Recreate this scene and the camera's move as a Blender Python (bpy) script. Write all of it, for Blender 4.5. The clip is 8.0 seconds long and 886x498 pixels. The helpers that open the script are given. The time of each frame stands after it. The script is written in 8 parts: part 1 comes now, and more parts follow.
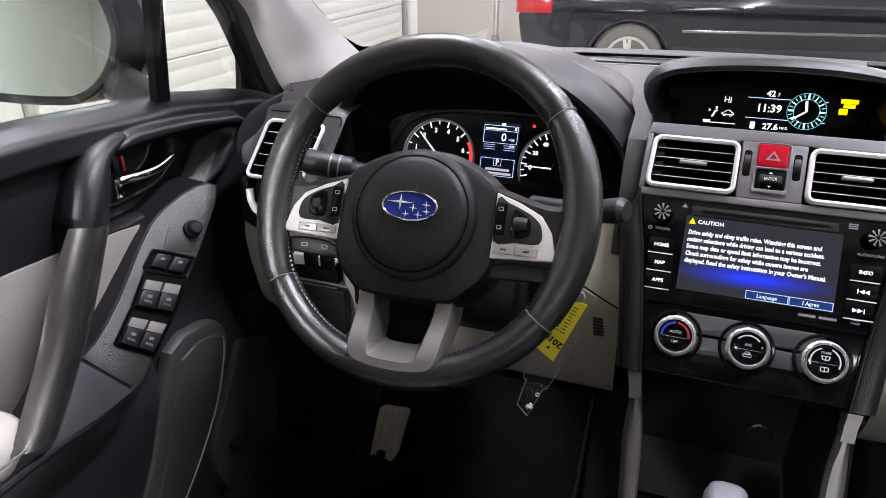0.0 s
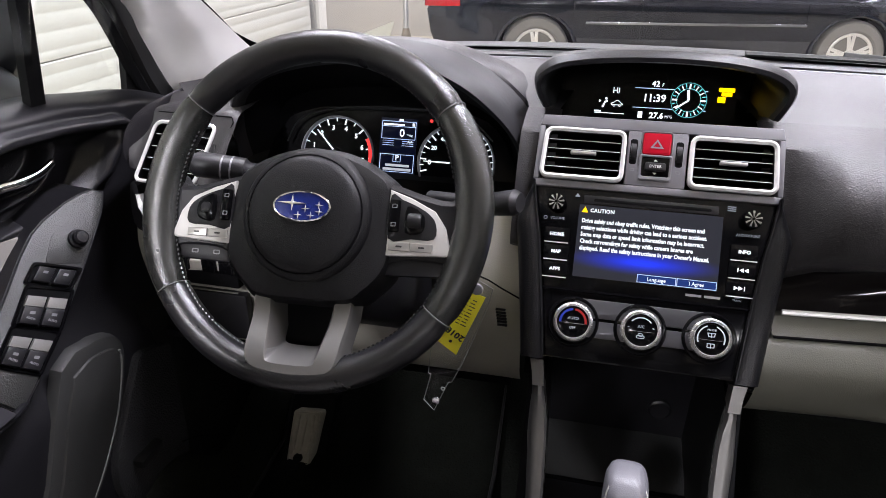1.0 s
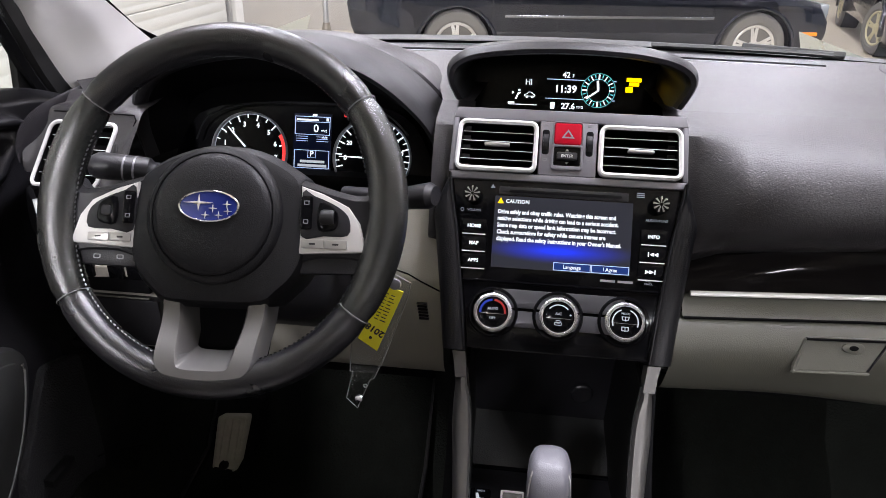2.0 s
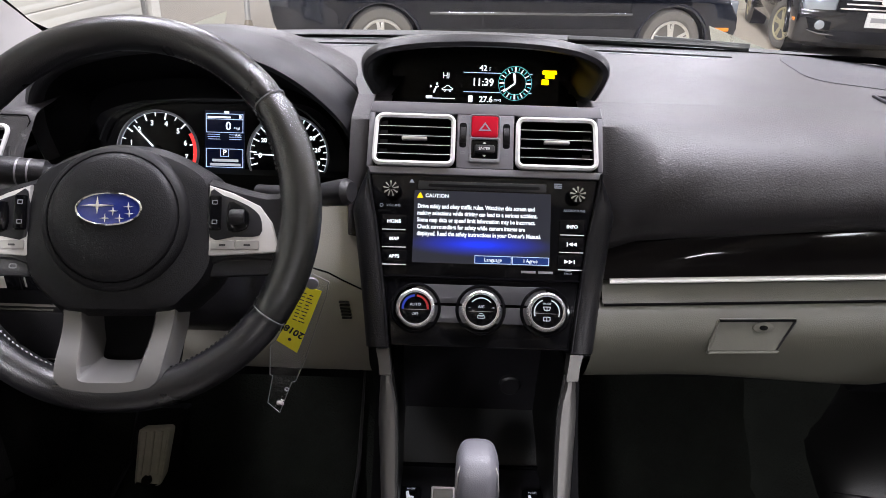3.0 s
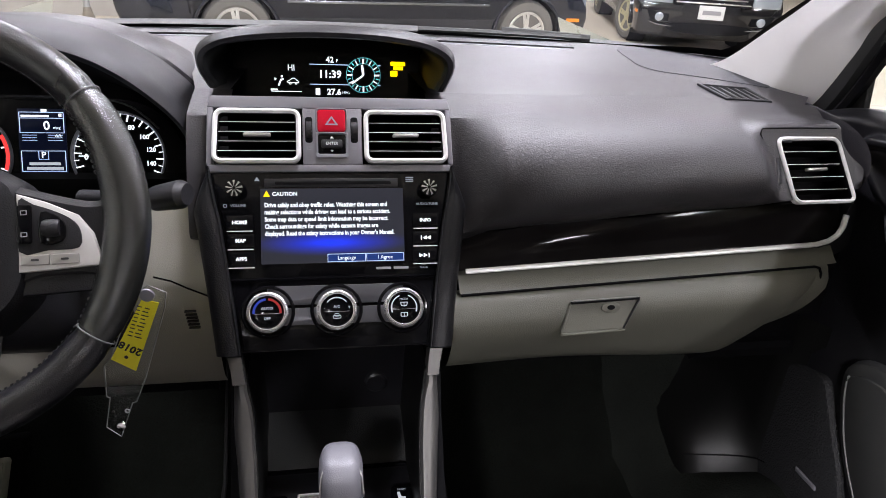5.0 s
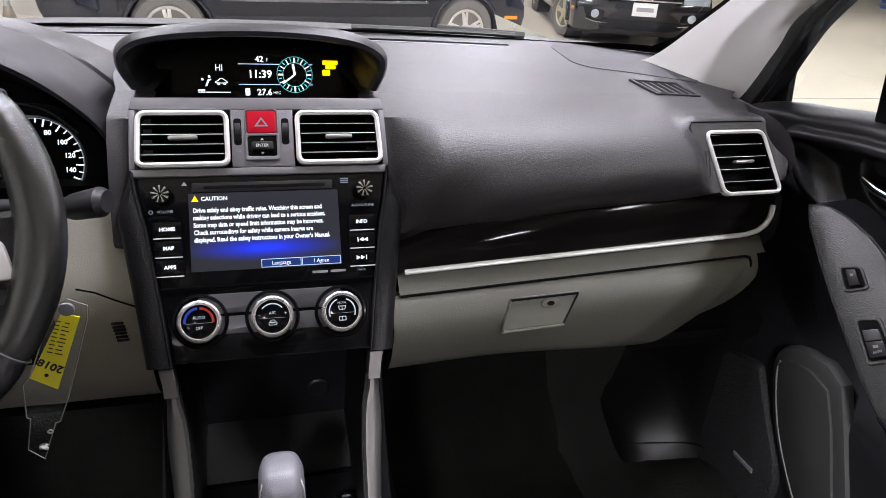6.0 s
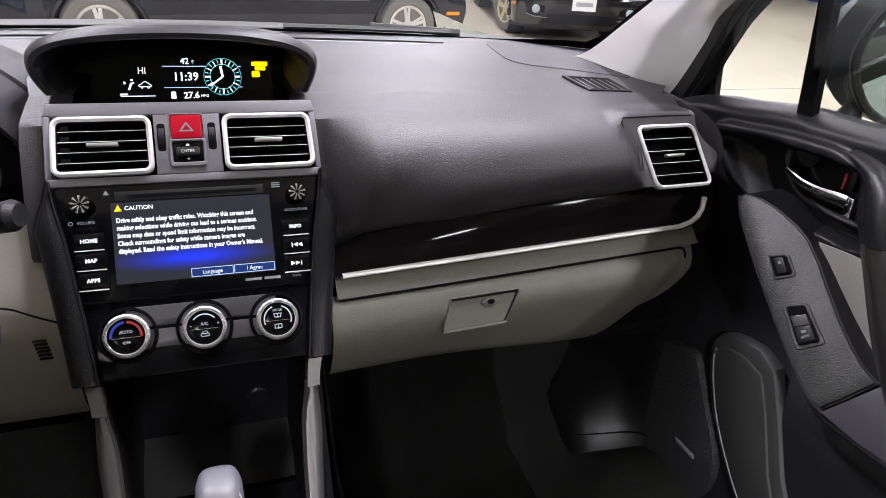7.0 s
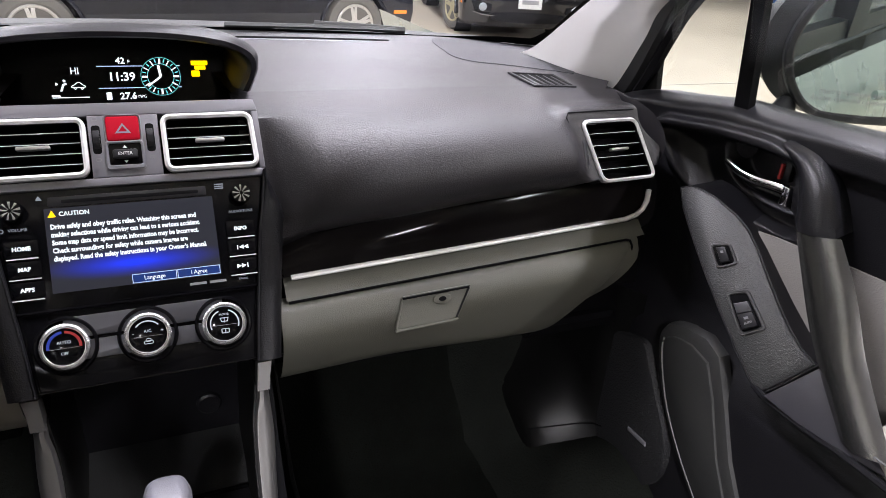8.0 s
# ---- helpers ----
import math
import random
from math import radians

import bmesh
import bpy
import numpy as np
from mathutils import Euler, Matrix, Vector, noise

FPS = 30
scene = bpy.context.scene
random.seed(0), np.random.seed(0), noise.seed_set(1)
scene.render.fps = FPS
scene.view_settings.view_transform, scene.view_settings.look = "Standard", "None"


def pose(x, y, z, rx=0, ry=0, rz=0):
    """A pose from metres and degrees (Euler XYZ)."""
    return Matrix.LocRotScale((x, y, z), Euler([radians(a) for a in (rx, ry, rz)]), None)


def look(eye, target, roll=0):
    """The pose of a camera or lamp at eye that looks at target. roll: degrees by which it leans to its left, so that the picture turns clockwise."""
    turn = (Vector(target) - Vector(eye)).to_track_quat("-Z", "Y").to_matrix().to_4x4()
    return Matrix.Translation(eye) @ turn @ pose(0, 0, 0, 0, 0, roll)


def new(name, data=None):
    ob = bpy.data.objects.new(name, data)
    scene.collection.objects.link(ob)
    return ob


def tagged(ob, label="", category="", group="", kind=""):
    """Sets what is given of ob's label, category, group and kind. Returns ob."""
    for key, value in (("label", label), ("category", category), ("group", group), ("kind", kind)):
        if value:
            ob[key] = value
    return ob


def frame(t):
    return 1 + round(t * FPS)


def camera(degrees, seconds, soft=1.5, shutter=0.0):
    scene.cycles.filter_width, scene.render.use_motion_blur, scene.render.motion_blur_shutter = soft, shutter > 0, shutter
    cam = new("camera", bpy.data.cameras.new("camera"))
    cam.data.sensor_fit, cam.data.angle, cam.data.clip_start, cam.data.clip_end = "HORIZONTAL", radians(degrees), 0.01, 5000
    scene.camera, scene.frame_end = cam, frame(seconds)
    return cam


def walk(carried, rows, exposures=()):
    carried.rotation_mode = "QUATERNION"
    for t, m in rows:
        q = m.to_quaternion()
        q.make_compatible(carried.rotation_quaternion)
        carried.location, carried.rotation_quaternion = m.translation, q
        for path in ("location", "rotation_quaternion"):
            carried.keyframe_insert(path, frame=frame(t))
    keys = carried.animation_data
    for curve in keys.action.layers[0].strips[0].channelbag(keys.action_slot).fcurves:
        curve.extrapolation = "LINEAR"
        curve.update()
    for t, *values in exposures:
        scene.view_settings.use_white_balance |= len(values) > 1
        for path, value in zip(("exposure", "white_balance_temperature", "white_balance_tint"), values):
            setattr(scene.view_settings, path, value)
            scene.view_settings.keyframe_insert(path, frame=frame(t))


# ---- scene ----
cam = camera(65.9, 8.0, soft=0.8)
PATH = [
    (0, (-0.094, 0.011, 1.283), (-0.717, 1.711, 0.432), -0.0),
    (0.5, (-0.081, 0.018, 1.282), (-0.591, 1.752, 0.424), 0.3),
    (1, (-0.07, 0.022, 1.285), (-0.474, 1.779, 0.419), 0.4),
    (1.5, (-0.063, 0.025, 1.285), (-0.366, 1.799, 0.411), 0.7),
    (3, (-0.04, 0.037, 1.277), (-0.054, 1.833, 0.397), 1.7),
    (3.5, (-0.033, 0.042, 1.277), (0.046, 1.835, 0.394), 2.1),
    (4, (-0.029, 0.044, 1.279), (0.149, 1.828, 0.392), 2.6),
    (4.5, (-0.022, 0.048, 1.278), (0.245, 1.819, 0.389), 3.3),
    (6, (-0.002, 0.059, 1.276), (0.496, 1.782, 0.391), 4.2),
    (6.5, (0.004, 0.062, 1.278), (0.575, 1.764, 0.395), 4.4),
    (7, (0.016, 0.063, 1.279), (0.649, 1.741, 0.394), 4.3),
    (7.5, (0.02, 0.064, 1.278), (0.714, 1.719, 0.394), 4.4),
    (8, (0.022, 0.063, 1.277), (0.779, 1.692, 0.398), 4.6),
]
walk(cam, [(t, look(eye, target, roll)) for t, eye, target, roll in PATH])

# world, lamps and exposure
world = bpy.data.worlds.new("hall_air")
world.use_nodes = True
scene.world = world
world.node_tree.nodes["Background"].inputs[0].default_value = (0.60, 0.62, 0.66, 1)
world.node_tree.nodes["Background"].inputs[1].default_value = 0.02
GROUND = -0.17
HALL_TOP = 4.6


def strip_lamp(x, y, length, watts):
    data = bpy.data.lights.new("strip_lamp", "AREA")
    data.shape, data.size, data.size_y = "RECTANGLE", 0.25, length
    # lamps behind the car are unseen; their warmer tint is tuned to the cabin
    data.energy, data.color = watts, (0.975, 0.95, 1.09) if y > 0 else (0.99, 0.962, 1.03)
    ob = new("strip_lamp", data)
    ob.matrix_world = pose(x, y, HALL_TOP - 0.16)
    return ob


# several lamps are unseen helpers, placed to light the dash, doors and mirror
LAMPS = [(-1.6, 2.2, 230), (-1.6, 7.6, 260), (1.2, 1.6, 330), (2.2, 7.6, 270), (9.0, 1.2, 340), (6.0, 3.5, 220), (6.0, 8.0, 260), (-1.9, -4.8, 680), (3.6, -3.6, 330), (3.4, -9.6, 420), (10.5, 5.0, 170), (10.5, 11.0, 260), (4.5, 13.0, 260)]
for lx, ly, watts in LAMPS:
    strip_lamp(lx, ly, 2.4, watts)

# materials


def material(name, color, rough=0.5, metal=0.0, grain=0.0, grain_size=0.001, cells=False, stain=0.12, stain_size=0.08, coat=0.0, spec=0.5, rough_var=0.12, stretch=(1, 1, 1)):
    """A surface of one colour with fine relief of grain_size metres, broad wear of stain_size metres and a varied gloss."""
    m = bpy.data.materials.new(name)
    m.use_nodes = True
    nt = m.node_tree
    bsdf = nt.nodes["Principled BSDF"]
    bsdf.inputs["Metallic"].default_value = metal
    bsdf.inputs["Specular IOR Level"].default_value = spec
    bsdf.inputs["Coat Weight"].default_value = coat
    bsdf.inputs["Coat Roughness"].default_value = 0.06
    place = nt.nodes.new("ShaderNodeTexCoord")
    broad = nt.nodes.new("ShaderNodeTexNoise")
    broad.inputs["Scale"].default_value = 1 / stain_size
    broad.inputs["Detail"].default_value = 6
    nt.links.new(place.outputs["Object"], broad.inputs["Vector"])
    tone = nt.nodes.new("ShaderNodeMapRange")
    tone.inputs[3].default_value, tone.inputs[4].default_value = 1 - stain, 1 + stain
    nt.links.new(broad.outputs[0], tone.inputs[0])
    mix = nt.nodes.new("ShaderNodeMix")
    mix.data_type, mix.blend_type = "RGBA", "MULTIPLY"
    mix.inputs[0].default_value = 1
    mix.inputs[6].default_value = (*color, 1)
    nt.links.new(tone.outputs[0], mix.inputs[7])
    nt.links.new(mix.outputs[2], bsdf.inputs["Base Color"])
    gloss = nt.nodes.new("ShaderNodeMapRange")
    gloss.inputs[3].default_value, gloss.inputs[4].default_value = max(0.02, rough * (1 - rough_var)), min(1, rough * (1 + rough_var))
    nt.links.new(broad.outputs[0], gloss.inputs[0])
    nt.links.new(gloss.outputs[0], bsdf.inputs["Roughness"])
    if grain:
        fine = nt.nodes.new("ShaderNodeTexVoronoi" if cells else "ShaderNodeTexNoise")
        fine.inputs["Scale"].default_value = 1 / grain_size
        if cells:
            fine.feature = "SMOOTH_F1"
        else:
            fine.inputs["Detail"].default_value = 3
        drawn = nt.nodes.new("ShaderNodeVectorMath")
        drawn.operation = "MULTIPLY"
        drawn.inputs[1].default_value = stretch
        nt.links.new(place.outputs["Object"], drawn.inputs[0])
        nt.links.new(drawn.outputs[0], fine.inputs["Vector"])
        bump = nt.nodes.new("ShaderNodeBump")
        bump.inputs["Strength"].default_value = grain
        bump.inputs["Distance"].default_value = grain_size * 0.5
        nt.links.new(fine.outputs[0], bump.inputs["Height"])
        nt.links.new(bump.outputs[0], bsdf.inputs["Normal"])
    return m


def glowing(name, color, strength, base=(0.01, 0.01, 0.012), rough=0.15):
    m = material(name, base, rough, stain=0.0, spec=0.12)
    b = m.node_tree.nodes["Principled BSDF"]
    b.inputs["Emission Color"].default_value = (*color, 1)
    b.inputs["Emission Strength"].default_value = strength
    return m


def pane(name, tint, gloss=0.045, rough=0.0):
    """A clear pane: light passes straight through, and the glancing gloss comes from the Fresnel law."""
    m = bpy.data.materials.new(name)
    m.use_nodes = True
    nt = m.node_tree
    nt.nodes.clear()
    out = nt.nodes.new("ShaderNodeOutputMaterial")
    clear = nt.nodes.new("ShaderNodeBsdfTransparent")
    clear.inputs[0].default_value = (*tint, 1)
    shine = nt.nodes.new("ShaderNodeBsdfGlossy")
    shine.inputs["Roughness"].default_value = rough
    facing = nt.nodes.new("ShaderNodeLayerWeight")
    facing.inputs[0].default_value = 0.5
    power = nt.nodes.new("ShaderNodeMath")
    power.operation = "POWER"
    power.inputs[1].default_value = 5
    nt.links.new(facing.outputs["Facing"], power.inputs[0])
    fres = nt.nodes.new("ShaderNodeMapRange")
    fres.inputs[3].default_value, fres.inputs[4].default_value = gloss, 1.0
    nt.links.new(power.outputs[0], fres.inputs[0])
    mix = nt.nodes.new("ShaderNodeMixShader")
    nt.links.new(fres.outputs[0], mix.inputs[0])
    nt.links.new(clear.outputs[0], mix.inputs[1])
    nt.links.new(shine.outputs[0], mix.inputs[2])
    nt.links.new(mix.outputs[0], out.inputs[0])
    return m


DASH = material("dash_soft_plastic", (0.0215, 0.0200, 0.0222), 0.42, grain=0.9, grain_size=0.0013, stain=0.14, spec=0.46, stretch=(0.6, 1, 1))
TRIM_BLACK = material("black_plastic", (0.010, 0.0098, 0.0115), 0.40, grain=0.35, grain_size=0.0012, cells=True, spec=0.30)
MATTE_BLACK = material("matte_black", (0.0035, 0.0035, 0.004), 0.8, spec=0.08, grain=0.2, grain_size=0.001)
GUNMETAL = material("satin_gunmetal", (0.175, 0.172, 0.19), 0.40, metal=0.15, grain=0.10, grain_size=0.0006, stain=0.05)
PIANO = material("gloss_black", (0.0030, 0.0030, 0.0036), 0.10, spec=0.15, stain=0.1)
WOODGRAIN = material("gloss_dark_trim", (0.006, 0.0052, 0.0052), 0.05, spec=0.07, stain=0.3, stain_size=0.03)
# one plastic in two tones: darkened where shaded, lightened where window light falls
CREAM_SHADED = material("shaded_cream_plastic", (0.086, 0.0850, 0.068), 0.50, grain=0.35, grain_size=0.0012, cells=True, stain=0.06)
CREAM_LIT = material("lit_cream_plastic", (0.290, 0.280, 0.240), 0.50, grain=0.35, grain_size=0.0012, cells=True, stain=0.06)
GREY_LOW = material("warm_grey_plastic", (0.17, 0.165, 0.155), 0.55, grain=0.30, grain_size=0.0013, cells=True, stain=0.06)
BRIDGE = material("dark_satin_bridge", (0.050, 0.050, 0.055), 0.34, metal=0.2, stain=0.06)
PAD_DARK = material("dark_pad_vinyl", (0.0052, 0.0051, 0.0058), 0.38, grain=0.6, grain_size=0.0013, cells=True, stain=0.14, spec=0.26)
HOOD_GLOSS = material("hood_inner_gloss", (0.003, 0.003, 0.0035), 0.50, spec=0.35, stain=0.1)
RING = material("brushed_ring", (0.66, 0.65, 0.64), 0.26, metal=0.85, grain=0.25, grain_size=0.0006, stain=0.08)
SPEAKER = material("perforated_cover", (0.016, 0.0158, 0.020), 0.55, grain=1.0, grain_size=0.0022, cells=True, spec=0.5)
VISOR = material("visor_plastic", (0.014, 0.0138, 0.0160), 0.52, grain=0.6, grain_size=0.0012, spec=0.42)
SHELF = material("satin_shelf", (0.150, 0.148, 0.165), 0.30, metal=0.15, grain=0.05, grain_size=0.0006, stain=0.05, spec=0.6)
RAIL = material("rail_silver", (0.100, 0.097, 0.092), 0.42, metal=0.6, grain=0.06, grain_size=0.0008, stain=0.06)
LINING = material("roof_lining", (0.36, 0.35, 0.34), 0.85, grain=0.3, grain_size=0.002)
SILVER = material("satin_silver", (0.40, 0.39, 0.375), 0.36, metal=0.85, stain=0.05)
SILVER_PAINT = material("silver_paint", (0.52, 0.51, 0.49), 0.38, metal=0.25, stain=0.05)
CHROME = material("chrome", (0.80, 0.80, 0.82), 0.10, metal=1.0, stain=0.03)
PULL_SILVER = material("brushed_pull", (0.185, 0.182, 0.174), 0.26, metal=0.90, grain=0.12, grain_size=0.0006, stain=0.06)
SWITCH_PLATE = material("switch_plate_plastic", (0.0160, 0.0165, 0.0158), 0.44, grain=1.0, grain_size=0.0017, stain=0.18, spec=0.85)
DOOR_SKIN = material("door_skin_plastic", (0.0105, 0.0102, 0.0118), 0.36, grain=0.35, grain_size=0.0014, cells=True, spec=0.36)
FORK = material("satin_fork", (0.140, 0.137, 0.131), 0.40, metal=0.5, stain=0.06)
MOULDING = material("car_moulding", (0.22, 0.22, 0.23), 0.15, metal=0.8, stain=0.05)
CHROME_SOFT = material("soft_chrome", (0.90, 0.89, 0.89), 0.22, metal=0.25, stain=0.03)
LEATHER = material("black_leather", (0.0065, 0.0065, 0.0075), 0.28, grain=0.5, grain_size=0.0012, stain=0.15, stain_size=0.05, rough_var=0.12, spec=0.62)
LEATHER_WORN = material("worn_grey_leather", (0.0085, 0.0090, 0.0080), 0.26, grain=0.65, grain_size=0.0013, stain=0.14, stain_size=0.04, rough_var=0.15, spec=0.78)
HUB = material("hub_plastic", (0.0075, 0.0075, 0.0085), 0.46, grain=0.4, grain_size=0.0011, cells=True, spec=0.24)
# one thread in two tones, for the lit and the shaded part of the rim
THREAD_LIT = material("lit_thread", (0.26, 0.26, 0.26), 0.6)
THREAD_SHADED = material("shaded_thread", (0.022, 0.022, 0.024), 0.6)
SEAM = material("seam_thread", (0.10, 0.10, 0.10), 0.6)
CLOTH = material("grey_cloth", (0.22, 0.207, 0.193), 0.85, grain=0.5, grain_size=0.0020, cells=True, stain=0.06)
ARMREST = material("light_vinyl", (0.47, 0.44, 0.40), 0.5, grain=0.35, grain_size=0.0018, cells=True, stain=0.05)
PILLAR = material("pillar_fabric", (0.74, 0.73, 0.72), 0.70, grain=0.35, grain_size=0.0010, stain=0.04)
RUBBER = material("black_rubber", (0.010, 0.010, 0.010), 0.6, grain=0.2, grain_size=0.002)
CARPET = material("dark_carpet", (0.0085, 0.0096, 0.0078), 0.95, grain=1.0, grain_size=0.004, stain=0.5, stain_size=0.05, spec=0.1)
PEDAL_RUB = material("ribbed_pad", (0.40, 0.385, 0.32), 0.55, grain=0.3, grain_size=0.002, stain=0.25, stain_size=0.02)
KICK = material("kick_plastic", (0.0055, 0.0055, 0.0053), 0.36, grain=0.4, grain_size=0.0014, spec=0.20)
# kick plastic lightened to stand for light falling on the door pocket
POCKET_LIT = material("lit_pocket_plastic", (0.022, 0.0222, 0.0212), 0.52, grain=0.4, grain_size=0.0014, spec=0.8)
RED_BUTTON = glowing("red_button", (1.0, 0.02, 0.05), 0.10, (0.32, 0.006, 0.018), 0.16)
YELLOW = material("yellow_card", (0.92, 0.84, 0.02), 0.5, stain=0.05)
INK = material("black_ink", (0.02, 0.02, 0.02), 0.6)
WHITE_PAINT = material("white_marking", (0.75, 0.75, 0.75), 0.5)
GREY_MARK = material("grey_marking", (0.20, 0.20, 0.21), 0.5)
EMBLEM_BLUE = material("blue_enamel", (0.012, 0.022, 0.16), 0.12, coat=0.8)
SLEEVE = pane("clear_sleeve", (0.96, 0.97, 0.96), 0.012, 0.1)
GLASS = pane("window_glass", (0.90, 0.93, 0.91))
MIRROR = material("mirror_glass", (0.50, 0.585, 0.575), 0.015, metal=1.0, stain=0.0)
SCREEN_BG = glowing("screen_grey", (0.16, 0.165, 0.22), 0.15)
# a soft blue glow across the foot of the display picture
_t = SCREEN_BG.node_tree
_c, _m, _g, _x = _t.nodes.new("ShaderNodeTexCoord"), _t.nodes.new("ShaderNodeMapping"), _t.nodes.new("ShaderNodeTexGradient"), _t.nodes.new("ShaderNodeMix")
_m.vector_type = "TEXTURE"
_m.inputs["Location"].default_value, _m.inputs["Scale"].default_value = (-0.004, -0.0205, 0.0), (0.098, 0.0165, 1.0)
_g.gradient_type, _x.data_type = "QUADRATIC_SPHERE", "RGBA"
_x.inputs[6].default_value, _x.inputs[7].default_value = (0.16, 0.165, 0.22, 1), (0.08, 0.36, 9.0, 1)
_t.links.new(_c.outputs["Object"], _m.inputs["Vector"])
_t.links.new(_m.outputs[0], _g.inputs[0])
_t.links.new(_g.outputs[0], _x.inputs[0])
_t.links.new(_x.outputs[2], _t.nodes["Principled BSDF"].inputs["Emission Color"])
ARC_RED = glowing("arc_red", (1.0, 0.06, 0.06), 0.25)
ARC_BLUE = glowing("arc_blue", (0.06, 0.12, 1.0), 0.30)
SCREEN_BUTTON = glowing("screen_button", (0.01, 0.04, 0.22), 0.9)
GLOW_WHITE = glowing("glow_white", (0.88, 0.93, 1.0), 1.5)
GLOW_SOFT = glowing("glow_soft", (0.85, 0.90, 1.0), 0.6)
GLOW_DIM = glowing("glow_dim", (0.75, 0.80, 0.95), 0.35)
GLOW_LINE = glowing("glow_line", (0.55, 0.68, 1.0), 1.2)
GLOW_TEAL = glowing("glow_teal", (0.20, 0.80, 0.85), 0.9)
GLOW_AMBER = glowing("glow_amber", (1.0, 0.60, 0.0), 1.8)
GLOW_RED = glowing("glow_red", (1.0, 0.05, 0.05), 1.3)
DISPLAY_BLACK = material("display_black", (0.0022, 0.0022, 0.0027), 0.16, spec=0.12, stain=0.0)
BODY_PAINT = material("sage_silver_paint", (0.34, 0.37, 0.34), 0.28, metal=0.5, coat=0.8, stain=0.03)
DARK_PAINT = material("dark_blue_paint", (0.007, 0.009, 0.015), 0.10, spec=0.30, coat=0.35, stain=0.05)
BLACK_PAINT = material("black_car_paint", (0.005, 0.005, 0.006), 0.09, spec=0.30, coat=0.4, stain=0.05)
TAN_PAINT = material("tan_car_paint", (0.20, 0.17, 0.13), 0.3, coat=0.5, stain=0.05)
DARK_GLASS = material("dark_window", (0.012, 0.014, 0.016), 0.04, spec=0.8, stain=0.0)
TYRE = material("tyre_rubber", (0.11, 0.105, 0.095), 0.75, grain=0.3, grain_size=0.01, stain=0.15)
ALLOY = material("alloy_rim", (0.62, 0.61, 0.59), 0.3, metal=0.7, stain=0.05)
ALLOY_TAN = material("dusty_alloy", (0.42, 0.38, 0.24), 0.5, metal=0.4, stain=0.1)
TAIL_RED = material("tail_lens", (0.35, 0.01, 0.015), 0.1, coat=0.7)
AMBER_LENS = material("amber_lens", (0.75, 0.22, 0.02), 0.15, coat=0.7)
HEADLAMP = material("lamp_lens", (0.30, 0.33, 0.37), 0.10, metal=0.5, coat=0.6)
PLATE = material("number_plate", (0.50, 0.50, 0.49), 0.4, stain=0.03)
CONCRETE = material("sealed_concrete", (0.40, 0.35, 0.27), 0.38, grain=0.15, grain_size=0.02, stain=0.16, stain_size=0.9, rough_var=0.35)
WALL_PAINT = material("grey_wall_paint", (0.40, 0.375, 0.34), 0.7, grain=0.2, grain_size=0.01, stain=0.06, stain_size=0.6)
WALL_WHITE = material("white_wall_paint", (0.68, 0.67, 0.64), 0.7, grain=0.2, grain_size=0.01, stain=0.05, stain_size=0.6)
DOOR_WHITE = material("white_door_paint", (0.50, 0.495, 0.46), 0.45, grain=0.1, grain_size=0.01, stain=0.05, stain_size=0.4)
STEEL = material("galvanised_steel", (0.45, 0.45, 0.45), 0.4, metal=0.8)
LAMP_GLOW = glowing("tube_glow", (1.0, 0.96, 0.90), 6.0, (0.8, 0.8, 0.8), 0.4)
BLUE_WOOD = material("blue_pallet_paint", (0.03, 0.10, 0.30), 0.6)

# building tools


def thing(name, m, label, category, group="", kind=""):
    ob = new(name)
    ob.empty_display_size = 0.02
    ob.matrix_world = m
    return tagged(ob, label, category, group, kind)


def link(name, bm, mat, sharp=35):
    mesh = bpy.data.meshes.new(name)
    bm.to_mesh(mesh)
    bm.free()
    mesh.materials.append(mat)
    mesh.polygons.foreach_set("use_smooth", [True] * len(mesh.polygons))
    mesh.set_sharp_from_angle(angle=radians(sharp))
    return new(name, mesh)


def part(name, bm, mat, parent, label="", sharp=35):
    """Links a bmesh, in its parent's own coordinates, as one mesh under that thing or part."""
    bmesh.ops.recalc_face_normals(bm, faces=bm.faces)
    ob = link(name, bm, mat, sharp)
    ob.parent = parent
    if label:
        ob["label"] = label
    return ob


def single(name, bm, mat, label, category, group="", kind="", sharp=35):
    """A thing of one mesh, built in world coordinates."""
    bmesh.ops.recalc_face_normals(bm, faces=bm.faces)
    return tagged(link(name, bm, mat, sharp), label, category, group, kind)


def rrect(w, h, r=0.0, cx=0.0, cy=0.0, n=4):
    r = min(r, w / 2 - 1e-5, h / 2 - 1e-5)
    if r <= 1e-5:
        return [(cx - w / 2, cy - h / 2), (cx + w / 2, cy - h / 2), (cx + w / 2, cy + h / 2), (cx - w / 2, cy + h / 2)]
    out = []
    for sx, sy, a0 in ((1, -1, -90), (1, 1, 0), (-1, 1, 90), (-1, -1, 180)):
        for i in range(n + 1):
            a = radians(a0 + 90 * i / n)
            out.append((cx + sx * (w / 2 - r) + r * math.cos(a), cy + sy * (h / 2 - r) + r * math.sin(a)))
    return out


def circle(r, n=32, cx=0.0, cy=0.0, squash=1.0):
    return [(cx + r * math.cos(2 * math.pi * i / n), cy + squash * r * math.sin(2 * math.pi * i / n)) for i in range(n)]


def area(pts):
    return sum(a[0] * b[1] - b[0] * a[1] for a, b in zip(pts, pts[1:] + pts[:1])) / 2


def ccw(pts):
    return list(pts) if area(list(pts)) > 0 else list(pts)[::-1]


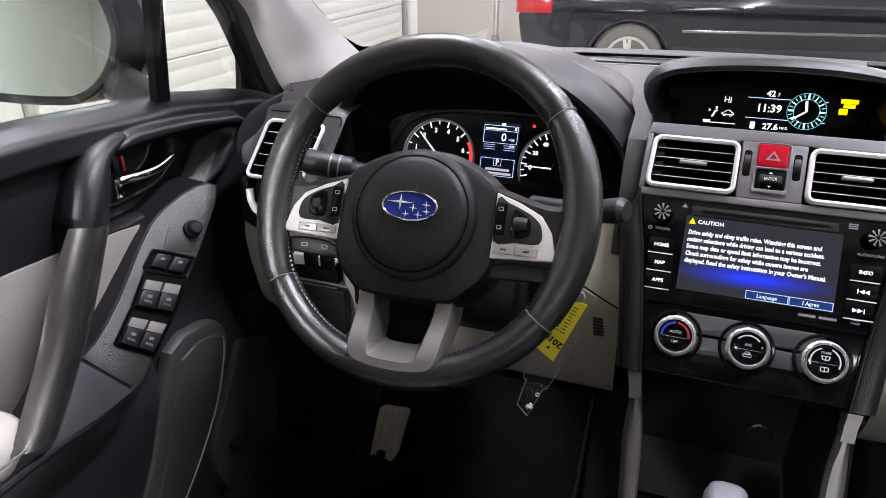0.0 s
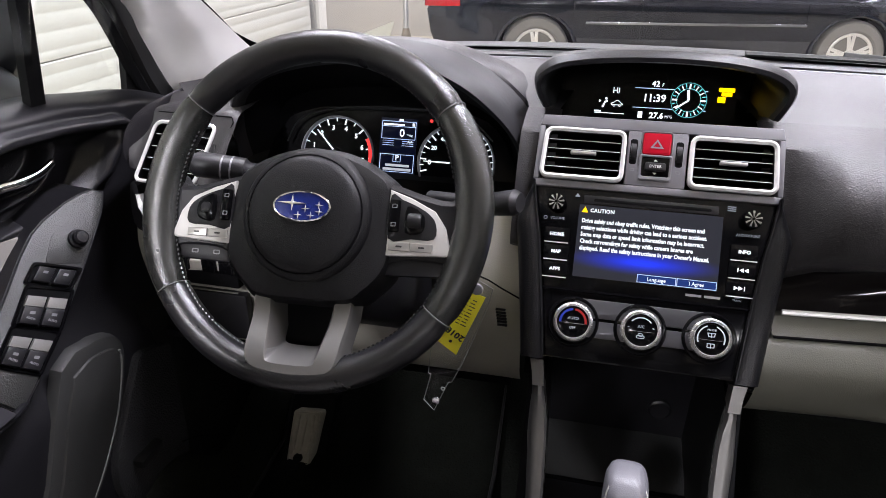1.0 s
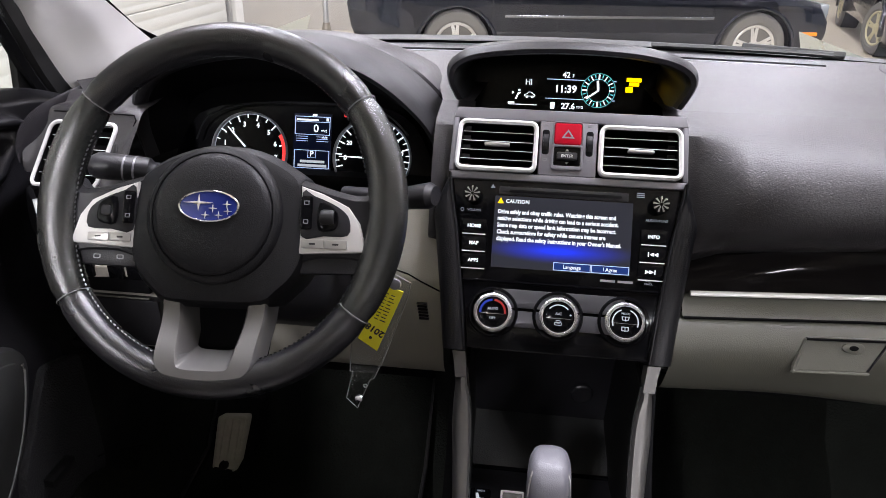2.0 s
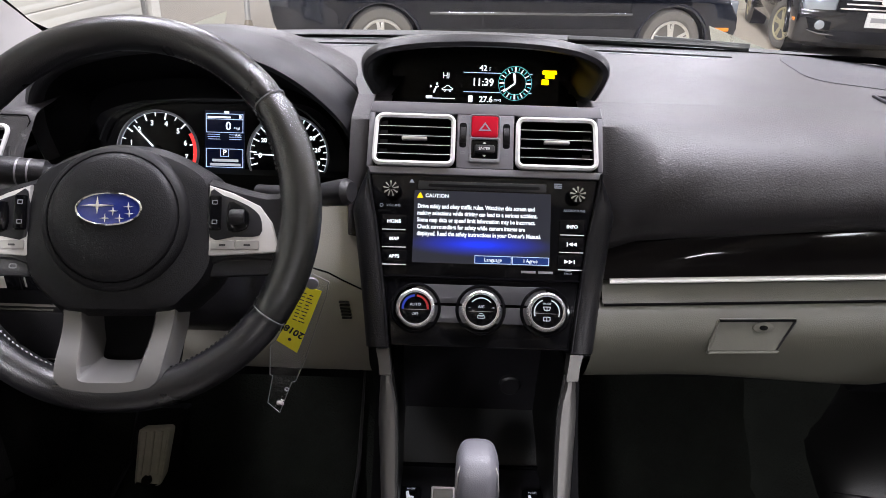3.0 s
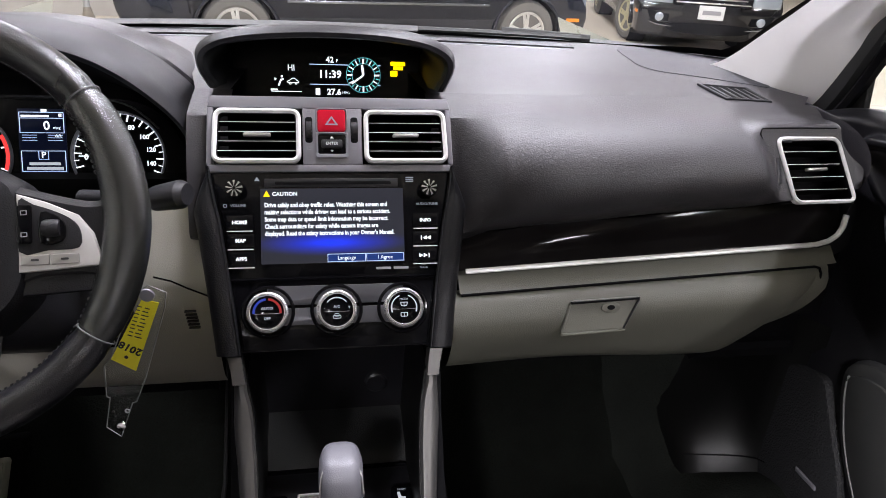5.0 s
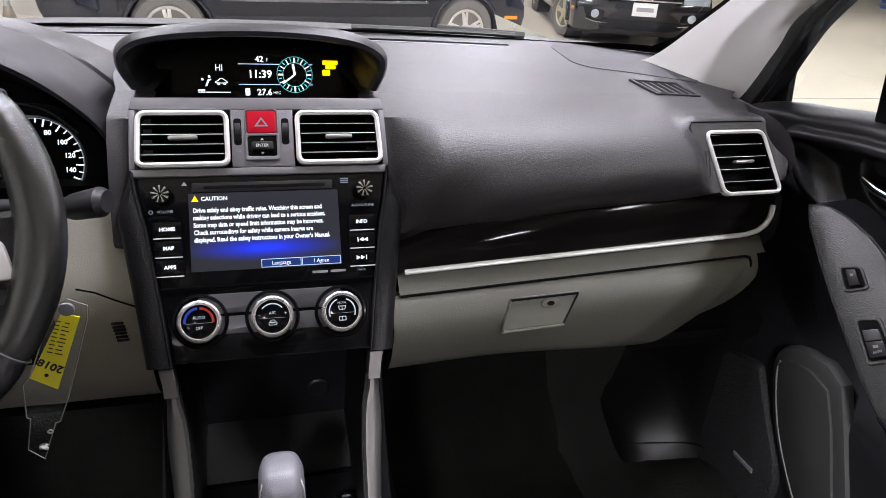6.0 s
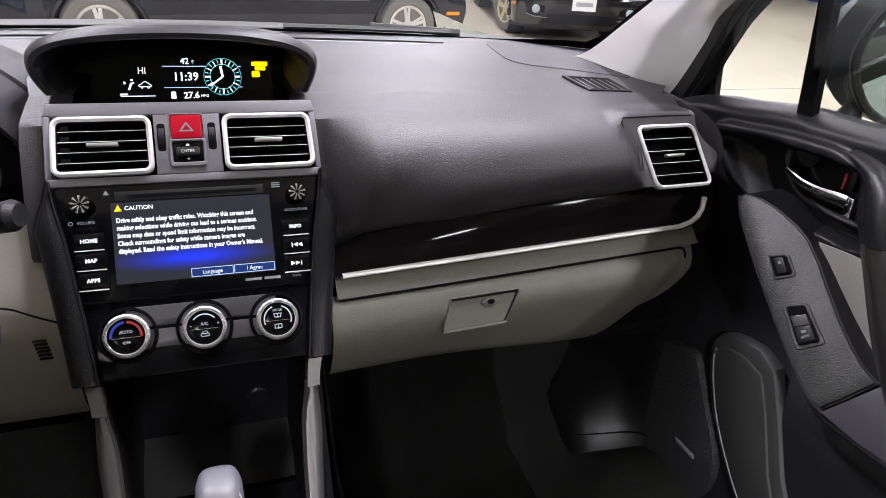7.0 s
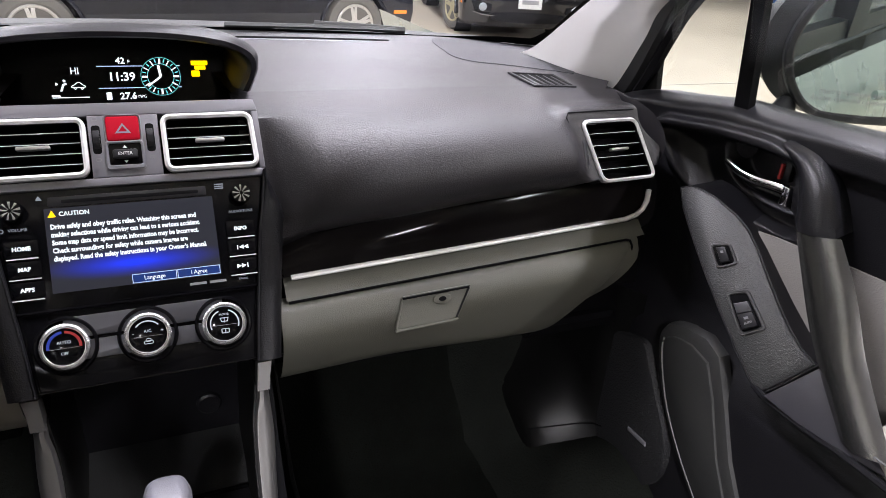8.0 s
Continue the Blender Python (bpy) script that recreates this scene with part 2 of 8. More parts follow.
def inset(pts, d):
    """The outline moved inwards by d."""
    n = len(pts)
    out = []
    for i in range(n):
        p, a, b = Vector(pts[i]), Vector(pts[i - 1]), Vector(pts[(i + 1) % n])
        e, g = (p - a), (b - p)
        if e.length < 1e-9 or g.length < 1e-9:
            out.append(tuple(p))
            continue
        e.normalize(), g.normalize()
        m = Vector((-e.y, e.x)) + Vector((-g.y, g.x))
        if m.length < 1e-6:
            m = Vector((-e.y, e.x))
        m.normalize()
        c = max(0.4, m.dot(Vector((-e.y, e.x))))
        out.append(tuple(p + m * d / c))
    return out


def smooth(pts, n=4, closed=True):
    """A Catmull-Rom curve through the points, of any dimension."""
    out, k = [], len(pts)
    for i in range(k if closed else k - 1):
        if closed:
            p = [Vector(pts[(i + j) % k]) for j in (-1, 0, 1, 2)]
        else:
            p = [Vector(pts[min(max(i + j, 0), k - 1)]) for j in (-1, 0, 1, 2)]
        for s in range(n):
            t = s / n
            out.append(tuple(0.5 * (2 * p[1] + (p[2] - p[0]) * t + (2 * p[0] - 5 * p[1] + 4 * p[2] - p[3]) * t * t + (3 * p[1] - p[0] - 3 * p[2] + p[3]) * t ** 3)))
    if not closed:
        out.append(tuple(pts[-1]))
    return out


def skin(bm, rings, closed=True, caps=True):
    """Faces between rings of equally many points; caps close the two ends."""
    rows = [[bm.verts.new(p) for p in ring] for ring in rings]
    n = len(rows[0])
    for a, b in zip(rows, rows[1:]):
        for i in range(n if closed else n - 1):
            j = (i + 1) % n
            bm.faces.new((a[i], a[j], b[j], b[i]))
    if caps and closed:
        bm.faces.new(rows[0][::-1])
        bm.faces.new(rows[-1])
    return rows


def slab(bm, pts, z0, z1, b=0.0, m=None):
    """An outline in the plane, made solid from z0 to z1, its upper rim rounded by b."""
    pts = ccw(pts)
    up = 1 if z1 > z0 else -1
    rings = [[(x, y, z0) for x, y in pts]]
    if b:
        rings.append([(x, y, z1 - up * b) for x, y in pts])
        rings.append([(x, y, z1 - up * b * 0.3) for x, y in inset(pts, b * 0.3)])
        rings.append([(x, y, z1) for x, y in inset(pts, b)])
    else:
        rings.append([(x, y, z1) for x, y in pts])
    if m is not None:
        rings = [[tuple(m @ Vector(p)) for p in r] for r in rings]
    skin(bm, rings)
    return bm


def hoop(bm, outer, inner, z0, z1, b=0.0, m=None):
    """A rim between two outlines of equally many points, solid from z0 to z1, with rounded upper edges."""
    outer, inner = ccw(outer), ccw(inner)
    loops = [[(x, y, z0) for x, y in outer], [(x, y, z1 - b) for x, y in outer], [(x, y, z1) for x, y in inset(outer, b)] if b else [(x, y, z1) for x, y in outer],
             [(x, y, z1) for x, y in inset(inner, -b)] if b else [(x, y, z1) for x, y in inner], [(x, y, z1 - b) for x, y in inner], [(x, y, z0) for x, y in inner]]
    if not b:
        loops = [loops[0], loops[2], loops[3], loops[5]]
    loops.append(loops[0])
    if m is not None:
        loops = [[tuple(m @ Vector(p)) for p in r] for r in loops]
    skin(bm, loops, caps=False)
    bmesh.ops.remove_doubles(bm, verts=bm.verts, dist=1e-6)
    return bm


def box(bm, c, s, b=0.0, m=None):
    """A block of size s about c; b rounds its four upright edges and the top."""
    mm = Matrix.Translation(c)
    if m is not None:
        mm = m @ mm
    return slab(bm, rrect(s[0], s[1], b), -s[2] / 2, s[2] / 2, b * 0.6, mm)


def lathe(bm, prof, n=32, m=None):
    """A profile of (radius, height) turned about z; the ends are closed."""
    rings = [[(max(r, 1e-5) * math.cos(2 * math.pi * i / n), max(r, 1e-5) * math.sin(2 * math.pi * i / n), z) for i in range(n)] for r, z in prof]
    if m is not None:
        rings = [[tuple(m @ Vector(p)) for p in r] for r in rings]
    skin(bm, rings)
    return bm


def tube(bm, path, rad, n=8, closed=False, flat=1.0, up=(0, 0, 1)):
    """A round or flattened bar along a path; rad is one radius or one for each point."""
    k = len(path)
    rings = []
    for i in range(k):
        a = Vector(path[i - 1]) if (i or closed) else Vector(path[0])
        b = Vector(path[(i + 1) % k]) if (i < k - 1 or closed) else Vector(path[-1])
        d = (b - a).normalized()
        s = d.cross(Vector(up))
        if s.length < 1e-4:
            s = d.cross(Vector((1, 0, 0)))
        s.normalize()
        t = s.cross(d)
        r = rad[i] if isinstance(rad, (list, tuple)) else rad
        rings.append([tuple(Vector(path[i]) + s * (r * math.cos(2 * math.pi * j / n)) + t * (r * flat * math.sin(2 * math.pi * j / n))) for j in range(n)])
    if closed:
        rings.append(rings[0])
    skin(bm, rings, caps=not closed)
    if closed:
        bmesh.ops.remove_doubles(bm, verts=bm.verts, dist=1e-6)
    return bm


def sheet(bm, rows):
    """A surface through rows of points."""
    skin(bm, rows, closed=False, caps=False)
    return bm


def letters(body, size, m, mat, parent, label="", name="lettering", align="CENTER", thick=0.0002, widen=1.0, bold=0.0):
    cu = bpy.data.curves.new(name, "FONT")
    cu.body, cu.size, cu.align_x, cu.align_y, cu.extrude, cu.offset = body, size, align, "CENTER", thick, bold
    cu.resolution_u = 2
    tmp = bpy.data.objects.new(name, cu)
    scene.collection.objects.link(tmp)
    bpy.context.view_layer.update()
    mesh = bpy.data.meshes.new_from_object(tmp.evaluated_get(bpy.context.evaluated_depsgraph_get()))
    bpy.data.objects.remove(tmp)
    bpy.data.curves.remove(cu)
    mesh.transform(m @ Matrix.Diagonal((widen, 1, 1, 1)))
    mesh.materials.clear()
    mesh.materials.append(mat)
    ob = new(name, mesh)
    ob.parent = parent
    if label:
        ob["label"] = label
    return ob


def smoothstep(a, b, x):
    t = min(1, max(0, (x - a) / (b - a)))
    return t * t * (3 - 2 * t)


def B():
    return bmesh.new()


def at(x, y, z=0.0):
    return Matrix.Translation((x, y, z))


def plane_frame(o, u, v):
    """A frame at o with its x along u, its y along v and its z off the plane."""
    u, v = Vector(u).normalized(), Vector(v).normalized()
    n = u.cross(v)
    return Matrix(((u.x, v.x, n.x, o[0]), (u.y, v.y, n.y, o[1]), (u.z, v.z, n.z, o[2]), (0, 0, 0, 1)))


# the hall round the car
bm = B()
box(bm, (8, 4, GROUND - 0.1), (32, 36, 0.2))
single("ground", bm, CONCRETE, "smooth sealed tan concrete hall floor", "floor", kind="structure")
bm = B()
box(bm, (8, 4, HALL_TOP + 0.1), (32, 36, 0.2))
single("ceiling", bm, WALL_WHITE, "white painted hall ceiling with strip lamps", "ceiling", kind="structure")
WALL_MID = GROUND + (HALL_TOP - GROUND) / 2
for wname, c, s, mt in (("wall_west", (-4.15, 4, WALL_MID), (0.3, 35, HALL_TOP - GROUND), WALL_WHITE), ("wall_east", (23.8, 4, WALL_MID), (0.3, 35, HALL_TOP - GROUND), WALL_WHITE),
                        ("wall_south", (8, -13.8, WALL_MID), (31, 0.3, HALL_TOP - GROUND), WALL_WHITE), ("wall_north", (8, 21.8, WALL_MID), (31, 0.3, HALL_TOP - GROUND), WALL_WHITE),
                        ("wall_partition", (-1.5, 9.75, WALL_MID), (5.0, 0.3, HALL_TOP - GROUND), WALL_PAINT)):
    bm = B()
    box(bm, c, s)
    single(wname, bm, mt, "painted hall wall", "wall", kind="structure")

# expansion joints sawn into the floor
for jy in (-2.0, 5.75, 13.5):
    bm = B()
    box(bm, (8, jy, GROUND + 0.002), (31, 0.012, 0.004))
    single("floor_joint", bm, STEEL, "dark sawn joint across the concrete floor", "floor joint", "floor joints", "structure")

# sectional garage door: ribbed white leaves, one over another, in a steel track
gate = thing("garage_door", at(-3.97, 6.0, GROUND), "closed white sectional garage door with ribbed panels", "garage door", kind="structure")
PITCH = 0.535
for i in range(8):
    bm = B()
    z0 = i * PITCH
    prof = [(0.0, z0), (0.045, z0), (0.05, z0 + 0.012)]
    for k in range(4):
        zb = z0 + 0.05 + k * 0.125
        prof += [(0.05, zb), (0.046, zb + 0.010), (0.046, zb + 0.022), (0.05, zb + 0.032)]
    prof += [(0.05, z0 + PITCH - 0.018), (0.042, z0 + PITCH - 0.008), (0.0, z0 + PITCH - 0.008)]
    skin(bm, [[(x, y, z) for x, z in prof] for y in (-2.9, 2.85)])
    part("door_section", bm, DOOR_WHITE, gate)
for y in (-2.95, 2.92):
    bm = B()
    box(bm, (0.06, y, 2.2), (0.06, 0.07, 4.4))
    part("track", bm, STEEL, gate, "galvanised steel door track")
    bm = B()
    box(bm, (0.02, y + (0.14 if y > 0 else -0.14), 2.2), (0.05, 0.2, 4.4))
    part("jamb", bm, DOOR_WHITE, gate)

for lx, ly, watts in LAMPS:
    lamp = thing("ceiling_lamp", at(lx, ly, HALL_TOP), "unseen strip lamp added under the hall ceiling", "ceiling lamp", "ceiling lamps")
    bm = B()
    box(bm, (0, 0, -0.05), (0.34, 2.6, 0.09), 0.01)
    part("housing", bm, WALL_WHITE, lamp)
    bm = B()
    box(bm, (0, 0, -0.11), (0.27, 2.44, 0.03), 0.01)
    part("diffuser", bm, LAMP_GLOW, lamp, "glowing white diffuser")

post = thing("guard_post", at(-2.58, 8.75, GROUND), "slim steel guard post with a tan foot", "post")
bm = B()
lathe(bm, [(0.035, 0), (0.035, 0.78), (0.028, 0.80), (0.0, 0.80)], 16)
part("pole", bm, STEEL, post)
bm = B()
lathe(bm, [(0.07, 0), (0.07, 0.1), (0.04, 0.22), (0.036, 0.22)], 16)
part("foot", bm, TAN_PAINT, post)

pallet = thing("pallet", at(15.6, 14.2, GROUND), "stack of blue painted pallets on the floor", "pallet")
for i in range(5):
    bm = B()
    box(bm, (0, 0, 0.07 + i * 0.14), (1.2, 1.0, 0.03))
    part("deck", bm, BLUE_WOOD, pallet)
    for x in (-0.5, 0, 0.5):
        bm = B()
        box(bm, (x, 0, 0.02 + i * 0.14), (0.1, 1.0, 0.08))
        part("bearer", bm, BLUE_WOOD, pallet)


# parked cars: x ahead, y to their left, z up from the floor
def wheel_parts(car, x, side, half, r, rim_mat, spokes=5, steer=0):
    mm = at(x, side * (half - 0.11), r) @ pose(0, 0, 0, 0, 0, steer) @ pose(0, 0, 0, -90 * side, 0, 0)
    bm = B()
    lathe(bm, [(r * 0.64, -0.10), (r * 0.9, -0.11), (r, -0.07), (r, 0.07), (r * 0.93, 0.105), (r * 0.72, 0.11), (r * 0.63, 0.09)], 40, mm)
    tyre = part("tyre", bm, TYRE, car)
    bm = B()
    hoop(bm, circle(r * 0.66, 40), circle(r * 0.57, 40), 0.02, 0.105, 0.01, mm)
    for k in range(spokes):
        a = 2 * math.pi * k / spokes + 0.4
        for da in (-0.13, 0.13):
            s = mm @ pose(0, 0, 0, 0, 0, math.degrees(a + da))
            slab(bm, [(r * 0.08, -0.022), (r * 0.60, -0.016), (r * 0.60, 0.016), (r * 0.08, 0.022)], 0.05, 0.095, 0.008, s)
    lathe(bm, [(r * 0.2, 0.04), (r * 0.2, 0.098), (r * 0.1, 0.105), (0, 0.105)], 20, mm)
    part("rim", bm, rim_mat, tyre, "five-spoke alloy rim")
    bm = B()
    lathe(bm, [(r * 0.6, -0.05), (r * 0.6, 0.02), (0, 0.02)], 24, mm)
    part("brake_disc", bm, MATTE_BLACK, tyre)


def parked_car(name, m, paint, label, length, wheels, half, r, belt, roof, rim_mat, face=False):
    car = thing(name, m, label, "car", "parked cars")
    xr, xf = wheels
    front, rear = length
    lower = 0.24

    def arch(cx):
        return [(cx - (r + 0.055) * math.cos(a), r * 0.95 + (r + 0.055) * math.sin(a)) for a in [math.pi * k / 12 - 0.15 for k in range(13)]]
    out = [(rear + 0.06, lower + 0.1), (xr - r - 0.10, lower)] + arch(xr) + [(xr + r + 0.10, lower), (xf - r - 0.10, lower)] + arch(xf) + [(xf + r + 0.10, lower - 0.04), (front - 0.06, lower - 0.02)]
    out += [(front, lower + 0.22), (front - 0.01, 0.58), (front - 0.12, 0.74), (front - 0.5, 0.82), (front - 1.2, belt - 0.03), (front - 1.45, belt), (rear + 0.5, belt + 0.03), (rear + 0.06, belt - 0.03), (rear - 0.03, 0.70), (rear, 0.5)]
    out = ccw(out)
    bm = B()
    rings = [[(x, -h, z) for x, z in inset(out, d)] for h, d in ((half, 0.035), (half - 0.012, 0.012), (half - 0.04, 0.0))]
    rings += [[(x, h, z) for x, z in inset(out, d)] for h, d in ((half - 0.04, 0.0), (half - 0.012, 0.012), (half, 0.035))]
    skin(bm, rings)
    body = part("body", bm, paint, car, sharp=40)
    glasshouse = [(front - 1.3, belt), (front - 2.0, roof - 0.05), (front - 2.5, roof), (rear + 0.9, roof - 0.02), (rear + 0.15, belt + 0.02)]
    bm = B()
    skin(bm, [[(x, sy * hh, z) for x, z in inset(ccw(glasshouse), d)] for sy, hh, d in ((-1, half - 0.06, 0.10), (-1, half - 0.12, 0.0), (1, half - 0.12, 0.0), (1, half - 0.06, 0.10))])
    part("roof", bm, paint, car)
    for sy in (-1, 1):
        mm = at(0, sy * (half - 0.058), 0) @ pose(0, 0, 0, 90, 0, 0)
        for x0, x1 in ((front - 1.75, front - 2.65), (front - 2.72, rear + 1.05)):
            bm = B()
            slab(bm, [(x0, belt + 0.04), (x0 - 0.25 if x0 > front - 2 else x0, roof - 0.12), (x1, roof - 0.12), (x1, belt + 0.04)], -0.004, 0.004, 0.0, mm)
            part("side_window", bm, DARK_GLASS, car)
        # door and wing skins, rolled over at the shoulder and tucked in at the foot
        mid = front - 2.68
        cuts = (("front_wing", xf - r - 0.14, front - 0.28), ("front_door", mid + 0.005, xf - r - 0.15), ("rear_door", xr + r + 0.02, mid - 0.005), ("rear_wing", rear + 0.22, xr + r + 0.01))

        def foot(x):
            """Lower edge of the side skin, cut out over the wheels."""
            for xc in (xr, xf):
                if abs(x - xc) < r + 0.058:
                    return r * 0.95 + math.sqrt((r + 0.058) ** 2 - (x - xc) ** 2)
            return 0.27
        for pname, x0, x1 in cuts:
            rows = []
            for k in np.linspace(0, 1, 16):
                row = []
                for x in np.linspace(x0, x1, 44):
                    z = foot(x) + (belt - 0.005 - foot(x)) * k
                    roll = 0.050 * smoothstep(belt - 0.28, belt + 0.02, z) ** 2 + 0.045 * smoothstep(0.50, 0.24, z) + 0.012 * smoothstep(0.66, 0.60, z)
                    row.append((x, sy * (half + 0.016 - roll - 0.05 * smoothstep(front - 0.8, front - 0.1, x) - 0.05 * smoothstep(rear + 0.7, rear + 0.1, x)), z))
                rows.append(row)
            bm = B()
            sheet(bm, rows)
            bmesh.ops.solidify(bm, geom=bm.faces[:], thickness=0.004)
            part(pname, bm, paint, car)
        for x in (xr, xf):
            bm = B()
            arc_o = [(x - (r + 0.075) * math.cos(a), r * 0.95 + (r + 0.075) * math.sin(a)) for a in np.linspace(-0.1, math.pi + 0.1, 25)]
            arc_i = [(x - (r + 0.045) * math.cos(a), r * 0.95 + (r + 0.045) * math.sin(a)) for a in np.linspace(-0.1, math.pi + 0.1, 25)]
            slab(bm, arc_o + arc_i[::-1], -0.02, 0.014, 0.006, at(0, sy * half, 0) @ pose(0, 0, 0, 90, 0, 0) @ Matrix.Diagonal((1, 1, -sy, 1)))
            part("arch_lip", bm, paint, car)
        bm = B()
        box(bm, ((xf + xr) / 2, sy * (half + 0.012), 0.60), (xf - xr - 2 * r - 0.26, 0.022, 0.024), 0.006)
        part("side_moulding", bm, MOULDING if not face else paint, car, "bright side moulding")
        for xs in (front - 2.5, rear + 1.45):
            bm = B()
            box(bm, (xs, sy * (half + 0.006), belt - 0.12), (0.2, 0.03, 0.035), 0.008)
            part("door_handle", bm, paint, car)
        bm = B()
        box(bm, (rear + 0.12, sy * (half - 0.07), belt - 0.12), (0.34, 0.17, 0.15), 0.03)
        part("tail_lamp", bm, TAIL_RED, car, "red tail lamp lens")
        bm = B()
        box(bm, (front - 0.17, sy * (half - 0.22), 0.66), (0.34, 0.36, 0.15), 0.04)
        part("headlamp", bm, HEADLAMP, car, "clear headlamp lens")
        bm = B()
        box(bm, (front - 0.18, sy * (half - 0.04), 0.46), (0.16, 0.10, 0.035), 0.012)
        part("side_marker", bm, AMBER_LENS, car, "amber marker lens")
        for x in (xr, xf):
            wheel_parts(car, x, sy, half, r, rim_mat, steer=20 if face and x == xf else 0)
            bm = B()
            lathe(bm, [(r + 0.05, -0.12), (r + 0.05, 0.10), (r + 0.04, 0.10), (r + 0.04, -0.11), (0.0, -0.11)], 28, at(x, sy * (half - 0.14), r) @ pose(0, 0, 0, -90 * sy, 0, 0))
            part("wheel_well", bm, MATTE_BLACK, car)
    bm = B()
    box(bm, (0, 0, 0.32), (front - rear - 0.7, 2 * half - 0.4, 0.16))
    part("underbody", bm, MATTE_BLACK, car)
    if face:
        # bumper, rounded back to the wings and tucked in below
        bm = B()
        sheet(bm, [[(front + b - 0.26 * abs(q) ** 4, q * half, z) for q in np.linspace(-1, 1, 33)] for z, b in ((0.60, -0.03), (0.585, -0.004), (0.50, 0.006), (0.34, 0.004), (0.22, -0.02), (0.17, -0.07))])
        bmesh.ops.solidify(bm, geom=bm.faces[:], thickness=0.006)
        part("bumper", bm, paint, car)
        bm = B()
        slab(bm, smooth([(-0.46, 0.36), (0.46, 0.36), (0.40, 0.25), (-0.40, 0.25)], 3), -0.02, 0.012, 0.004, Matrix(((0, 0, 1, front), (1, 0, 0, 0), (0, 1, 0, 0), (0, 0, 0, 1))))
        part("lower_intake", bm, MATTE_BLACK, car)
        bm = B()
        box(bm, (front + 0.004, 0, 0.66), (0.04, 0.95, 0.16), 0.02)
        grille = part("grille", bm, MATTE_BLACK, car)
        for k in range(3):
            bm = B()
            box(bm, (front + 0.03, 0, 0.61 + k * 0.05), (0.02, 0.9 - 0.1 * k, 0.016), 0.004)
            part("grille_bar", bm, CHROME, grille, "chrome grille bar")
        bm = B()
        slab(bm, circle(0.055, 24, squash=0.8), 0, 0.02, 0.005, at(front + 0.03, 0, 0.70) @ pose(0, 0, 0, 90, 0, 90))
        part("emblem", bm, CHROME, grille, "plain chrome badge")
        bm = B()
        box(bm, (front + 0.02, 0, 0.50), (0.02, 0.31, 0.16), 0.004)
        plate = part("number_plate", bm, PLATE, car, "white number plate")
        bm = B()
        box(bm, (front + 0.032, 0, 0.50), (0.004, 0.22, 0.05))
        part("plate_bar", bm, GREY_MARK, plate)
        for sy in (-1, 1):
            bm = B()
            lathe(bm, [(0.052, -0.02), (0.052, 0.006), (0.040, 0.012), (0, 0.012)], 20, at(front + 0.01, sy * 0.62, 0.42) @ pose(0, 0, 0, 0, 90, 0))
            part("fog_lamp", bm, HEADLAMP, car, "round fog lamp")
            bm = B()
            tube(bm, [(front + 0.004, sy * 0.74, 0.36), (front + 0.010, sy * 0.62, 0.325), (front + 0.012, sy * 0.45, 0.315)], [0.010, 0.016, 0.008], 8, flat=0.6)
            part("bumper_trim", bm, MOULDING, car)
            bm = B()
            slab(bm, [(sy * 0.78, 0.50), (sy * 0.50, 0.46), (sy * 0.50, 0.37), (sy * 0.72, 0.37)], -0.01, 0.004, 0.003, Matrix(((0, 0, 1, front), (1, 0, 0, 0), (0, 1, 0, 0), (0, 0, 0, 1))))
            part("fog_recess", bm, MATTE_BLACK, car)
    return car


parked_car("dark_sedan", at(0.54, 7.93, GROUND) @ pose(0, 0, 0, 0, 0, 9.8), DARK_PAINT, "dark blue long saloon parked across the hall floor", (2.20, -2.46), (-1.45, 1.49), 0.91, 0.325, 0.93, 1.42, ALLOY)
parked_car("black_sedan", at(5.26, 10.38, GROUND) @ pose(0, 0, 0, 0, 0, -103.2), BLACK_PAINT, "black car facing the cabin with a white plate", (2.267, -2.3), (-1.30, 1.383), 0.87, 0.308, 0.95, 1.48, ALLOY_TAN, True)
# added tan car stands for the tan floor mirrored in the black flank
parked_car("tan_stand_in", at(4.6, 17.5, GROUND) @ pose(0, 0, 0, 0, 0, -95), TAN_PAINT, "tan car standing in for a floor reflection", (2.4, -2.4), (-1.5, 1.5), 0.93, 0.36, 1.05, 1.7, ALLOY_TAN, True)

# the shell of the car that the camera sits in
shell = thing("car_shell", at(0, 0, GROUND), "sage silver car body round the cabin", "car")


def shell_part(name, bm, mat, label=""):
    bm.transform(at(0, 0, -GROUND))
    return part(name, bm, mat, shell, label)


# roof with its lining
def roof_rows(dz):
    rows = []
    for y in np.linspace(0.30, -2.0, 12):
        rows.append([(x, y, dz + 1.50 - 0.09 * (x / 0.62) ** 2 - 0.03 * ((y + 0.6) / 1.3) ** 2) for x in np.linspace(-0.62, 0.62, 13)])
    return rows


# an unseen opening, added over the seats to let lamp light in
def open_sheet(rows):
    b2 = B()
    sheet(b2, rows)
    gone = [f for f in b2.faces if abs(f.calc_center_median().x) < 0.40 and -1.35 < f.calc_center_median().y < -0.34]
    bmesh.ops.delete(b2, geom=gone, context="FACES")
    return b2


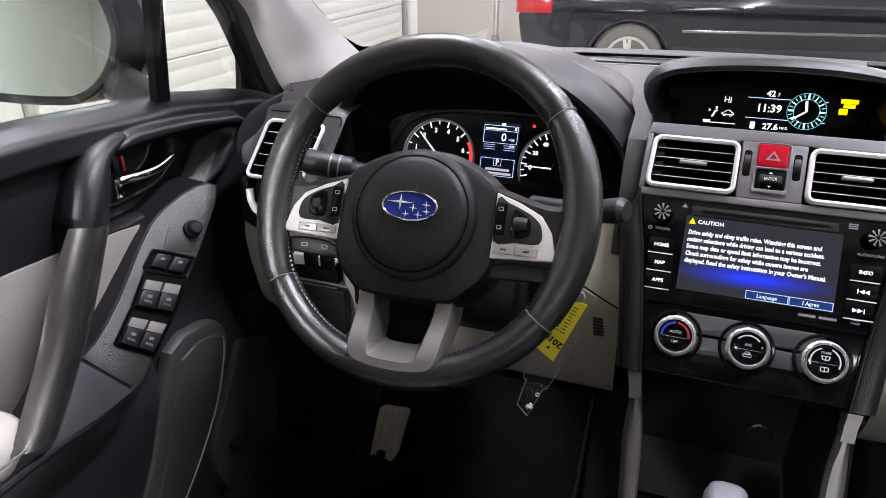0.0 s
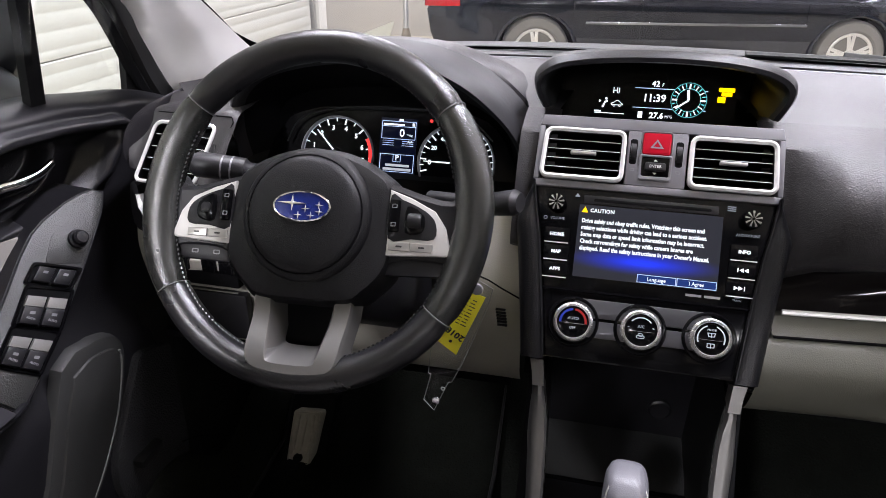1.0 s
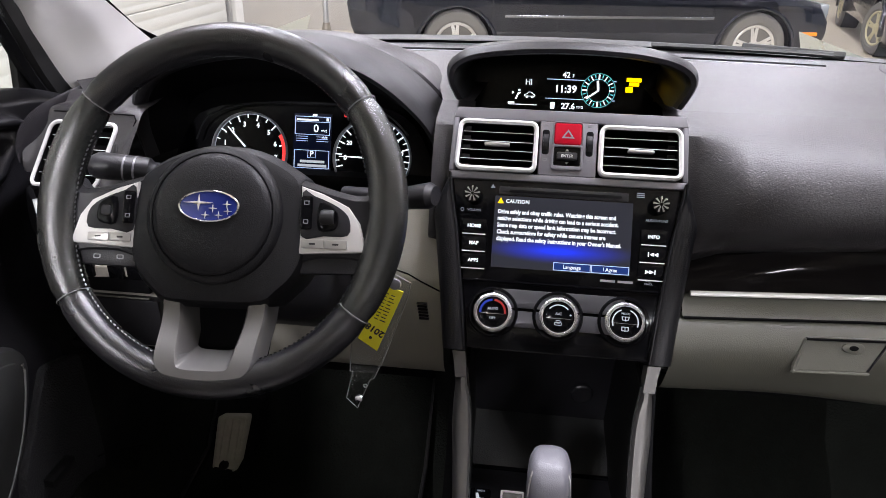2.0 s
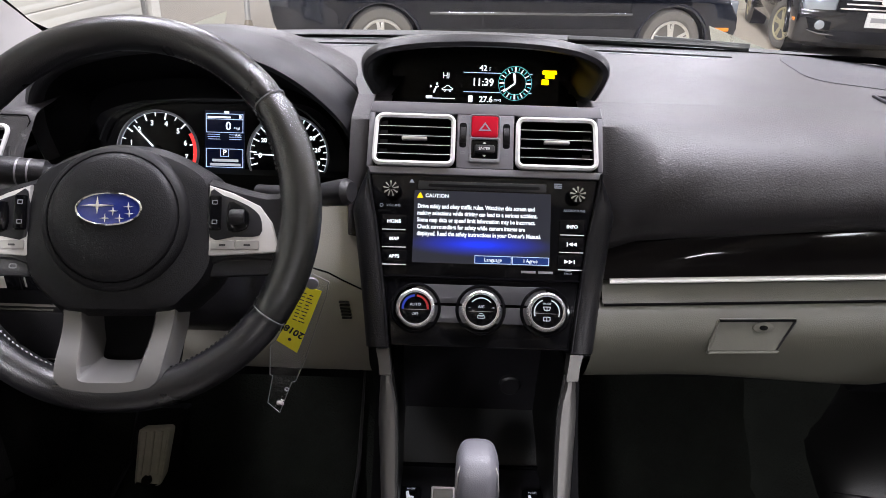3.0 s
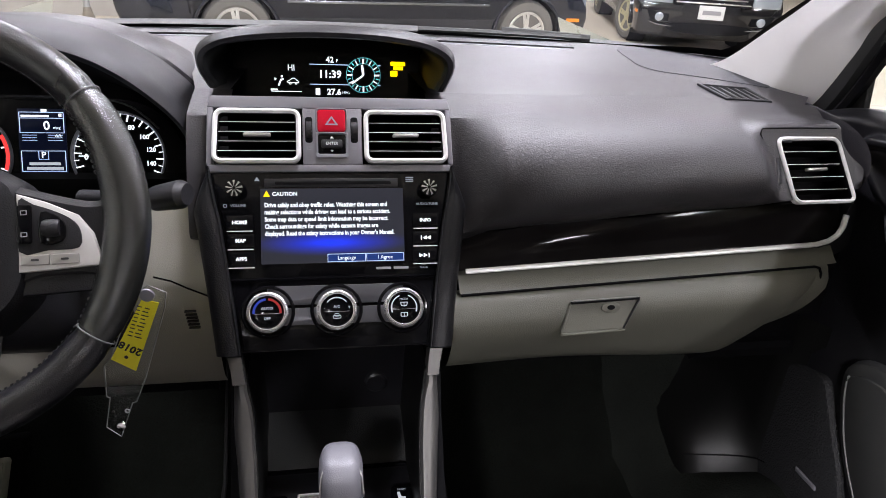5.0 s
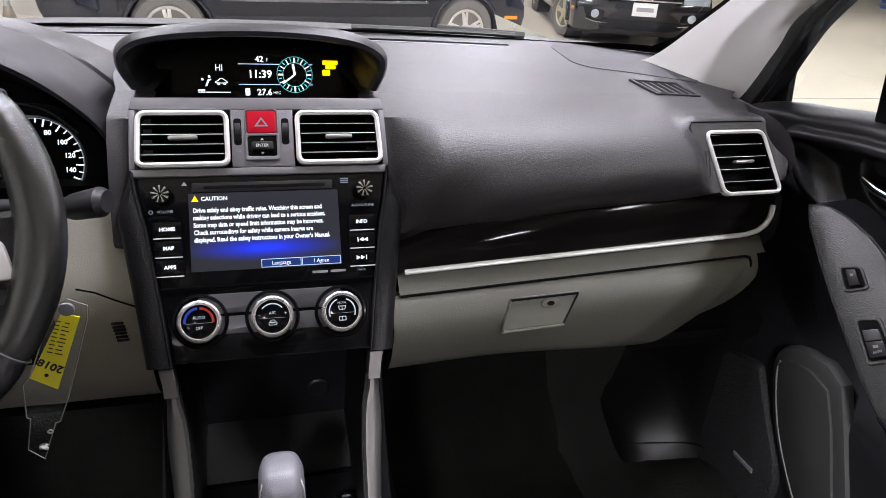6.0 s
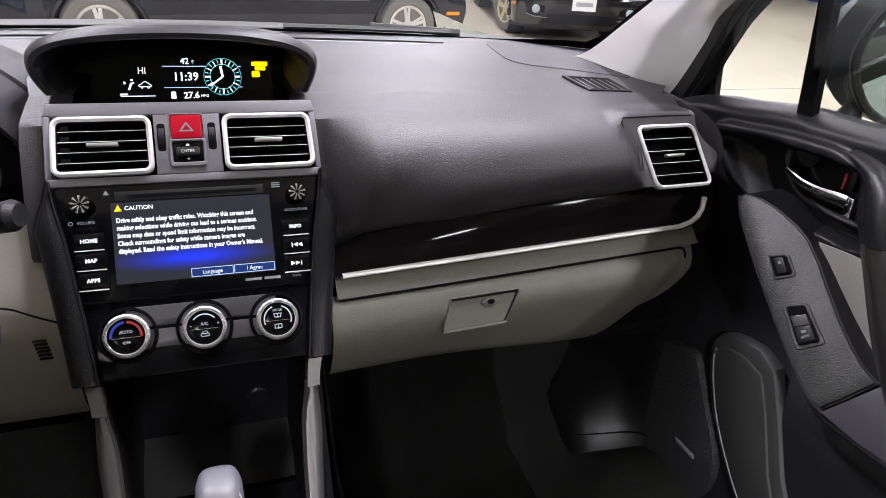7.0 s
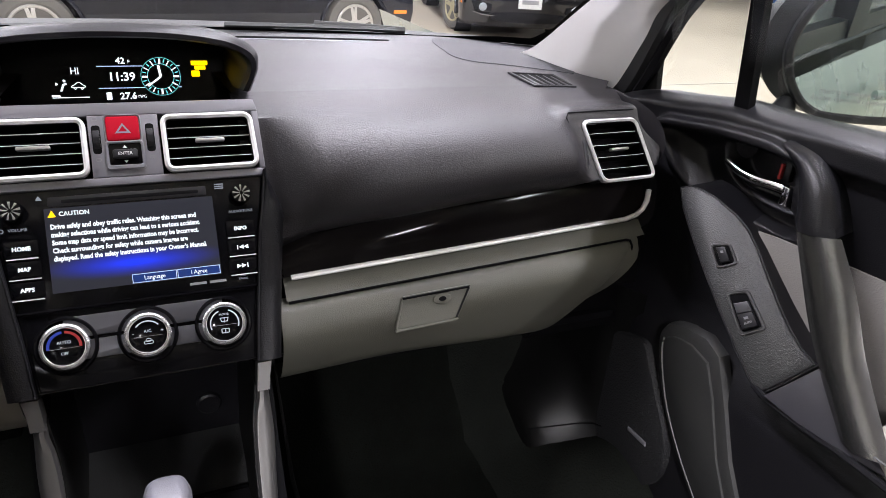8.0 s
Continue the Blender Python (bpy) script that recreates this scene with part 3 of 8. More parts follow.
shell_part("roof_lining", open_sheet(roof_rows(0.0)), LINING, "light grey roof lining")
shell_part("roof", open_sheet(roof_rows(0.05)), BODY_PAINT)
bm = B()
sheet(bm, [[(x, y, 1.545 - 0.03 * ((y + 0.6) / 1.3) ** 2 - 0.09 * (x / 0.62) ** 2) for x in np.linspace(-0.42, 0.42, 9)] for y in np.linspace(-0.30, -1.40, 9)])
opening_glass = shell_part("roof_opening_glass", bm, GLASS, "clear glass in the added roof opening")
opening_glass.visible_shadow = False
bm = B()
rows = []
for y in np.linspace(1.42, 2.5, 9):
    k = (y - 1.42) / 1.08
    rows.append([(x, y - 0.10 * (x / 0.75) ** 2, 1.052 - 0.10 * k - 0.10 * k * k - 0.05 * (x / 0.75) ** 2) for x in np.linspace(-0.78, 0.78, 17)])
sheet(bm, rows)
shell_part("bonnet", bm, BODY_PAINT, "sage silver bonnet")
bm = B()
sheet(bm, [[(x, y - 0.16 * x * x, z - 0.03 * x * x) for x in np.linspace(-0.74, 0.74, 25)] for y, z in ((1.325, 1.066), (1.335, 1.078), (1.40, 1.076), (1.46, 1.050))])
shell_part("cowl", bm, material("cowl_plastic", (0.05, 0.05, 0.052), 0.6, grain=0.3, grain_size=0.003), "grey plastic cowl under the wipers")
for s in (-1, 1):
    bm = B()
    rows = []
    for z, dx in ((0.10, 0.02), (0.35, 0.05), (0.62, 0.07), (0.85, 0.055), (0.96, 0.03), (1.02, 0.0)):
        rows.append([(s * (0.83 + dx), y, z) for y in (1.05, 0.4, -0.3, -1.0, -1.8)])
    sheet(bm, rows)
    shell_part("side_skin", bm, BODY_PAINT)
    bm = B()
    rows = []
    for z, dx in ((0.25, 0.02), (0.62, 0.05), (0.85, 0.04), (0.97, 0.0)):
        rows.append([(s * (0.82 + dx - 0.03 * max(0, y - 1.6)), y, z) for y in (1.07, 1.4, 1.9, 2.4)])
    sheet(bm, rows)
    shell_part("fender", bm, BODY_PAINT)
    # rear door and its window, as the mirrors show them
    bm = B()
    slab(bm, [(-0.12, 1.07), (-0.12, 1.42), (-0.95, 1.42), (-1.10, 1.07)], -0.004, 0.004, 0, Matrix(((0, 0, 1, s * 0.775), (1, 0, 0, 0), (0, 1, 0, 0), (0, 0, 0, 1))))
    shell_part("rear_window", bm, DARK_GLASS, "dark tinted rear door window")
    bm = B()
    box(bm, (s * 0.78, -0.05, 1.25), (0.05, 0.13, 0.40))
    shell_part("door_post", bm, TRIM_BLACK)
    bm = B()
    tube(bm, [(s * 0.90, -0.20, 0.93), (s * 0.925, -0.17, 0.93), (s * 0.925, -0.04, 0.93), (s * 0.90, -0.01, 0.93)], 0.012, 8)
    shell_part("outer_handle", bm, BODY_PAINT)
    bm = B()
    tube(bm, [(s * 0.80, 0.6, 1.040), (s * 0.80, -1.1, 1.050)], 0.008, 6)
    shell_part("belt_moulding", bm, RUBBER)
bm = B()
rows = []
for y, z in ((2.50, 0.86), (2.56, 0.78), (2.60, 0.60), (2.60, 0.30), (2.54, 0.10), (2.40, 0.04)):
    rows.append([(x, y - 0.22 * (x / 0.85) ** 2, z - 0.05 * (x / 0.85) ** 2 * (1 if z > 0.8 else 0)) for x in np.linspace(-0.85, 0.85, 15)])
sheet(bm, rows)
shell_part("nose", bm, BODY_PAINT)
for s in (-1, 1):
    for wy in (1.62, -1.05):
        bm = B()
        lathe(bm, [(0.20, -0.09), (0.31, -0.11), (0.345, -0.07), (0.345, 0.07), (0.32, 0.105), (0.235, 0.11), (0.21, 0.09), (0.20, 0.06), (0.0, 0.06)], 40, at(s * 0.79, wy, GROUND + 0.345) @ pose(0, 0, 0, 0, 90 * s, 0))
        shell_part("tyre", bm, RUBBER)
bm = B()
box(bm, (0, -1.95, 0.8), (1.6, 0.06, 1.4))
shell_part("rear_wall", bm, GREY_LOW)
bm = B()
box(bm, (0, -0.9, 0.26), (1.6, 2.2, 0.06))
shell_part("floor_pan", bm, CARPET)

# windscreen: base curve on the dash, upper edge at the roof
def ws_point(x, k):
    base = Vector((x, 1.290 - 0.16 * x * x, 1.082 - 0.02 * x * x))
    top = Vector((x * 0.84, 0.36 - 0.10 * x * x, 1.475 - 0.10 * x * x))
    p = base.lerp(top, k)
    p.y += 0.05 * math.sin(math.pi * k)
    p.z += 0.03 * math.sin(math.pi * k)
    return p


screen = thing("windscreen", at(0, 1.37, 1.08), "clear laminated windscreen with a black edge band", "windscreen")
INV = at(0, -1.37, -1.08)
bm = B()
sheet(bm, [[tuple(INV @ ws_point(x, k)) for x in np.linspace(-0.82, 0.82, 29)] for k in np.linspace(0, 1, 13)])
glass = part("glass", bm, GLASS, screen)
glass.visible_shadow = False
bm = B()


def band(x):
    return 0.012 + 0.020 * smoothstep(0.50, 0.66, abs(x))


sheet(bm, [[tuple(INV @ (ws_point(x, k * band(x)) + Vector((0, -0.004, -0.003)))) for x in np.linspace(-0.70, 0.70, 41)] for k in (0, 0.5, 1)])
part("lower_band", bm, MATTE_BLACK, screen, "black printed edge band")
for s in (-1, 1):
    bm = B()
    rows = []
    for k in np.linspace(0.0, 1, 22):
        xo, xi = s * 0.85, s * (0.709 - 0.042 * smoothstep(0.08, 0.0, k))
        rows.append([tuple(INV @ (ws_point(x, k) + Vector((0, -0.005, -0.004)))) for x in (xo, (xo + xi) / 2, xi)])
    sheet(bm, rows)
    part("side_band", bm, MATTE_BLACK, screen)

# wipers resting on the glass
for x0, x1 in ((0.16, 0.45), (-0.45, -0.02)):
    wiper = thing("wiper", at(x0, 1.34, 1.09), "black wiper arm parked at the foot of the windscreen", "wiper", "wipers")
    inv = at(-x0, -1.34, -1.09)
    bm = B()
    drop = 0.0 if x0 > 0 else -0.014
    tube(bm, [tuple(inv @ (ws_point(x, 0.004 + 0.006 * i / 8) + Vector((0, 0.010, 0.002 + drop)))) for i, x in enumerate(np.linspace(x0, x1, 9))], 0.008, 6, flat=0.6)
    part("blade", bm, RUBBER, wiper)
    bm = B()
    tube(bm, [tuple(inv @ (ws_point(x, 0.008) + Vector((0, 0.016, 0.005 - 0.0008 * i + drop)))) for i, x in enumerate(np.linspace(x0 + 0.15, x1 + 0.02, 5))], 0.007, 6)
    part("arm", bm, RUBBER, wiper)

# windscreen pillars, lined in light fabric
for s in (-1, 1):
    inner = smooth([(0.60, 1.16, 1.060), (0.628, 1.09, 1.082), (0.640, 0.98, 1.160), (0.622, 0.78, 1.275), (0.575, 0.36, 1.455)], 6, False)
    outer = smooth([(0.715, 0.985, 1.025), (0.712, 0.945, 1.060), (0.722, 0.915, 1.130), (0.726, 0.88, 1.192), (0.69, 0.66, 1.32), (0.63, 0.30, 1.45)], 5, False)
    rows = []
    for i in range(24):
        k = i / 23
        a, b = Vector(inner[round(k * (len(inner) - 1))]), Vector(outer[round(k * (len(outer) - 1))])
        row = []
        for j in range(9):
            q = j / 8
            p = a.lerp(b, q)
            p += Vector((-0.35, -0.7, -0.1)).normalized() * 0.022 * math.sin(math.pi * q)
            row.append((s * p.x, p.y, p.z))
        rows.append(row)
    bm = B()
    sheet(bm, rows)
    bmesh.ops.solidify(bm, geom=bm.faces[:], thickness=0.004)
    single("pillar_trim", bm, PILLAR, "light grey fabric-grained windscreen pillar trim", "pillar trim", "pillar trims")

# dashboard: padded top, passenger face, driver side
dash = thing("dashboard", at(0, 0.95, 0.9), "charcoal soft-touch dashboard with light grey lower panels", "dashboard")
DI = at(0, -0.95, -0.9)


def dash_part(name, bm, mat, label="", parent=None, sharp=35):
    bm.transform(DI)
    return part(name, bm, mat, parent or dash, label, sharp)


def top_z(x, y):
    return 1.068 + 0.012 * smoothstep(0.89, 1.10, y) - 0.004 * smoothstep(1.15, 1.35, y) - 0.012 * smoothstep(0.5, 0.72, abs(x))


def ws_y(x):
    return 1.290 - 0.16 * x * x


bm = B()
xs = np.linspace(-0.735, 0.735, 75)


def top_start(x):
    if abs(x) > 0.655:
        return 0.90 + 1.2 * (abs(x) - 0.655)
    if abs(x) < 0.118:
        return 1.045
    return 1.0 if -0.565 < x < -0.165 else 0.90


sheet(bm, [[(x, top_start(x) + (ws_y(x) + 0.01 - top_start(x)) * k, top_z(x, top_start(x) + (ws_y(x) - top_start(x)) * k)) for x in xs] for k in np.linspace(0, 1, 12)])
dash_part("top_cover", bm, DASH)

# passenger pad, bulging towards the seat, with a rolled lower edge
PAD = smooth([(0.792, 0.912), (0.772, 0.926), (0.756, 0.955), (0.757, 0.988), (0.772, 1.018), (0.800, 1.043), (0.840, 1.058), (0.902, 1.0685)], 7, False)


def pad_low(x):
    """Height of the pad's lower edge, which sweeps up towards the door."""
    return float(np.interp(x, [0.13, 0.16, 0.189, 0.255, 0.397, 0.558, 0.72], [0.897, 0.907, 0.920, 0.932, 0.946, 0.956, 0.965]))


def pad_rows(x0, x1, n, s=1):
    rows = []
    for y, z in PAD:
        k = (z - 0.912) / 0.157
        row = []
        xe = x1 - (0.030 * smoothstep(0.985, 1.045, z) * smoothstep(0.905, 0.82, y) if x1 > 0.6 else 0.0)
        for x in np.linspace(x0, xe, n):
            dz = (pad_low(x) - 0.912) * max(0, 1 - k) ** 0.9
            near = smoothstep(0.30, 0.14, x)
            far = smoothstep(0.50, 0.72, x)
            back = smoothstep(0.20, 0.142, x) * max(0.0, 0.721 + 0.6 * (z - 0.868) - y)
            row.append((s * x, y + back + 0.016 * near * (1 - k) + 0.034 * far * (1 - 0.75 * k), z + dz - 0.012 * smoothstep(0.5, 0.72, x) * k))
        rows.append(row)
    return rows


CORNER_VENT = plane_frame((0.604, 0.780, 1.0085), (1, 0.10, 0.0), (0, 0.55, 1))


def seat_vent(b2, s):
    """Flattens a pad round the corner vent and leaves the opening for its throat."""
    inv = CORNER_VENT.inverted()

    def local(co):
        q = inv @ Vector((s * co.x, co.y, co.z))
        return q, abs(q.x + 0.26 * q.y), abs(q.y)
    for v in b2.verts:
        q, a, b = local(v.co)
        near = smoothstep(0.040, 0.010, math.hypot(max(a - 0.0475, 0), max(b - 0.0425, 0)))
        if near and abs(q.z) < 0.06:
            q.z = q.z * (1 - near) - 0.0005 * near
            p = CORNER_VENT @ q
            v.co = (s * p.x, p.y, p.z)
    gone = []
    for f in b2.faces:
        q, a, b = local(f.calc_center_median())
        if a < 0.0435 and b < 0.0385:
            gone.append(f)
    bmesh.ops.delete(b2, geom=gone, context="FACES")


bm = B()
sheet(bm, pad_rows(0.116, 0.676, 150))
seat_vent(bm, 1)
dash_part("passenger_pad", bm, DASH, "grained charcoal dash pad")
bm = B()
sheet(bm, pad_rows(0.52, 0.676, 44, -1))
seat_vent(bm, -1)
dash_part("outer_pad", bm, DASH)
bm = B()
sheet(bm, pad_rows(0.116, 0.160, 6, -1))
dash_part("inner_pad", bm, DASH)


def low_z(x, z0):
    return z0 + 0.055 * (x - 0.15)


# glossy dark trim, bright strip below it, light lower face
bm = B()
rows = []
for y, q in ((0.815, 1.0), (0.792, 0.86), (0.782, 0.6), (0.777, 0.3), (0.774, 0.08), (0.790, 0.0)):
    rows.append([(x, y, low_z(x, 0.878) * (1 - q) + (pad_low(x) + 0.010) * q) for x in np.linspace(0.150, 0.662, 30)])
sheet(bm, rows)
dash_part("gloss_trim", bm, WOODGRAIN, "glossy dark grained trim strip")
bm = B()
strip = [(x, 0.771, low_z(x, 0.881)) for x in np.linspace(0.158, 0.632, 24)] + [(0.648, 0.770, 0.913), (0.658, 0.770, 0.921), (0.664, 0.772, 0.932), (0.666, 0.775, 0.948)]
tube(bm, strip, 0.0040, 8, flat=0.8)
dash_part("bright_strip", bm, CHROME_SOFT, "satin bright trim strip")
bm = B()
corner = smooth([(0.632, 0.776, 0.900), (0.655, 0.776, 0.905), (0.671, 0.780, 0.925), (0.676, 0.785, 0.955), (0.690, 0.79, 0.955), (0.692, 0.785, 0.92), (0.680, 0.776, 0.895), (0.640, 0.774, 0.885)], 3)
mid = tuple(sum(p[i] for p in corner) / len(corner) for i in range(3))
skin(bm, [[(p[0], p[1] + 0.03, p[2]) for p in corner], corner])
dash_part("trim_corner", bm, TRIM_BLACK)


def right_edge(z):
    pts = [(0.76, 0.560), (0.775, 0.574), (0.816, 0.622), (0.857, 0.655), (0.90, 0.668), (0.93, 0.664)]
    for (z0, x0), (z1, x1) in zip(pts, pts[1:]):
        if z <= z1:
            return x0 + (x1 - x0) * (z - z0) / (z1 - z0)
    return pts[-1][1]


bm = B()
rows = []
for y, z0 in ((0.792, 0.880), (0.783, 0.878), (0.776, 0.873), (0.765, 0.863), (0.757, 0.8575), (0.765, 0.856)):
    rows.append([(x, y + 0.03 * smoothstep(0.655, 0.674, x) ** 2, low_z(x, z0)) for x in np.linspace(0.150, 0.674, 40)])
sheet(bm, rows)
dash_part("light_rail", bm, CREAM_SHADED, "light grey upper rail of the lower dash, darkened for shade")
LID = smooth([(0.772, 0.8545), (0.760, 0.8535), (0.749, 0.8490), (0.740, 0.838), (0.7345, 0.822), (0.736, 0.802), (0.745, 0.777), (0.7595, 0.752), (0.778, 0.738), (0.81, 0.735)], 4, False)
# frame round the glove box at its outer end
bm = B()
rows = []
for z in np.linspace(0.755, 0.90, 14):
    xe = right_edge(z)
    row = []
    yl = float(np.interp(z - 0.027, [p[1] for p in LID[::-1]], [p[0] for p in LID[::-1]]))
    for j, q in enumerate(np.linspace(0, 1, 7)):
        row.append((xe - 0.050 + 0.062 * q, yl + 0.008 + 0.045 * smoothstep(0.55, 1.0, q) ** 2, z))
    rows.append(row)
sheet(bm, rows)
dash_part("end_frame", bm, CREAM_SHADED)

def settle(b2, base):
    """Lay a flat part on the curved dash top."""
    for v in b2.verts:
        v.co.z = top_z(v.co.x, v.co.y) + v.co.z - base


# speaker cover and defroster outlets on the top
bm = B()
spk = smooth([(0.500, 1.205), (0.474, 1.090), (0.476, 1.048), (0.500, 1.022), (0.550, 1.008), (0.625, 0.995), (0.665, 1.000), (0.665, 1.15), (0.60, 1.23)], 3)
mx, my = sum(p[0] for p in spk) / len(spk), sum(p[1] for p in spk) / len(spk)
rings = [[(mx + (x - mx) * k, my + (y - my) * k, top_z(mx + (x - mx) * k, my + (y - my) * k) + h) for x, y in ccw(spk)] for k, h in ((1.0, -0.004), (1.0, 0.0004), (0.995, 0.0008), (0.75, 0.0008), (0.5, 0.0008), (0.25, 0.0008), (0.05, 0.0008))]
skin(bm, rings)
dash_part("speaker_cover", bm, SPEAKER, "dark perforated dash speaker cover")
bm = B()
rings = [[(-x, y, z) for x, y, z in r] for r in rings]
skin(bm, rings)
dash_part("speaker_cover", bm, SPEAKER, "dark perforated dash speaker cover")
for s in (-1, 1):
    quad = [(0.524, 0.966), (0.606, 0.969), (0.606, 0.903), (0.530, 0.895)]
    core = [(0.529, 0.962), (0.602, 0.964), (0.602, 0.907), (0.534, 0.900)]
    bm = B()
    zt = 1.064
    ro, ri = ccw([(s * x, y) for x, y in quad]), ccw([(s * x, y) for x, y in core])
    hoop(bm, ro, ri, zt - 0.006, zt + 0.003, 0.001)
    settle(bm, zt)
    outlet = dash_part("defroster_rim", bm, TRIM_BLACK)
    bm = B()
    slab(bm, ri, zt - 0.004, zt + 0.0012)
    settle(bm, zt)
    dash_part("defroster_well", bm, MATTE_BLACK, "", outlet)
    for i in range(5):
        bm = B()
        x = 0.5385 + i * 0.0132
        slab(bm, ccw([(s * x, 0.906), (s * (x + 0.0075), 0.9065), (s * (x + 0.0035), 0.958), (s * (x + 0.0010), 0.958)]), zt - 0.002, zt + 0.0020, 0.0006)
        settle(bm, zt)
        dash_part("fin", bm, TRIM_BLACK, "", outlet)
bm = B()
sl = [(x, 1.213 - 0.20 * x * x, top_z(x, 1.2) + 0.001) for x in np.linspace(-0.42, 0.41, 40)]
tube(bm, sl, 0.0028, 6, flat=0.5)
dash_part("defroster_slot", bm, MATTE_BLACK, "narrow dark defroster slot")
bm = B()
tube(bm, [(x, y - 0.018, z) for x, y, z in sl[1:-1]], 0.0018, 6, flat=0.5)
dash_part("defroster_slot", bm, GUNMETAL)

# body below and behind the faces
bm = B()
box(bm, (0.40, 0.90, 0.86), (0.60, 0.20, 0.16))
dash_part("inner_body", bm, MATTE_BLACK)
bm = B()
box(bm, (-0.42, 0.95, 0.86), (0.60, 0.18, 0.22))
dash_part("inner_body", bm, MATTE_BLACK)
bm = B()
box(bm, (0, 0.97, 0.85), (0.28, 0.18, 0.36))
dash_part("inner_body", bm, MATTE_BLACK)

# black filler for the shaded gap beside the door, set back behind the faces
for s in (-1, 1):
    bm = B()
    skin(bm, [[(s * x, y + 0.05 * smoothstep(0.96, 0.99, z), z) for x, z in [(0.52, 0.70), (0.60, 0.745), (0.645, 0.80), (0.665, 0.86), (0.665, 0.95), (0.645, 1.02), (0.670, 1.02), (0.690, 0.70)]] for y in (0.812, 0.98)])
    dash_part("gap_filler", bm, MATTE_BLACK)
    bm = B()
    sheet(bm, [[(s * (0.676 + 0.003 * (1 - k)), y + (0.98 - y) * k, z) for y, z in [(r[-1][1], r[-1][2]) for r in pad_rows(0.60, 0.676, 3)]] for k in (0.0, 0.1, 0.5, 1.0)])
    dash_part("end_cheek", bm, DASH)

# glove box
glove = thing("glove_box", at(0.37, 0.72, 0.82), "closed light grey glove box with a latch", "glove box")
GI = at(-0.37, -0.72, -0.82)
bm = B()
rows = []
for y, z0 in LID:
    row = []
    for q in np.linspace(0, 1, 30):
        zz = low_z(0.4, z0)
        xe = right_edge(zz) - 0.018
        x = 0.140 + (xe - 0.140) * q
        edge = smoothstep(0.94, 1.0, q)
        row.append((x, y + 0.012 * edge * edge, low_z(x, z0) * 1.0 - 0.0 * edge - 0.022 * smoothstep(0.25, 1.0, q) * smoothstep(0.81, 0.73, z0)))
    rows.append(row)
sheet(bm, rows)
bm.transform(GI)
part("lid", bm, CREAM_SHADED, glove, "light grey glove box lid, colour darkened for shade")
# dark line for the shaded gap above the lid and down its outer end
bm = B()
lid_gap = [(x, 0.7575, low_z(x, 0.8555)) for x in np.linspace(0.152, 0.628, 20)] + [(0.636, 0.757, 0.8795), (0.6385, 0.754, 0.873), (0.636, 0.750, 0.864)]
tube(bm, lid_gap, 0.0019, 6)
bm.transform(GI)
part("lid_gap", bm, MATTE_BLACK, glove, "thin dark line standing for the lid gap")
# latch: a tapering paddle in a shallow well
def round_outline(pts, r, n=4):
    """An outline with its corners rounded."""
    out = []
    k = len(pts)
    for i in range(k):
        a, b, c = Vector(pts[i - 1]), Vector(pts[i]), Vector(pts[(i + 1) % k])
        p = b + (a - b).normalized() * min(r, (a - b).length * 0.45)
        q = b + (c - b).normalized() * min(r, (c - b).length * 0.45)
        for j in range(n + 1):
            t = j / n
            out.append(tuple(p.lerp(b, t).lerp(b.lerp(q, t), t)))
    return out


LM = plane_frame((0.325, 0.7335, 0.8355), (1, 0.0, 0.045), (-0.042, 0.36, 0.93))
LM = GI @ LM
bm = B()
pts = [(-0.036, 0.0165), (0.052, 0.0165), (0.030, -0.0185), (-0.048, -0.0185)]
hoop(bm, round_outline(inset(ccw(pts), -0.003), 0.006), round_outline(ccw(pts), 0.005), -0.004, 0.0012, 0.0008, LM)
latch = part("latch_frame", bm, CREAM_SHADED, glove)
bm = B()
skin(bm, [[tuple(LM @ Vector((x, y, z))) for x, y in inset(ccw(pts), d)] for z, d in ((-0.006, 0.0), (0.0, 0.0))], caps=True)
for v in bm.verts:
    q = LM.inverted() @ v.co
    if q.z > -0.003:
        v.co = LM @ Vector((q.x, q.y, 0.0004 + 0.0012 * smoothstep(0.014, -0.018, q.y)))
part("latch", bm, CREAM_SHADED, latch)
bm = B()
slab(bm, circle(0.0125, 24, 0.014, 0.0085, 0.50), 0.001, 0.003, 0.001, LM)
part("keyhole", bm, CREAM_SHADED, latch)
bm = B()
slab(bm, circle(0.0050, 16, 0.014, 0.0085, 0.60), 0.002, 0.0036, 0.0, LM)
part("key_slot", bm, MATTE_BLACK, latch)
# raised black strips stand for the shaded gaps round the paddle
bm = B()
slab(bm, [(-0.037, 0.0160), (0.051, 0.0160), (0.0525, 0.0185), (-0.037, 0.0185)], -0.002, 0.0042, 0.0006, LM)
part("upper_gap", bm, MATTE_BLACK, latch)
bm = B()
slab(bm, [(0.051, 0.0165), (0.0530, 0.0165), (0.0310, -0.0185), (0.0290, -0.0185)], -0.002, 0.0042, 0.0006, LM)
part("side_gap", bm, TRIM_BLACK, latch)
bm = B()
slab(bm, [(-0.052, -0.0225), (0.030, -0.0225), (0.032, -0.0195), (-0.050, -0.0195)], -0.002, 0.006, 0.001, LM)
part("latch_lip", bm, CREAM_SHADED, latch)


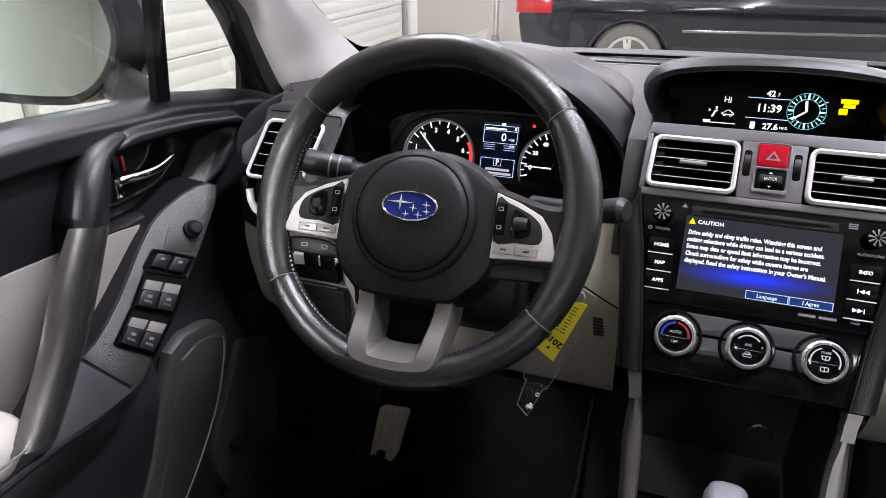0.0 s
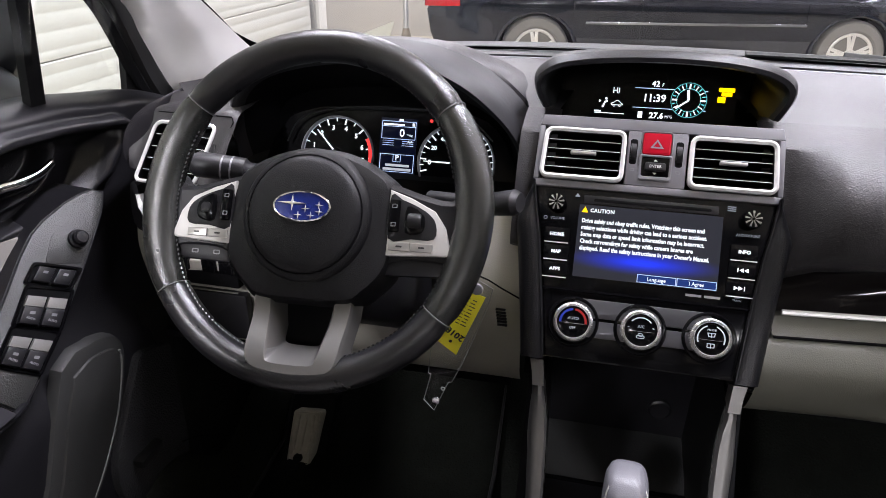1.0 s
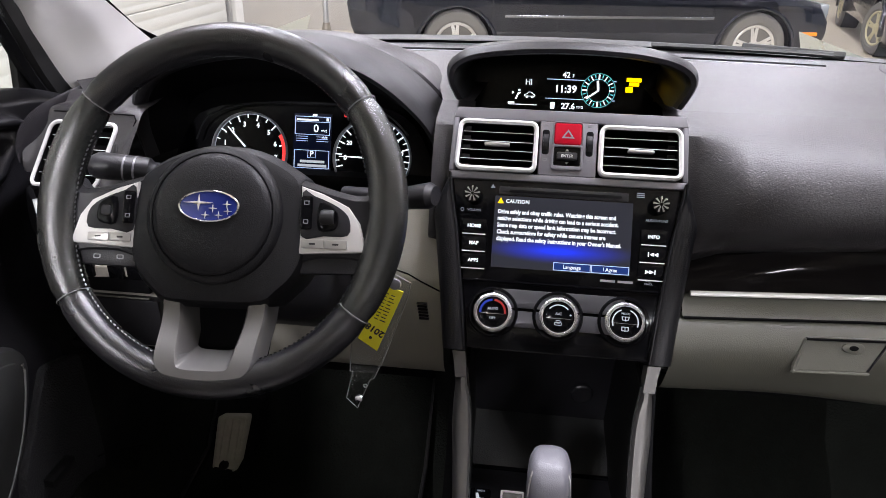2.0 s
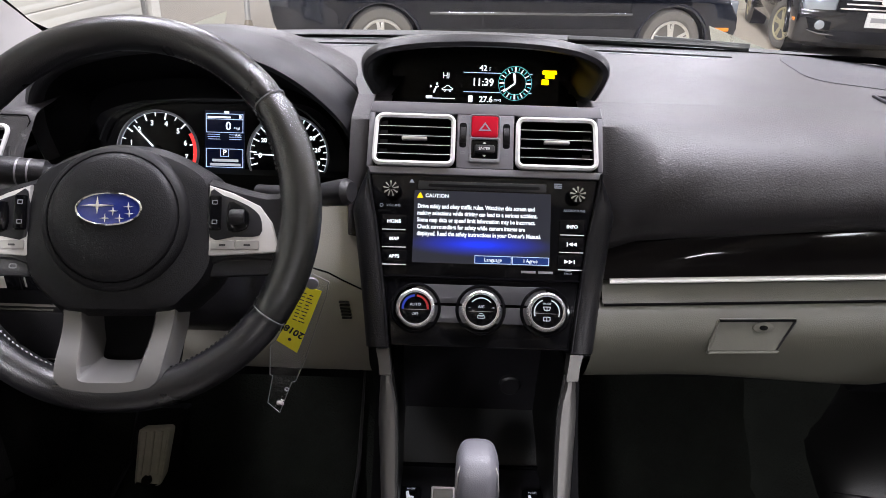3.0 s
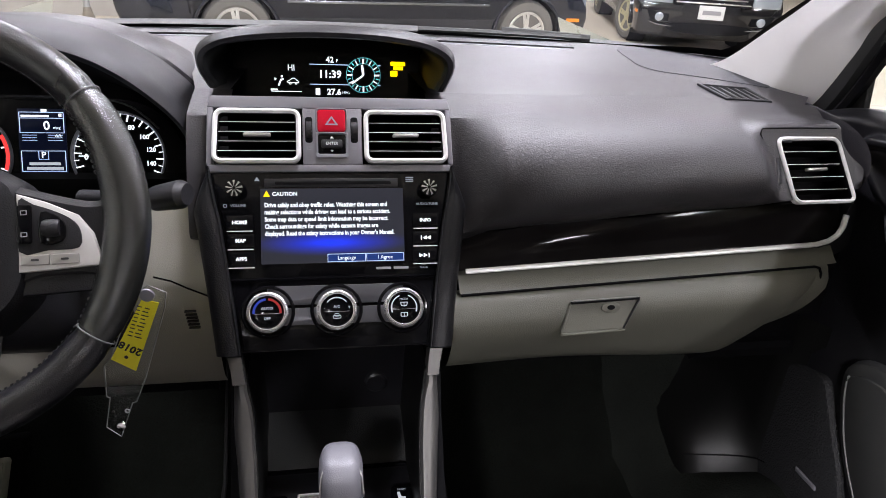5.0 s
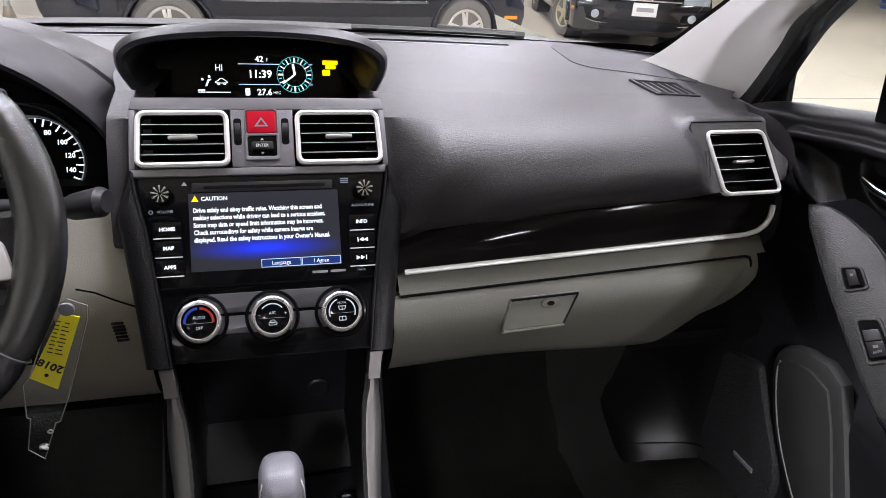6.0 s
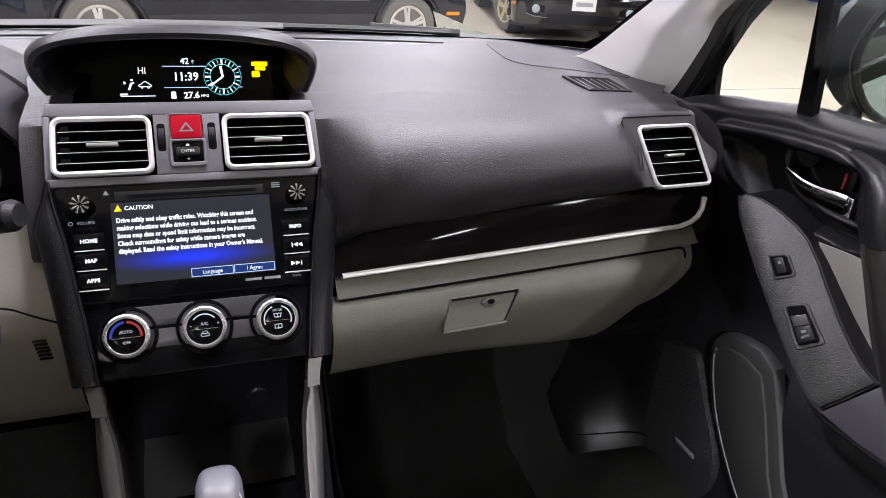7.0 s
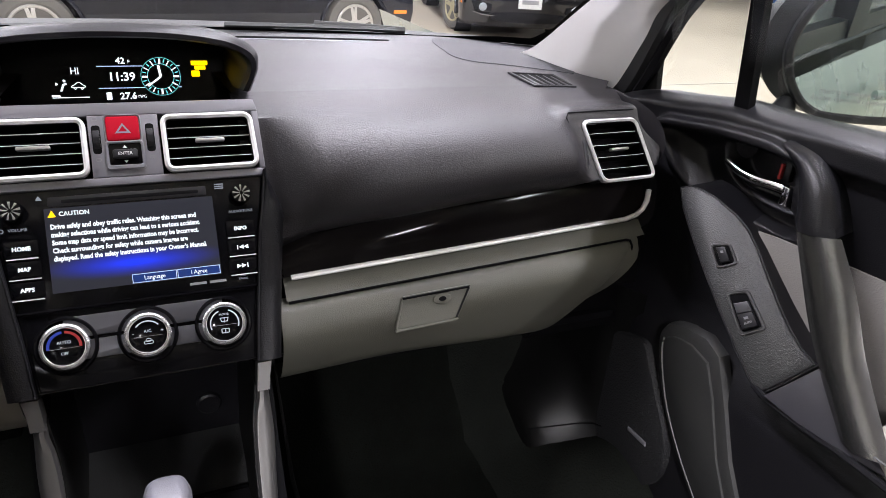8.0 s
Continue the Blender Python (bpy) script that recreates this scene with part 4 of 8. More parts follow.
# air vents: bright rim, dark throat, four slats and a tab
def air_vent(name, m, outer, inner, slat_rows, label, tab=True, group="dash air vents"):
    v = thing(name, m, label, "air vent", group)
    bm = B()
    hoop(bm, outer, inner, -0.006, 0.005, 0.0022)
    part("rim", bm, CHROME_SOFT, v, "satin bright rim")
    bm = B()
    hoop(bm, inset(ccw(inner), -0.001), inset(ccw(inner), 0.0008), -0.035, 0.001)
    part("throat", bm, MATTE_BLACK, v)
    bm = B()
    slab(bm, inner, -0.036, -0.034)
    part("throat_back", bm, MATTE_BLACK, v)
    xs = [p[0] for p in inner]
    ys = [p[1] for p in inner]
    y0, y1 = min(ys), max(ys)

    def span(y):
        hits = []
        for a, b in zip(inner, inner[1:] + inner[:1]):
            if (a[1] - y) * (b[1] - y) <= 0 and abs(a[1] - b[1]) > 1e-9:
                hits.append(a[0] + (b[0] - a[0]) * (y - a[1]) / (b[1] - a[1]))
        return min(hits), max(hits)
    for i in range(slat_rows):
        y = y0 + (y1 - y0) * (i + 0.85) / (slat_rows + 0.7)
        a, b = span(y)
        bm = B()
        skin(bm, [[(x, y - 0.0008, -0.0025), (x, y + 0.0010, -0.0025), (x, y - 0.002, -0.022), (x, y - 0.004, -0.022)] for x in (a, b)])
        slat = part("slat", bm, MATTE_BLACK, v)
        bm = B()
        skin(bm, [[(x, y - 0.0003, -0.0030), (x, y - 0.0003, -0.0018), (x, y + 0.0003, -0.0018), (x, y + 0.0003, -0.0030)] for x in (a, b)])
        part("slat_edge", bm, CHROME_SOFT, slat, "thin grey slat edge")
    y = (y0 + y1) / 2 + 0.001
    a, b = span(y)
    c = (a + b) / 2
    if tab:
        bm = B()
        slab(bm, rrect(0.030, 0.0040, 0.0016, c, y), -0.002, 0.0045, 0.0012)
        part("tab", bm, SILVER, v, "bright steering tab")
    return v


VENT_C = plane_frame((0, 0.715, 0.868), (1, 0, 0), (0, 0.6, 1))
for s in (-1, 1):
    out = rrect(0.096, 0.0615, 0.010, 0, 0, 5)
    # the outer side leans outwards a little towards the foot
    out = [(x * (1.0), y) for x, y in out]
    out = [(x + s * (0.5 + s * x / 0.096) * (-y) * 0.05, y) for x, y in out]
    air_vent("center_air_vent", VENT_C @ at(s * 0.0833, 0.1965, 0.004), out, inset(ccw(out), 0.0052), 4, "dark slatted air vent with a satin bright rim")
for s in (-1, 1):
    m = plane_frame((s * 0.604, 0.780, 1.0085), (s * 1, 0.10, 0.0), (0, 0.55, 1)) if s > 0 else plane_frame((-0.604, 0.780, 1.0085), (1, -0.10, 0.0), (0, 0.55, 1))
    out = rrect(0.095, 0.085, 0.011, 0, 0, 5)
    out = [(x - s * y * 0.26, y) for x, y in out]
    v = air_vent("side_air_vent", m, out, inset(ccw(out), 0.0046), 4, "slatted corner air vent with a satin bright rim")
    # fine joint over and beside the vent
    bm = B()
    tube(bm, [(s * (u - 0.26 * w), w, 0.0006) for u, w in ((-0.066, 0.030), (-0.067, 0.047), (-0.062, 0.0535), (0.0, 0.0540), (0.049, 0.0535))], 0.0009, 5)
    part("surround_joint", bm, MATTE_BLACK, v)
    bm = B()
    slab(bm, rrect(0.006, 0.034, 0.002, -s * 0.0560, 0.000), -0.006, 0.0012, 0.001)
    part("shut_wheel", bm, TRIM_BLACK, v)

# centre stack: everything lies on one leaning plane, u across, v up it, n towards the seats
SM = plane_frame((0, 0.715, 0.868), (1, 0, 0), (0, 0.6, 1))
stack = thing("center_stack", SM, "leaning dashboard centre stack in satin gunmetal", "centre stack")
# bezel round the vents, with openings left for them


def bezel_piece(pts, z1=0.003, mat=GUNMETAL, name="bezel"):
    bm = B()
    slab(bm, pts, -0.03, z1, 0.0015)
    return part(name, bm, mat, stack, sharp=30)


bezel_piece([(-0.137, 0.229), (0.137, 0.229), (0.134, 0.242), (-0.134, 0.242)])
bezel_piece([(-0.137, 0.156), (0.137, 0.156), (0.137, 0.1645), (-0.137, 0.1645)])
bezel_piece([(-0.0335, 0.1645), (0.0335, 0.1645), (0.0335, 0.229), (-0.0335, 0.229)])
for s in (-1, 1):
    bezel_piece([(s * 0.1325, 0.1645), (s * 0.1385, 0.1645), (s * 0.1370, 0.229), (s * 0.1305, 0.229)])
bm = B()
slab(bm, rrect(0.268, 0.09, 0.01, 0, 0.2), -0.075, -0.034)
part("vent_box", bm, MATTE_BLACK, stack)
# shelf behind the bezel
bm = B()
rows = [[(x, 0.2415, 0.002) for x in np.linspace(-0.133, 0.133, 9)], [(x, 0.2435, -0.002) for x in np.linspace(-0.133, 0.133, 9)], [(x * 1.06, 0.277, -0.150) for x in np.linspace(-0.133, 0.133, 9)]]
sheet(bm, rows)
part("shelf", bm, SHELF, stack)
# hazard button and clock button between the vents
bm = B()
hoop(bm, rrect(0.036, 0.030, 0.004, -0.001, 0.2145), rrect(0.032, 0.026, 0.003, -0.001, 0.2145), 0.0, 0.0045, 0.001)
part("button_rim", bm, GUNMETAL, stack)
bm = B()
slab(bm, rrect(0.0315, 0.0255, 0.003, -0.001, 0.2145), 0.0, 0.006, 0.002)
haz = part("hazard_button", bm, RED_BUTTON, stack, "glowing red hazard button")
bm = B()
tri = [(-0.0075, -0.0045), (0.0075, -0.0045), (0.0, 0.006)]
hoop(bm, tri, inset(tri, 0.0016), 0.0058, 0.0064, 0, at(-0.001, 0.2135))
part("triangle_mark", bm, GLOW_DIM, haz, "white warning triangle")
bm = B()
hoop(bm, rrect(0.037, 0.030, 0.003, -0.001, 0.1865), rrect(0.031, 0.0225, 0.002, -0.001, 0.1875), 0.0, 0.0058, 0.001)
part("switch_rim", bm, GUNMETAL, stack)
bm = B()
slab(bm, rrect(0.0312, 0.0232, 0.002, -0.001, 0.1875), -0.004, 0.0036, 0.0006)
sw = part("mode_switch", bm, PIANO, stack, "black rocker switch")
bm = B()
slab(bm, rrect(0.0235, 0.0095, 0.002, -0.001, 0.1875), 0.003, 0.0075, 0.0015)
part("rocker", bm, TRIM_BLACK, sw)
letters("ENTER", 0.0046, at(-0.001, 0.1875, 0.0076), WHITE_PAINT, sw)
for dv in (0.0078, -0.0078):
    bm = B()
    g = 1 if dv > 0 else -1
    slab(bm, ccw([(-0.0032, 0.1875 + dv - g * 0.0012), (0.0012, 0.1875 + dv - g * 0.0012), (-0.001, 0.1875 + dv + g * 0.0014)]), 0.0036, 0.0041)
    part("arrow_mark", bm, WHITE_PAINT, sw)
for dv in (0.0085, -0.0085):
    bm = B()
    sg = 1 if dv > 0 else -1
    slab(bm, [(-0.004, -0.0015 * sg), (0.004, -0.0015 * sg), (0, 0.002 * sg)], 0.001, 0.0022, 0, at(-0.001, 0.1875 + dv))
    part("arrow_mark", bm, GLOW_DIM, sw)
for u in (-0.0265, 0.0245):
    bm = B()
    slab(bm, rrect(0.0085, 0.030, 0.003, u, 0.204), -0.002, 0.0032, 0.0005)
    slot = part("wheel_slot", bm, MATTE_BLACK, stack)
    bm = B()
    lathe(bm, [(0.0, -0.003), (0.016, -0.003), (0.016, 0.003), (0.0, 0.003)], 28, at(u, 0.204, -0.0095) @ pose(0, 0, 0, 0, 90, 0))
    part("shut_wheel", bm, TRIM_BLACK, slot, "ribbed vent thumb wheel")
    for dv, w in ((-0.021, 0.005), (0.0215, 0.006)):
        bm = B()
        hoop(bm, rrect(w, 0.0035, 0.001, u, 0.204 + dv), rrect(w - 0.0016, 0.0019, 0.0005, u, 0.204 + dv), 0.0028, 0.0033)
        part("vent_mark", bm, GREY_MARK, stack)
# padded sides that run down to the console rails
for s in (-1, 1):
    path_in = smooth([(0.1345, 0.162), (0.1320, 0.145), (0.1275, 0.12), (0.1230, 0.10), (0.1185, 0.07), (0.1100, 0.01), (0.1030, -0.046)], 4, False)
    rings = []
    for i, (u, v) in enumerate(path_in):
        k = i / (len(path_in) - 1)
        f = smoothstep(0.0, 0.45, k)
        w = (0.028 - 0.001 * k) * (0.12 + 0.88 * f)
        prof = [(0.0, -0.006), (0.0005, 0.003), (0.004, 0.0075), (w * 0.45, 0.0095), (w * 0.8, 0.006), (w, -0.002), (w + 0.003, -0.03), (w + 0.004, -0.07), (0.0, -0.07)]
        rings.append([(s * (u + a - 0.016 * (1 - f) * (1 if n < -0.02 else 0)), v, n) for a, n in prof])
    bm = B()
    skin(bm, rings)
    pad = part("side_pad", bm, PAD_DARK, stack, "grained black side pad", sharp=50)
    bm = B()
    tube(bm, [(s * (u + 0.0015), v, 0.0072) for u, v in path_in], 0.0008, 5)
    part("piping", bm, TRIM_BLACK, pad)

# radio and navigation unit
radio = thing("radio_unit", SM @ at(0, 0.096, 0), "gloss black navigation radio showing a caution notice", "car radio")
bm = B()
slab(bm, [(-0.134, 0.0595), (-0.130, 0.0), (-0.1165, -0.0595), (0.1165, -0.0595), (0.130, 0.0), (0.134, 0.0595)], -0.03, 0.001, 0.002)
part("faceplate", bm, PIANO, radio)
bm = B()
slab(bm, rrect(0.1595, 0.0845, 0.001, -0.0013, -0.001), 0.0, 0.0016)
scr = part("display", bm, SCREEN_BG, radio, "lit display with white notice text")
SX = -0.0013
bm = B()
slab(bm, [(-0.0036, -0.0032), (0.0036, -0.0032), (0, 0.0036)], 0.001, 0.0022, 0, at(SX - 0.073, 0.0355))
part("warning_mark", bm, GLOW_AMBER, scr, "yellow warning triangle")
letters("CAUTION", 0.0061, at(SX - 0.067, 0.0350, 0.0020), GLOW_WHITE, scr, align="LEFT", bold=0.0001)
NOTICE = ("Drive safely and obey traffic rules. Watching this screen and", "making selections while driving can lead to a serious accident.", "Some map data or speed limit information may be incorrect.", "Check surroundings for safety while camera images are", "displayed. Read the safety instructions in your Owner's Manual.")
for i, row in enumerate(NOTICE):
    letters(row, 0.0068, at(SX - 0.0755, 0.0225 - i * 0.0080, 0.0020), GLOW_WHITE, scr, align="LEFT", widen=0.825, bold=0.00022)
for u, w, word in ((0.0140, 0.042, "Language"), (0.0575, 0.042, "I Agree")):
    bm = B()
    slab(bm, rrect(w, 0.0085, 0.0003, SX + u, -0.0378), 0.001, 0.0020)
    part("screen_key", bm, SCREEN_BUTTON, scr)
    bm = B()
    hoop(bm, rrect(w + 0.0008, 0.0093, 0.0003, SX + u, -0.0378), rrect(w - 0.0006, 0.0079, 0.0003, SX + u, -0.0378), 0.0015, 0.0023)
    part("key_frame", bm, GLOW_LINE, scr)
    letters(word, 0.0062, at(SX + u, -0.0380, 0.0024), GLOW_WHITE, scr, widen=0.9)
bm = B()
slab(bm, rrect(0.130, 0.0035, 0.0015, 0, 0.0475), 0.0, 0.0016)
part("disc_slot", bm, MATTE_BLACK, radio)
bm = B()
slab(bm, rrect(0.150, 0.010, 0.001, -0.002, 0.0478), 0.0, 0.0013, 0.0005)
part("slot_cover", bm, TRIM_BLACK, radio)
for s in (-1, 1):
    knob_m = at(s * 0.108, 0.0405) @ Matrix.Diagonal((0.82, 0.82, 0.85, 1))
    bm = B()
    lathe(bm, [(0.0125, 0.0), (0.0125, 0.010), (0.0115, 0.0125), (0.010, 0.013), (0.0, 0.0125)], 28, knob_m)
    kn = part("radio_knob", bm, PIANO, radio, "black turning knob with bright facets")
    for k in range(9):
        bm = B()
        slab(bm, [(0.002, -0.0004), (0.0112, -0.0016), (0.0112, 0.0016), (0.002, 0.0004)], 0.0125, 0.0142, 0.0004, knob_m @ pose(0, 0, 0, 0, 0, k * 40 + 11))
        part("facet", bm, CHROME, kn)
letters("VOLUME", 0.0042, at(-0.1050, 0.0225, 0.0012), GLOW_DIM, radio)
bm = B()
hoop(bm, circle(0.0022, 14, -0.119, 0.0225), circle(0.0015, 14, -0.119, 0.0225), 0.0008, 0.0014)
part("power_mark", bm, GLOW_DIM, radio)
letters("AUDIO/TUNE", 0.0042, at(0.1060, 0.0225, 0.0012), GLOW_DIM, radio)
for i, (a, b) in enumerate((("HOME", "INFO"), ("MAP", ""), ("APPS", ""))):
    v = 0.0035 - i * 0.0203
    for s, word in ((-1, a), (1, b)):
        u = s * (0.1035 - 0.0008 * i * 1.0)
        bm = B()
        slab(bm, rrect(0.030, 0.0165, 0.002, u, v), 0.0, 0.0026, 0.001)
        key = part("radio_key", bm, PIANO, radio, "gloss black key")
        bm = B()
        slab(bm, rrect(0.0275 if s < 0 else 0.028, 0.0011, 0.0003, u, v - 0.0095), 0.0006, 0.0030)
        part("key_line", bm, CHROME_SOFT, key)
        if word:
            letters(word, 0.0057, at(u, v, 0.0028), GLOW_WHITE, key, bold=0.00015)
        else:
            bm = B()
            d = -1 if i == 1 else 1
            for k in (-0.0042, 0.0008):
                slab(bm, [(u + d * k - d * 0.0024, v - 0.0024), (u + d * k + d * 0.0024, v), (u + d * k - d * 0.0024, v + 0.0024)], 0.0024, 0.0030)
            slab(bm, rrect(0.0010, 0.005, 0, u + d * 0.0046, v), 0.0024, 0.0030)
            part("skip_mark", bm, GLOW_WHITE, key)
letters("SEEK", 0.0030, at(0.1000, -0.0475, 0.0012), GLOW_DIM, radio)
letters("TRACK", 0.0030, at(0.1000, -0.0510, 0.0012), GLOW_DIM, radio)
bm = B()
for k in range(3):
    slab(bm, rrect(0.009, 0.0012, 0.0, 0.0865, 0.0535 - k * 0.0022), 0.0006, 0.0014)
part("card_mark", bm, GLOW_DIM, radio)
bm = B()
slab(bm, [(-0.0875, 0.050), (-0.0815, 0.050), (-0.0845, 0.0545)], 0.0006, 0.0016)
part("eject_mark", bm, GLOW_DIM, radio)
bm = B()
slab(bm, rrect(0.017, 0.0028, 0.0, 0.054, -0.0505), 0.0006, 0.0014)
slab(bm, rrect(0.017, 0.0028, 0.0, 0.074, -0.0505), 0.0006, 0.0014)
part("maker_bars", bm, GREY_MARK, radio)

# heater panel with three dials
heater = thing("climate_panel", SM, "gloss black climate panel with three chrome-ringed dials", "climate panel")
bm = B()
slab(bm, [(-0.1165, 0.0355), (0.1165, 0.0355), (0.1105, -0.0425), (-0.1105, -0.0425)], -0.03, 0.0, 0.002)
part("faceplate", bm, PIANO, heater)
bm = B()
slab(bm, rrect(0.150, 0.021, 0.002, 0, 0.0175), -0.002, 0.0030, 0.001)
part("dial_bridge", bm, BRIDGE, heater)
bm = B()
slab(bm, rrect(0.150, 0.019, 0.002, 0, -0.0060), -0.002, 0.0020, 0.001)
part("dial_bridge", bm, BRIDGE, heater)
bm = B()
tube(bm, [(u, 0.0362, 0.002) for u in np.linspace(-0.116, 0.116, 8)], 0.0012, 6)
part("upper_line", bm, PIANO, heater)
bm = B()
tube(bm, [(u, -0.0425, 0.0005) for u in np.linspace(-0.108, 0.108, 8)], 0.0008, 6)
part("lower_line", bm, PIANO, heater)
for i, u in enumerate((-0.0745, 0.0, 0.0742)):
    dm = at(u, 0.0, 0.0) @ Matrix.Diagonal((0.895, 0.895, 1, 1))
    bm = B()
    lathe(bm, [(0.0325, -0.004), (0.0325, 0.003), (0.0310, 0.0045), (0.0285, 0.0040), (0.0275, 0.0)], 44, dm)
    seat = part("dial_seat", bm, PIANO, heater)
    bm = B()
    knurl = [((0.0250 - 0.0006 * (j % 2)) * math.cos(math.pi * j / 60), (0.0250 - 0.0006 * (j % 2)) * math.sin(math.pi * j / 60)) for j in range(120)]
    hoop(bm, knurl, circle(0.0203, 120), 0.0, 0.0175, 0.0022, dm)
    dial = part("dial", bm, RING, heater, "bright knurled turning dial")
    bm = B()
    hoop(bm, circle(0.0212, 48), circle(0.0198, 48), 0.010, 0.0180, 0.0004, dm)
    part("dial_ring", bm, CHROME, dial)
    bm = B()
    lathe(bm, [(0.0204, 0.0), (0.0204, 0.0150), (0.018, 0.0160), (0.0, 0.0163)], 40, dm)
    face = part("dial_face", bm, PIANO, dial)
    z = 0.0170

    def arc(r, w, a0, a1, mat, name):
        b2 = B()
        k = 12
        o = [(r * math.cos(radians(a0 + (a1 - a0) * j / k)), r * math.sin(radians(a0 + (a1 - a0) * j / k))) for j in range(k + 1)]
        q = [((r - w) * math.cos(radians(a0 + (a1 - a0) * j / k)), (r - w) * math.sin(radians(a0 + (a1 - a0) * j / k))) for j in range(k + 1)]
        slab(b2, o + q[::-1], z - 0.001, z + 0.0003, 0, dm)
        part(name, b2, mat, dial)
    if i == 0:
        arc(0.0172, 0.0028, 95, 185, ARC_BLUE, "cold_arc")
        arc(0.0172, 0.0028, -5, 85, ARC_RED, "warm_arc")
        letters("AUTO", 0.0050, dm @ at(0, 0.0045, z), GLOW_SOFT, dial)
        letters("OFF", 0.0046, dm @ at(0, -0.0075, z), GLOW_SOFT, dial)
    elif i == 1:
        arc(0.0160, 0.0014, 40, 140, GLOW_SOFT, "fan_arc")
        letters("A/C", 0.0050, dm @ at(0, 0.0040, z), GLOW_SOFT, dial)
        letters("-", 0.006, dm @ at(-0.0150, 0.0030, z), GLOW_SOFT, dial)
        letters("+", 0.006, dm @ at(0.0150, 0.0030, z), GLOW_SOFT, dial)
        b2 = B()
        hoop(b2, rrect(0.010, 0.004, 0.0018, 0, -0.0085), rrect(0.0086, 0.0026, 0.001, 0, -0.0085), z - 0.001, z + 0.0003, 0, dm)
        hoop(b2, rrect(0.006, 0.004, 0.0018, 0, -0.0060), rrect(0.0046, 0.0026, 0.001, 0, -0.0060), z - 0.001, z + 0.0002, 0, dm)
        part("recirculate_mark", b2, GLOW_SOFT, dial)
    else:
        arc(0.0165, 0.0014, 110, 200, GLOW_SOFT, "mode_arc")
        arc(0.0165, 0.0014, -20, 70, GLOW_SOFT, "mode_arc")
        letters("MODE", 0.0038, dm @ at(0, 0.0105, z), GLOW_SOFT, dial)
        for dv, flip in ((0.0045, 1), (-0.0085, 0)):
            b2 = B()
            o = [(-0.005, 0.0025), (0.005, 0.0025), (0.0035, -0.0025), (-0.0035, -0.0025)] if flip else rrect(0.009, 0.0055, 0.001)
            hoop(b2, o, inset(ccw(o), 0.0009), z - 0.001, z + 0.0003, 0, dm @ at(0, dv))
            slab(b2, rrect(0.0008, 0.006, 0, 0, -0.0005), z - 0.001, z + 0.0003, 0, dm @ at(0, dv))
            part("demist_mark", b2, GLOW_SOFT, dial)
    for du in (-0.0005,):
        b2 = B()
        slab(b2, rrect(0.030, 0.0004, 0, 0, -0.0018), z - 0.0009, z - 0.0001, 0, dm)
        part("split_line", b2, GREY_MARK, dial)

# trip display under its own hood
mfd = thing("trip_display", at(0, 0.93, 1.08), "hooded trip display with clock and fuel figures", "display")
MI = at(0, -0.93, -1.08)
LIP = [(-0.138, 1.078), (-0.1465, 1.096), (-0.1485, 1.110), (-0.1445, 1.122), (-0.132, 1.1315), (-0.112, 1.138), (-0.075, 1.1435), (-0.030, 1.1465), (0.015, 1.1468), (0.06, 1.1445), (0.098, 1.139), (0.120, 1.132), (0.1335, 1.123), (0.1385, 1.112), (0.137, 1.098), (0.130, 1.078)]
LIP = smooth(LIP, 3, False)
LIP = [(x + 0.003, z) for x, z in LIP]


def grow(pts, d, cx=0.0, cz=1.09):
    return [(x + d * (x - cx) / max(0.05, math.hypot(x - cx, z - cz)), z + d * max(0, z - 1.08) / 0.06) for x, z in pts]


def lip_y(x, z):
    return 0.855 + 0.5 * max(0.0, 1.118 - z) + 0.35 * x * x


rows = []
for kind_y, d, dz in ((0.012, -0.006, -0.001), (0.0, -0.003, 0.0), (-0.004, 0.002, 0.002), (0.0, 0.005, 0.005), (0.012, 0.007, 0.007)):
    rows.append([(x, lip_y(x, z) + kind_y, z2 - 0.003) for (x, z2), (x0, z) in zip(grow(LIP, d), LIP)])
bm = B()
sheet(bm, rows)
outer_rows = [rows[-1]]
for k in (0.35, 0.7, 1.0):
    outer_rows.append([(x * (1 - 0.04 * k), y + k * 0.28, z + (1.080 - z) * k ** 1.6 if z > 1.08 else z - 0.01 * k) for x, y, z in rows[-1]])
sheet(bm, outer_rows)
bm.transform(MI)
part("hood", bm, TRIM_BLACK, mfd, "dark rounded hood")
bm = B()
inner_rows = [rows[0]]
for k in (0.4, 0.8, 1.0):
    inner_rows.append([(x * (1 - 0.07 * k), y + (1.005 - y) * k, z + ((1.0935 + (z - 1.078) * 0.36) - z) * k if z > 1.085 else z - 0.02 * k) for x, y, z in rows[0]])
sheet(bm, inner_rows)
bm.transform(MI)
part("hood_lining", bm, HOOD_GLOSS, mfd)
TM = plane_frame((0.0, 0.992, 1.072), (1, 0, 0), (0, 0.25, 1))
TM = MI @ TM
bm = B()
slab(bm, rrect(0.275, 0.095, 0.008, 0.0, 0.0), -0.01, 0.0, 0, TM)
panel = part("display_panel", bm, DISPLAY_BLACK, mfd, "black display glass")


def on_panel(pts, mat, name, z=0.0, h=0.0008, label=""):
    b2 = B()
    slab(b2, pts, z, z + h, 0, TM)
    return part(name, b2, mat, panel, label)


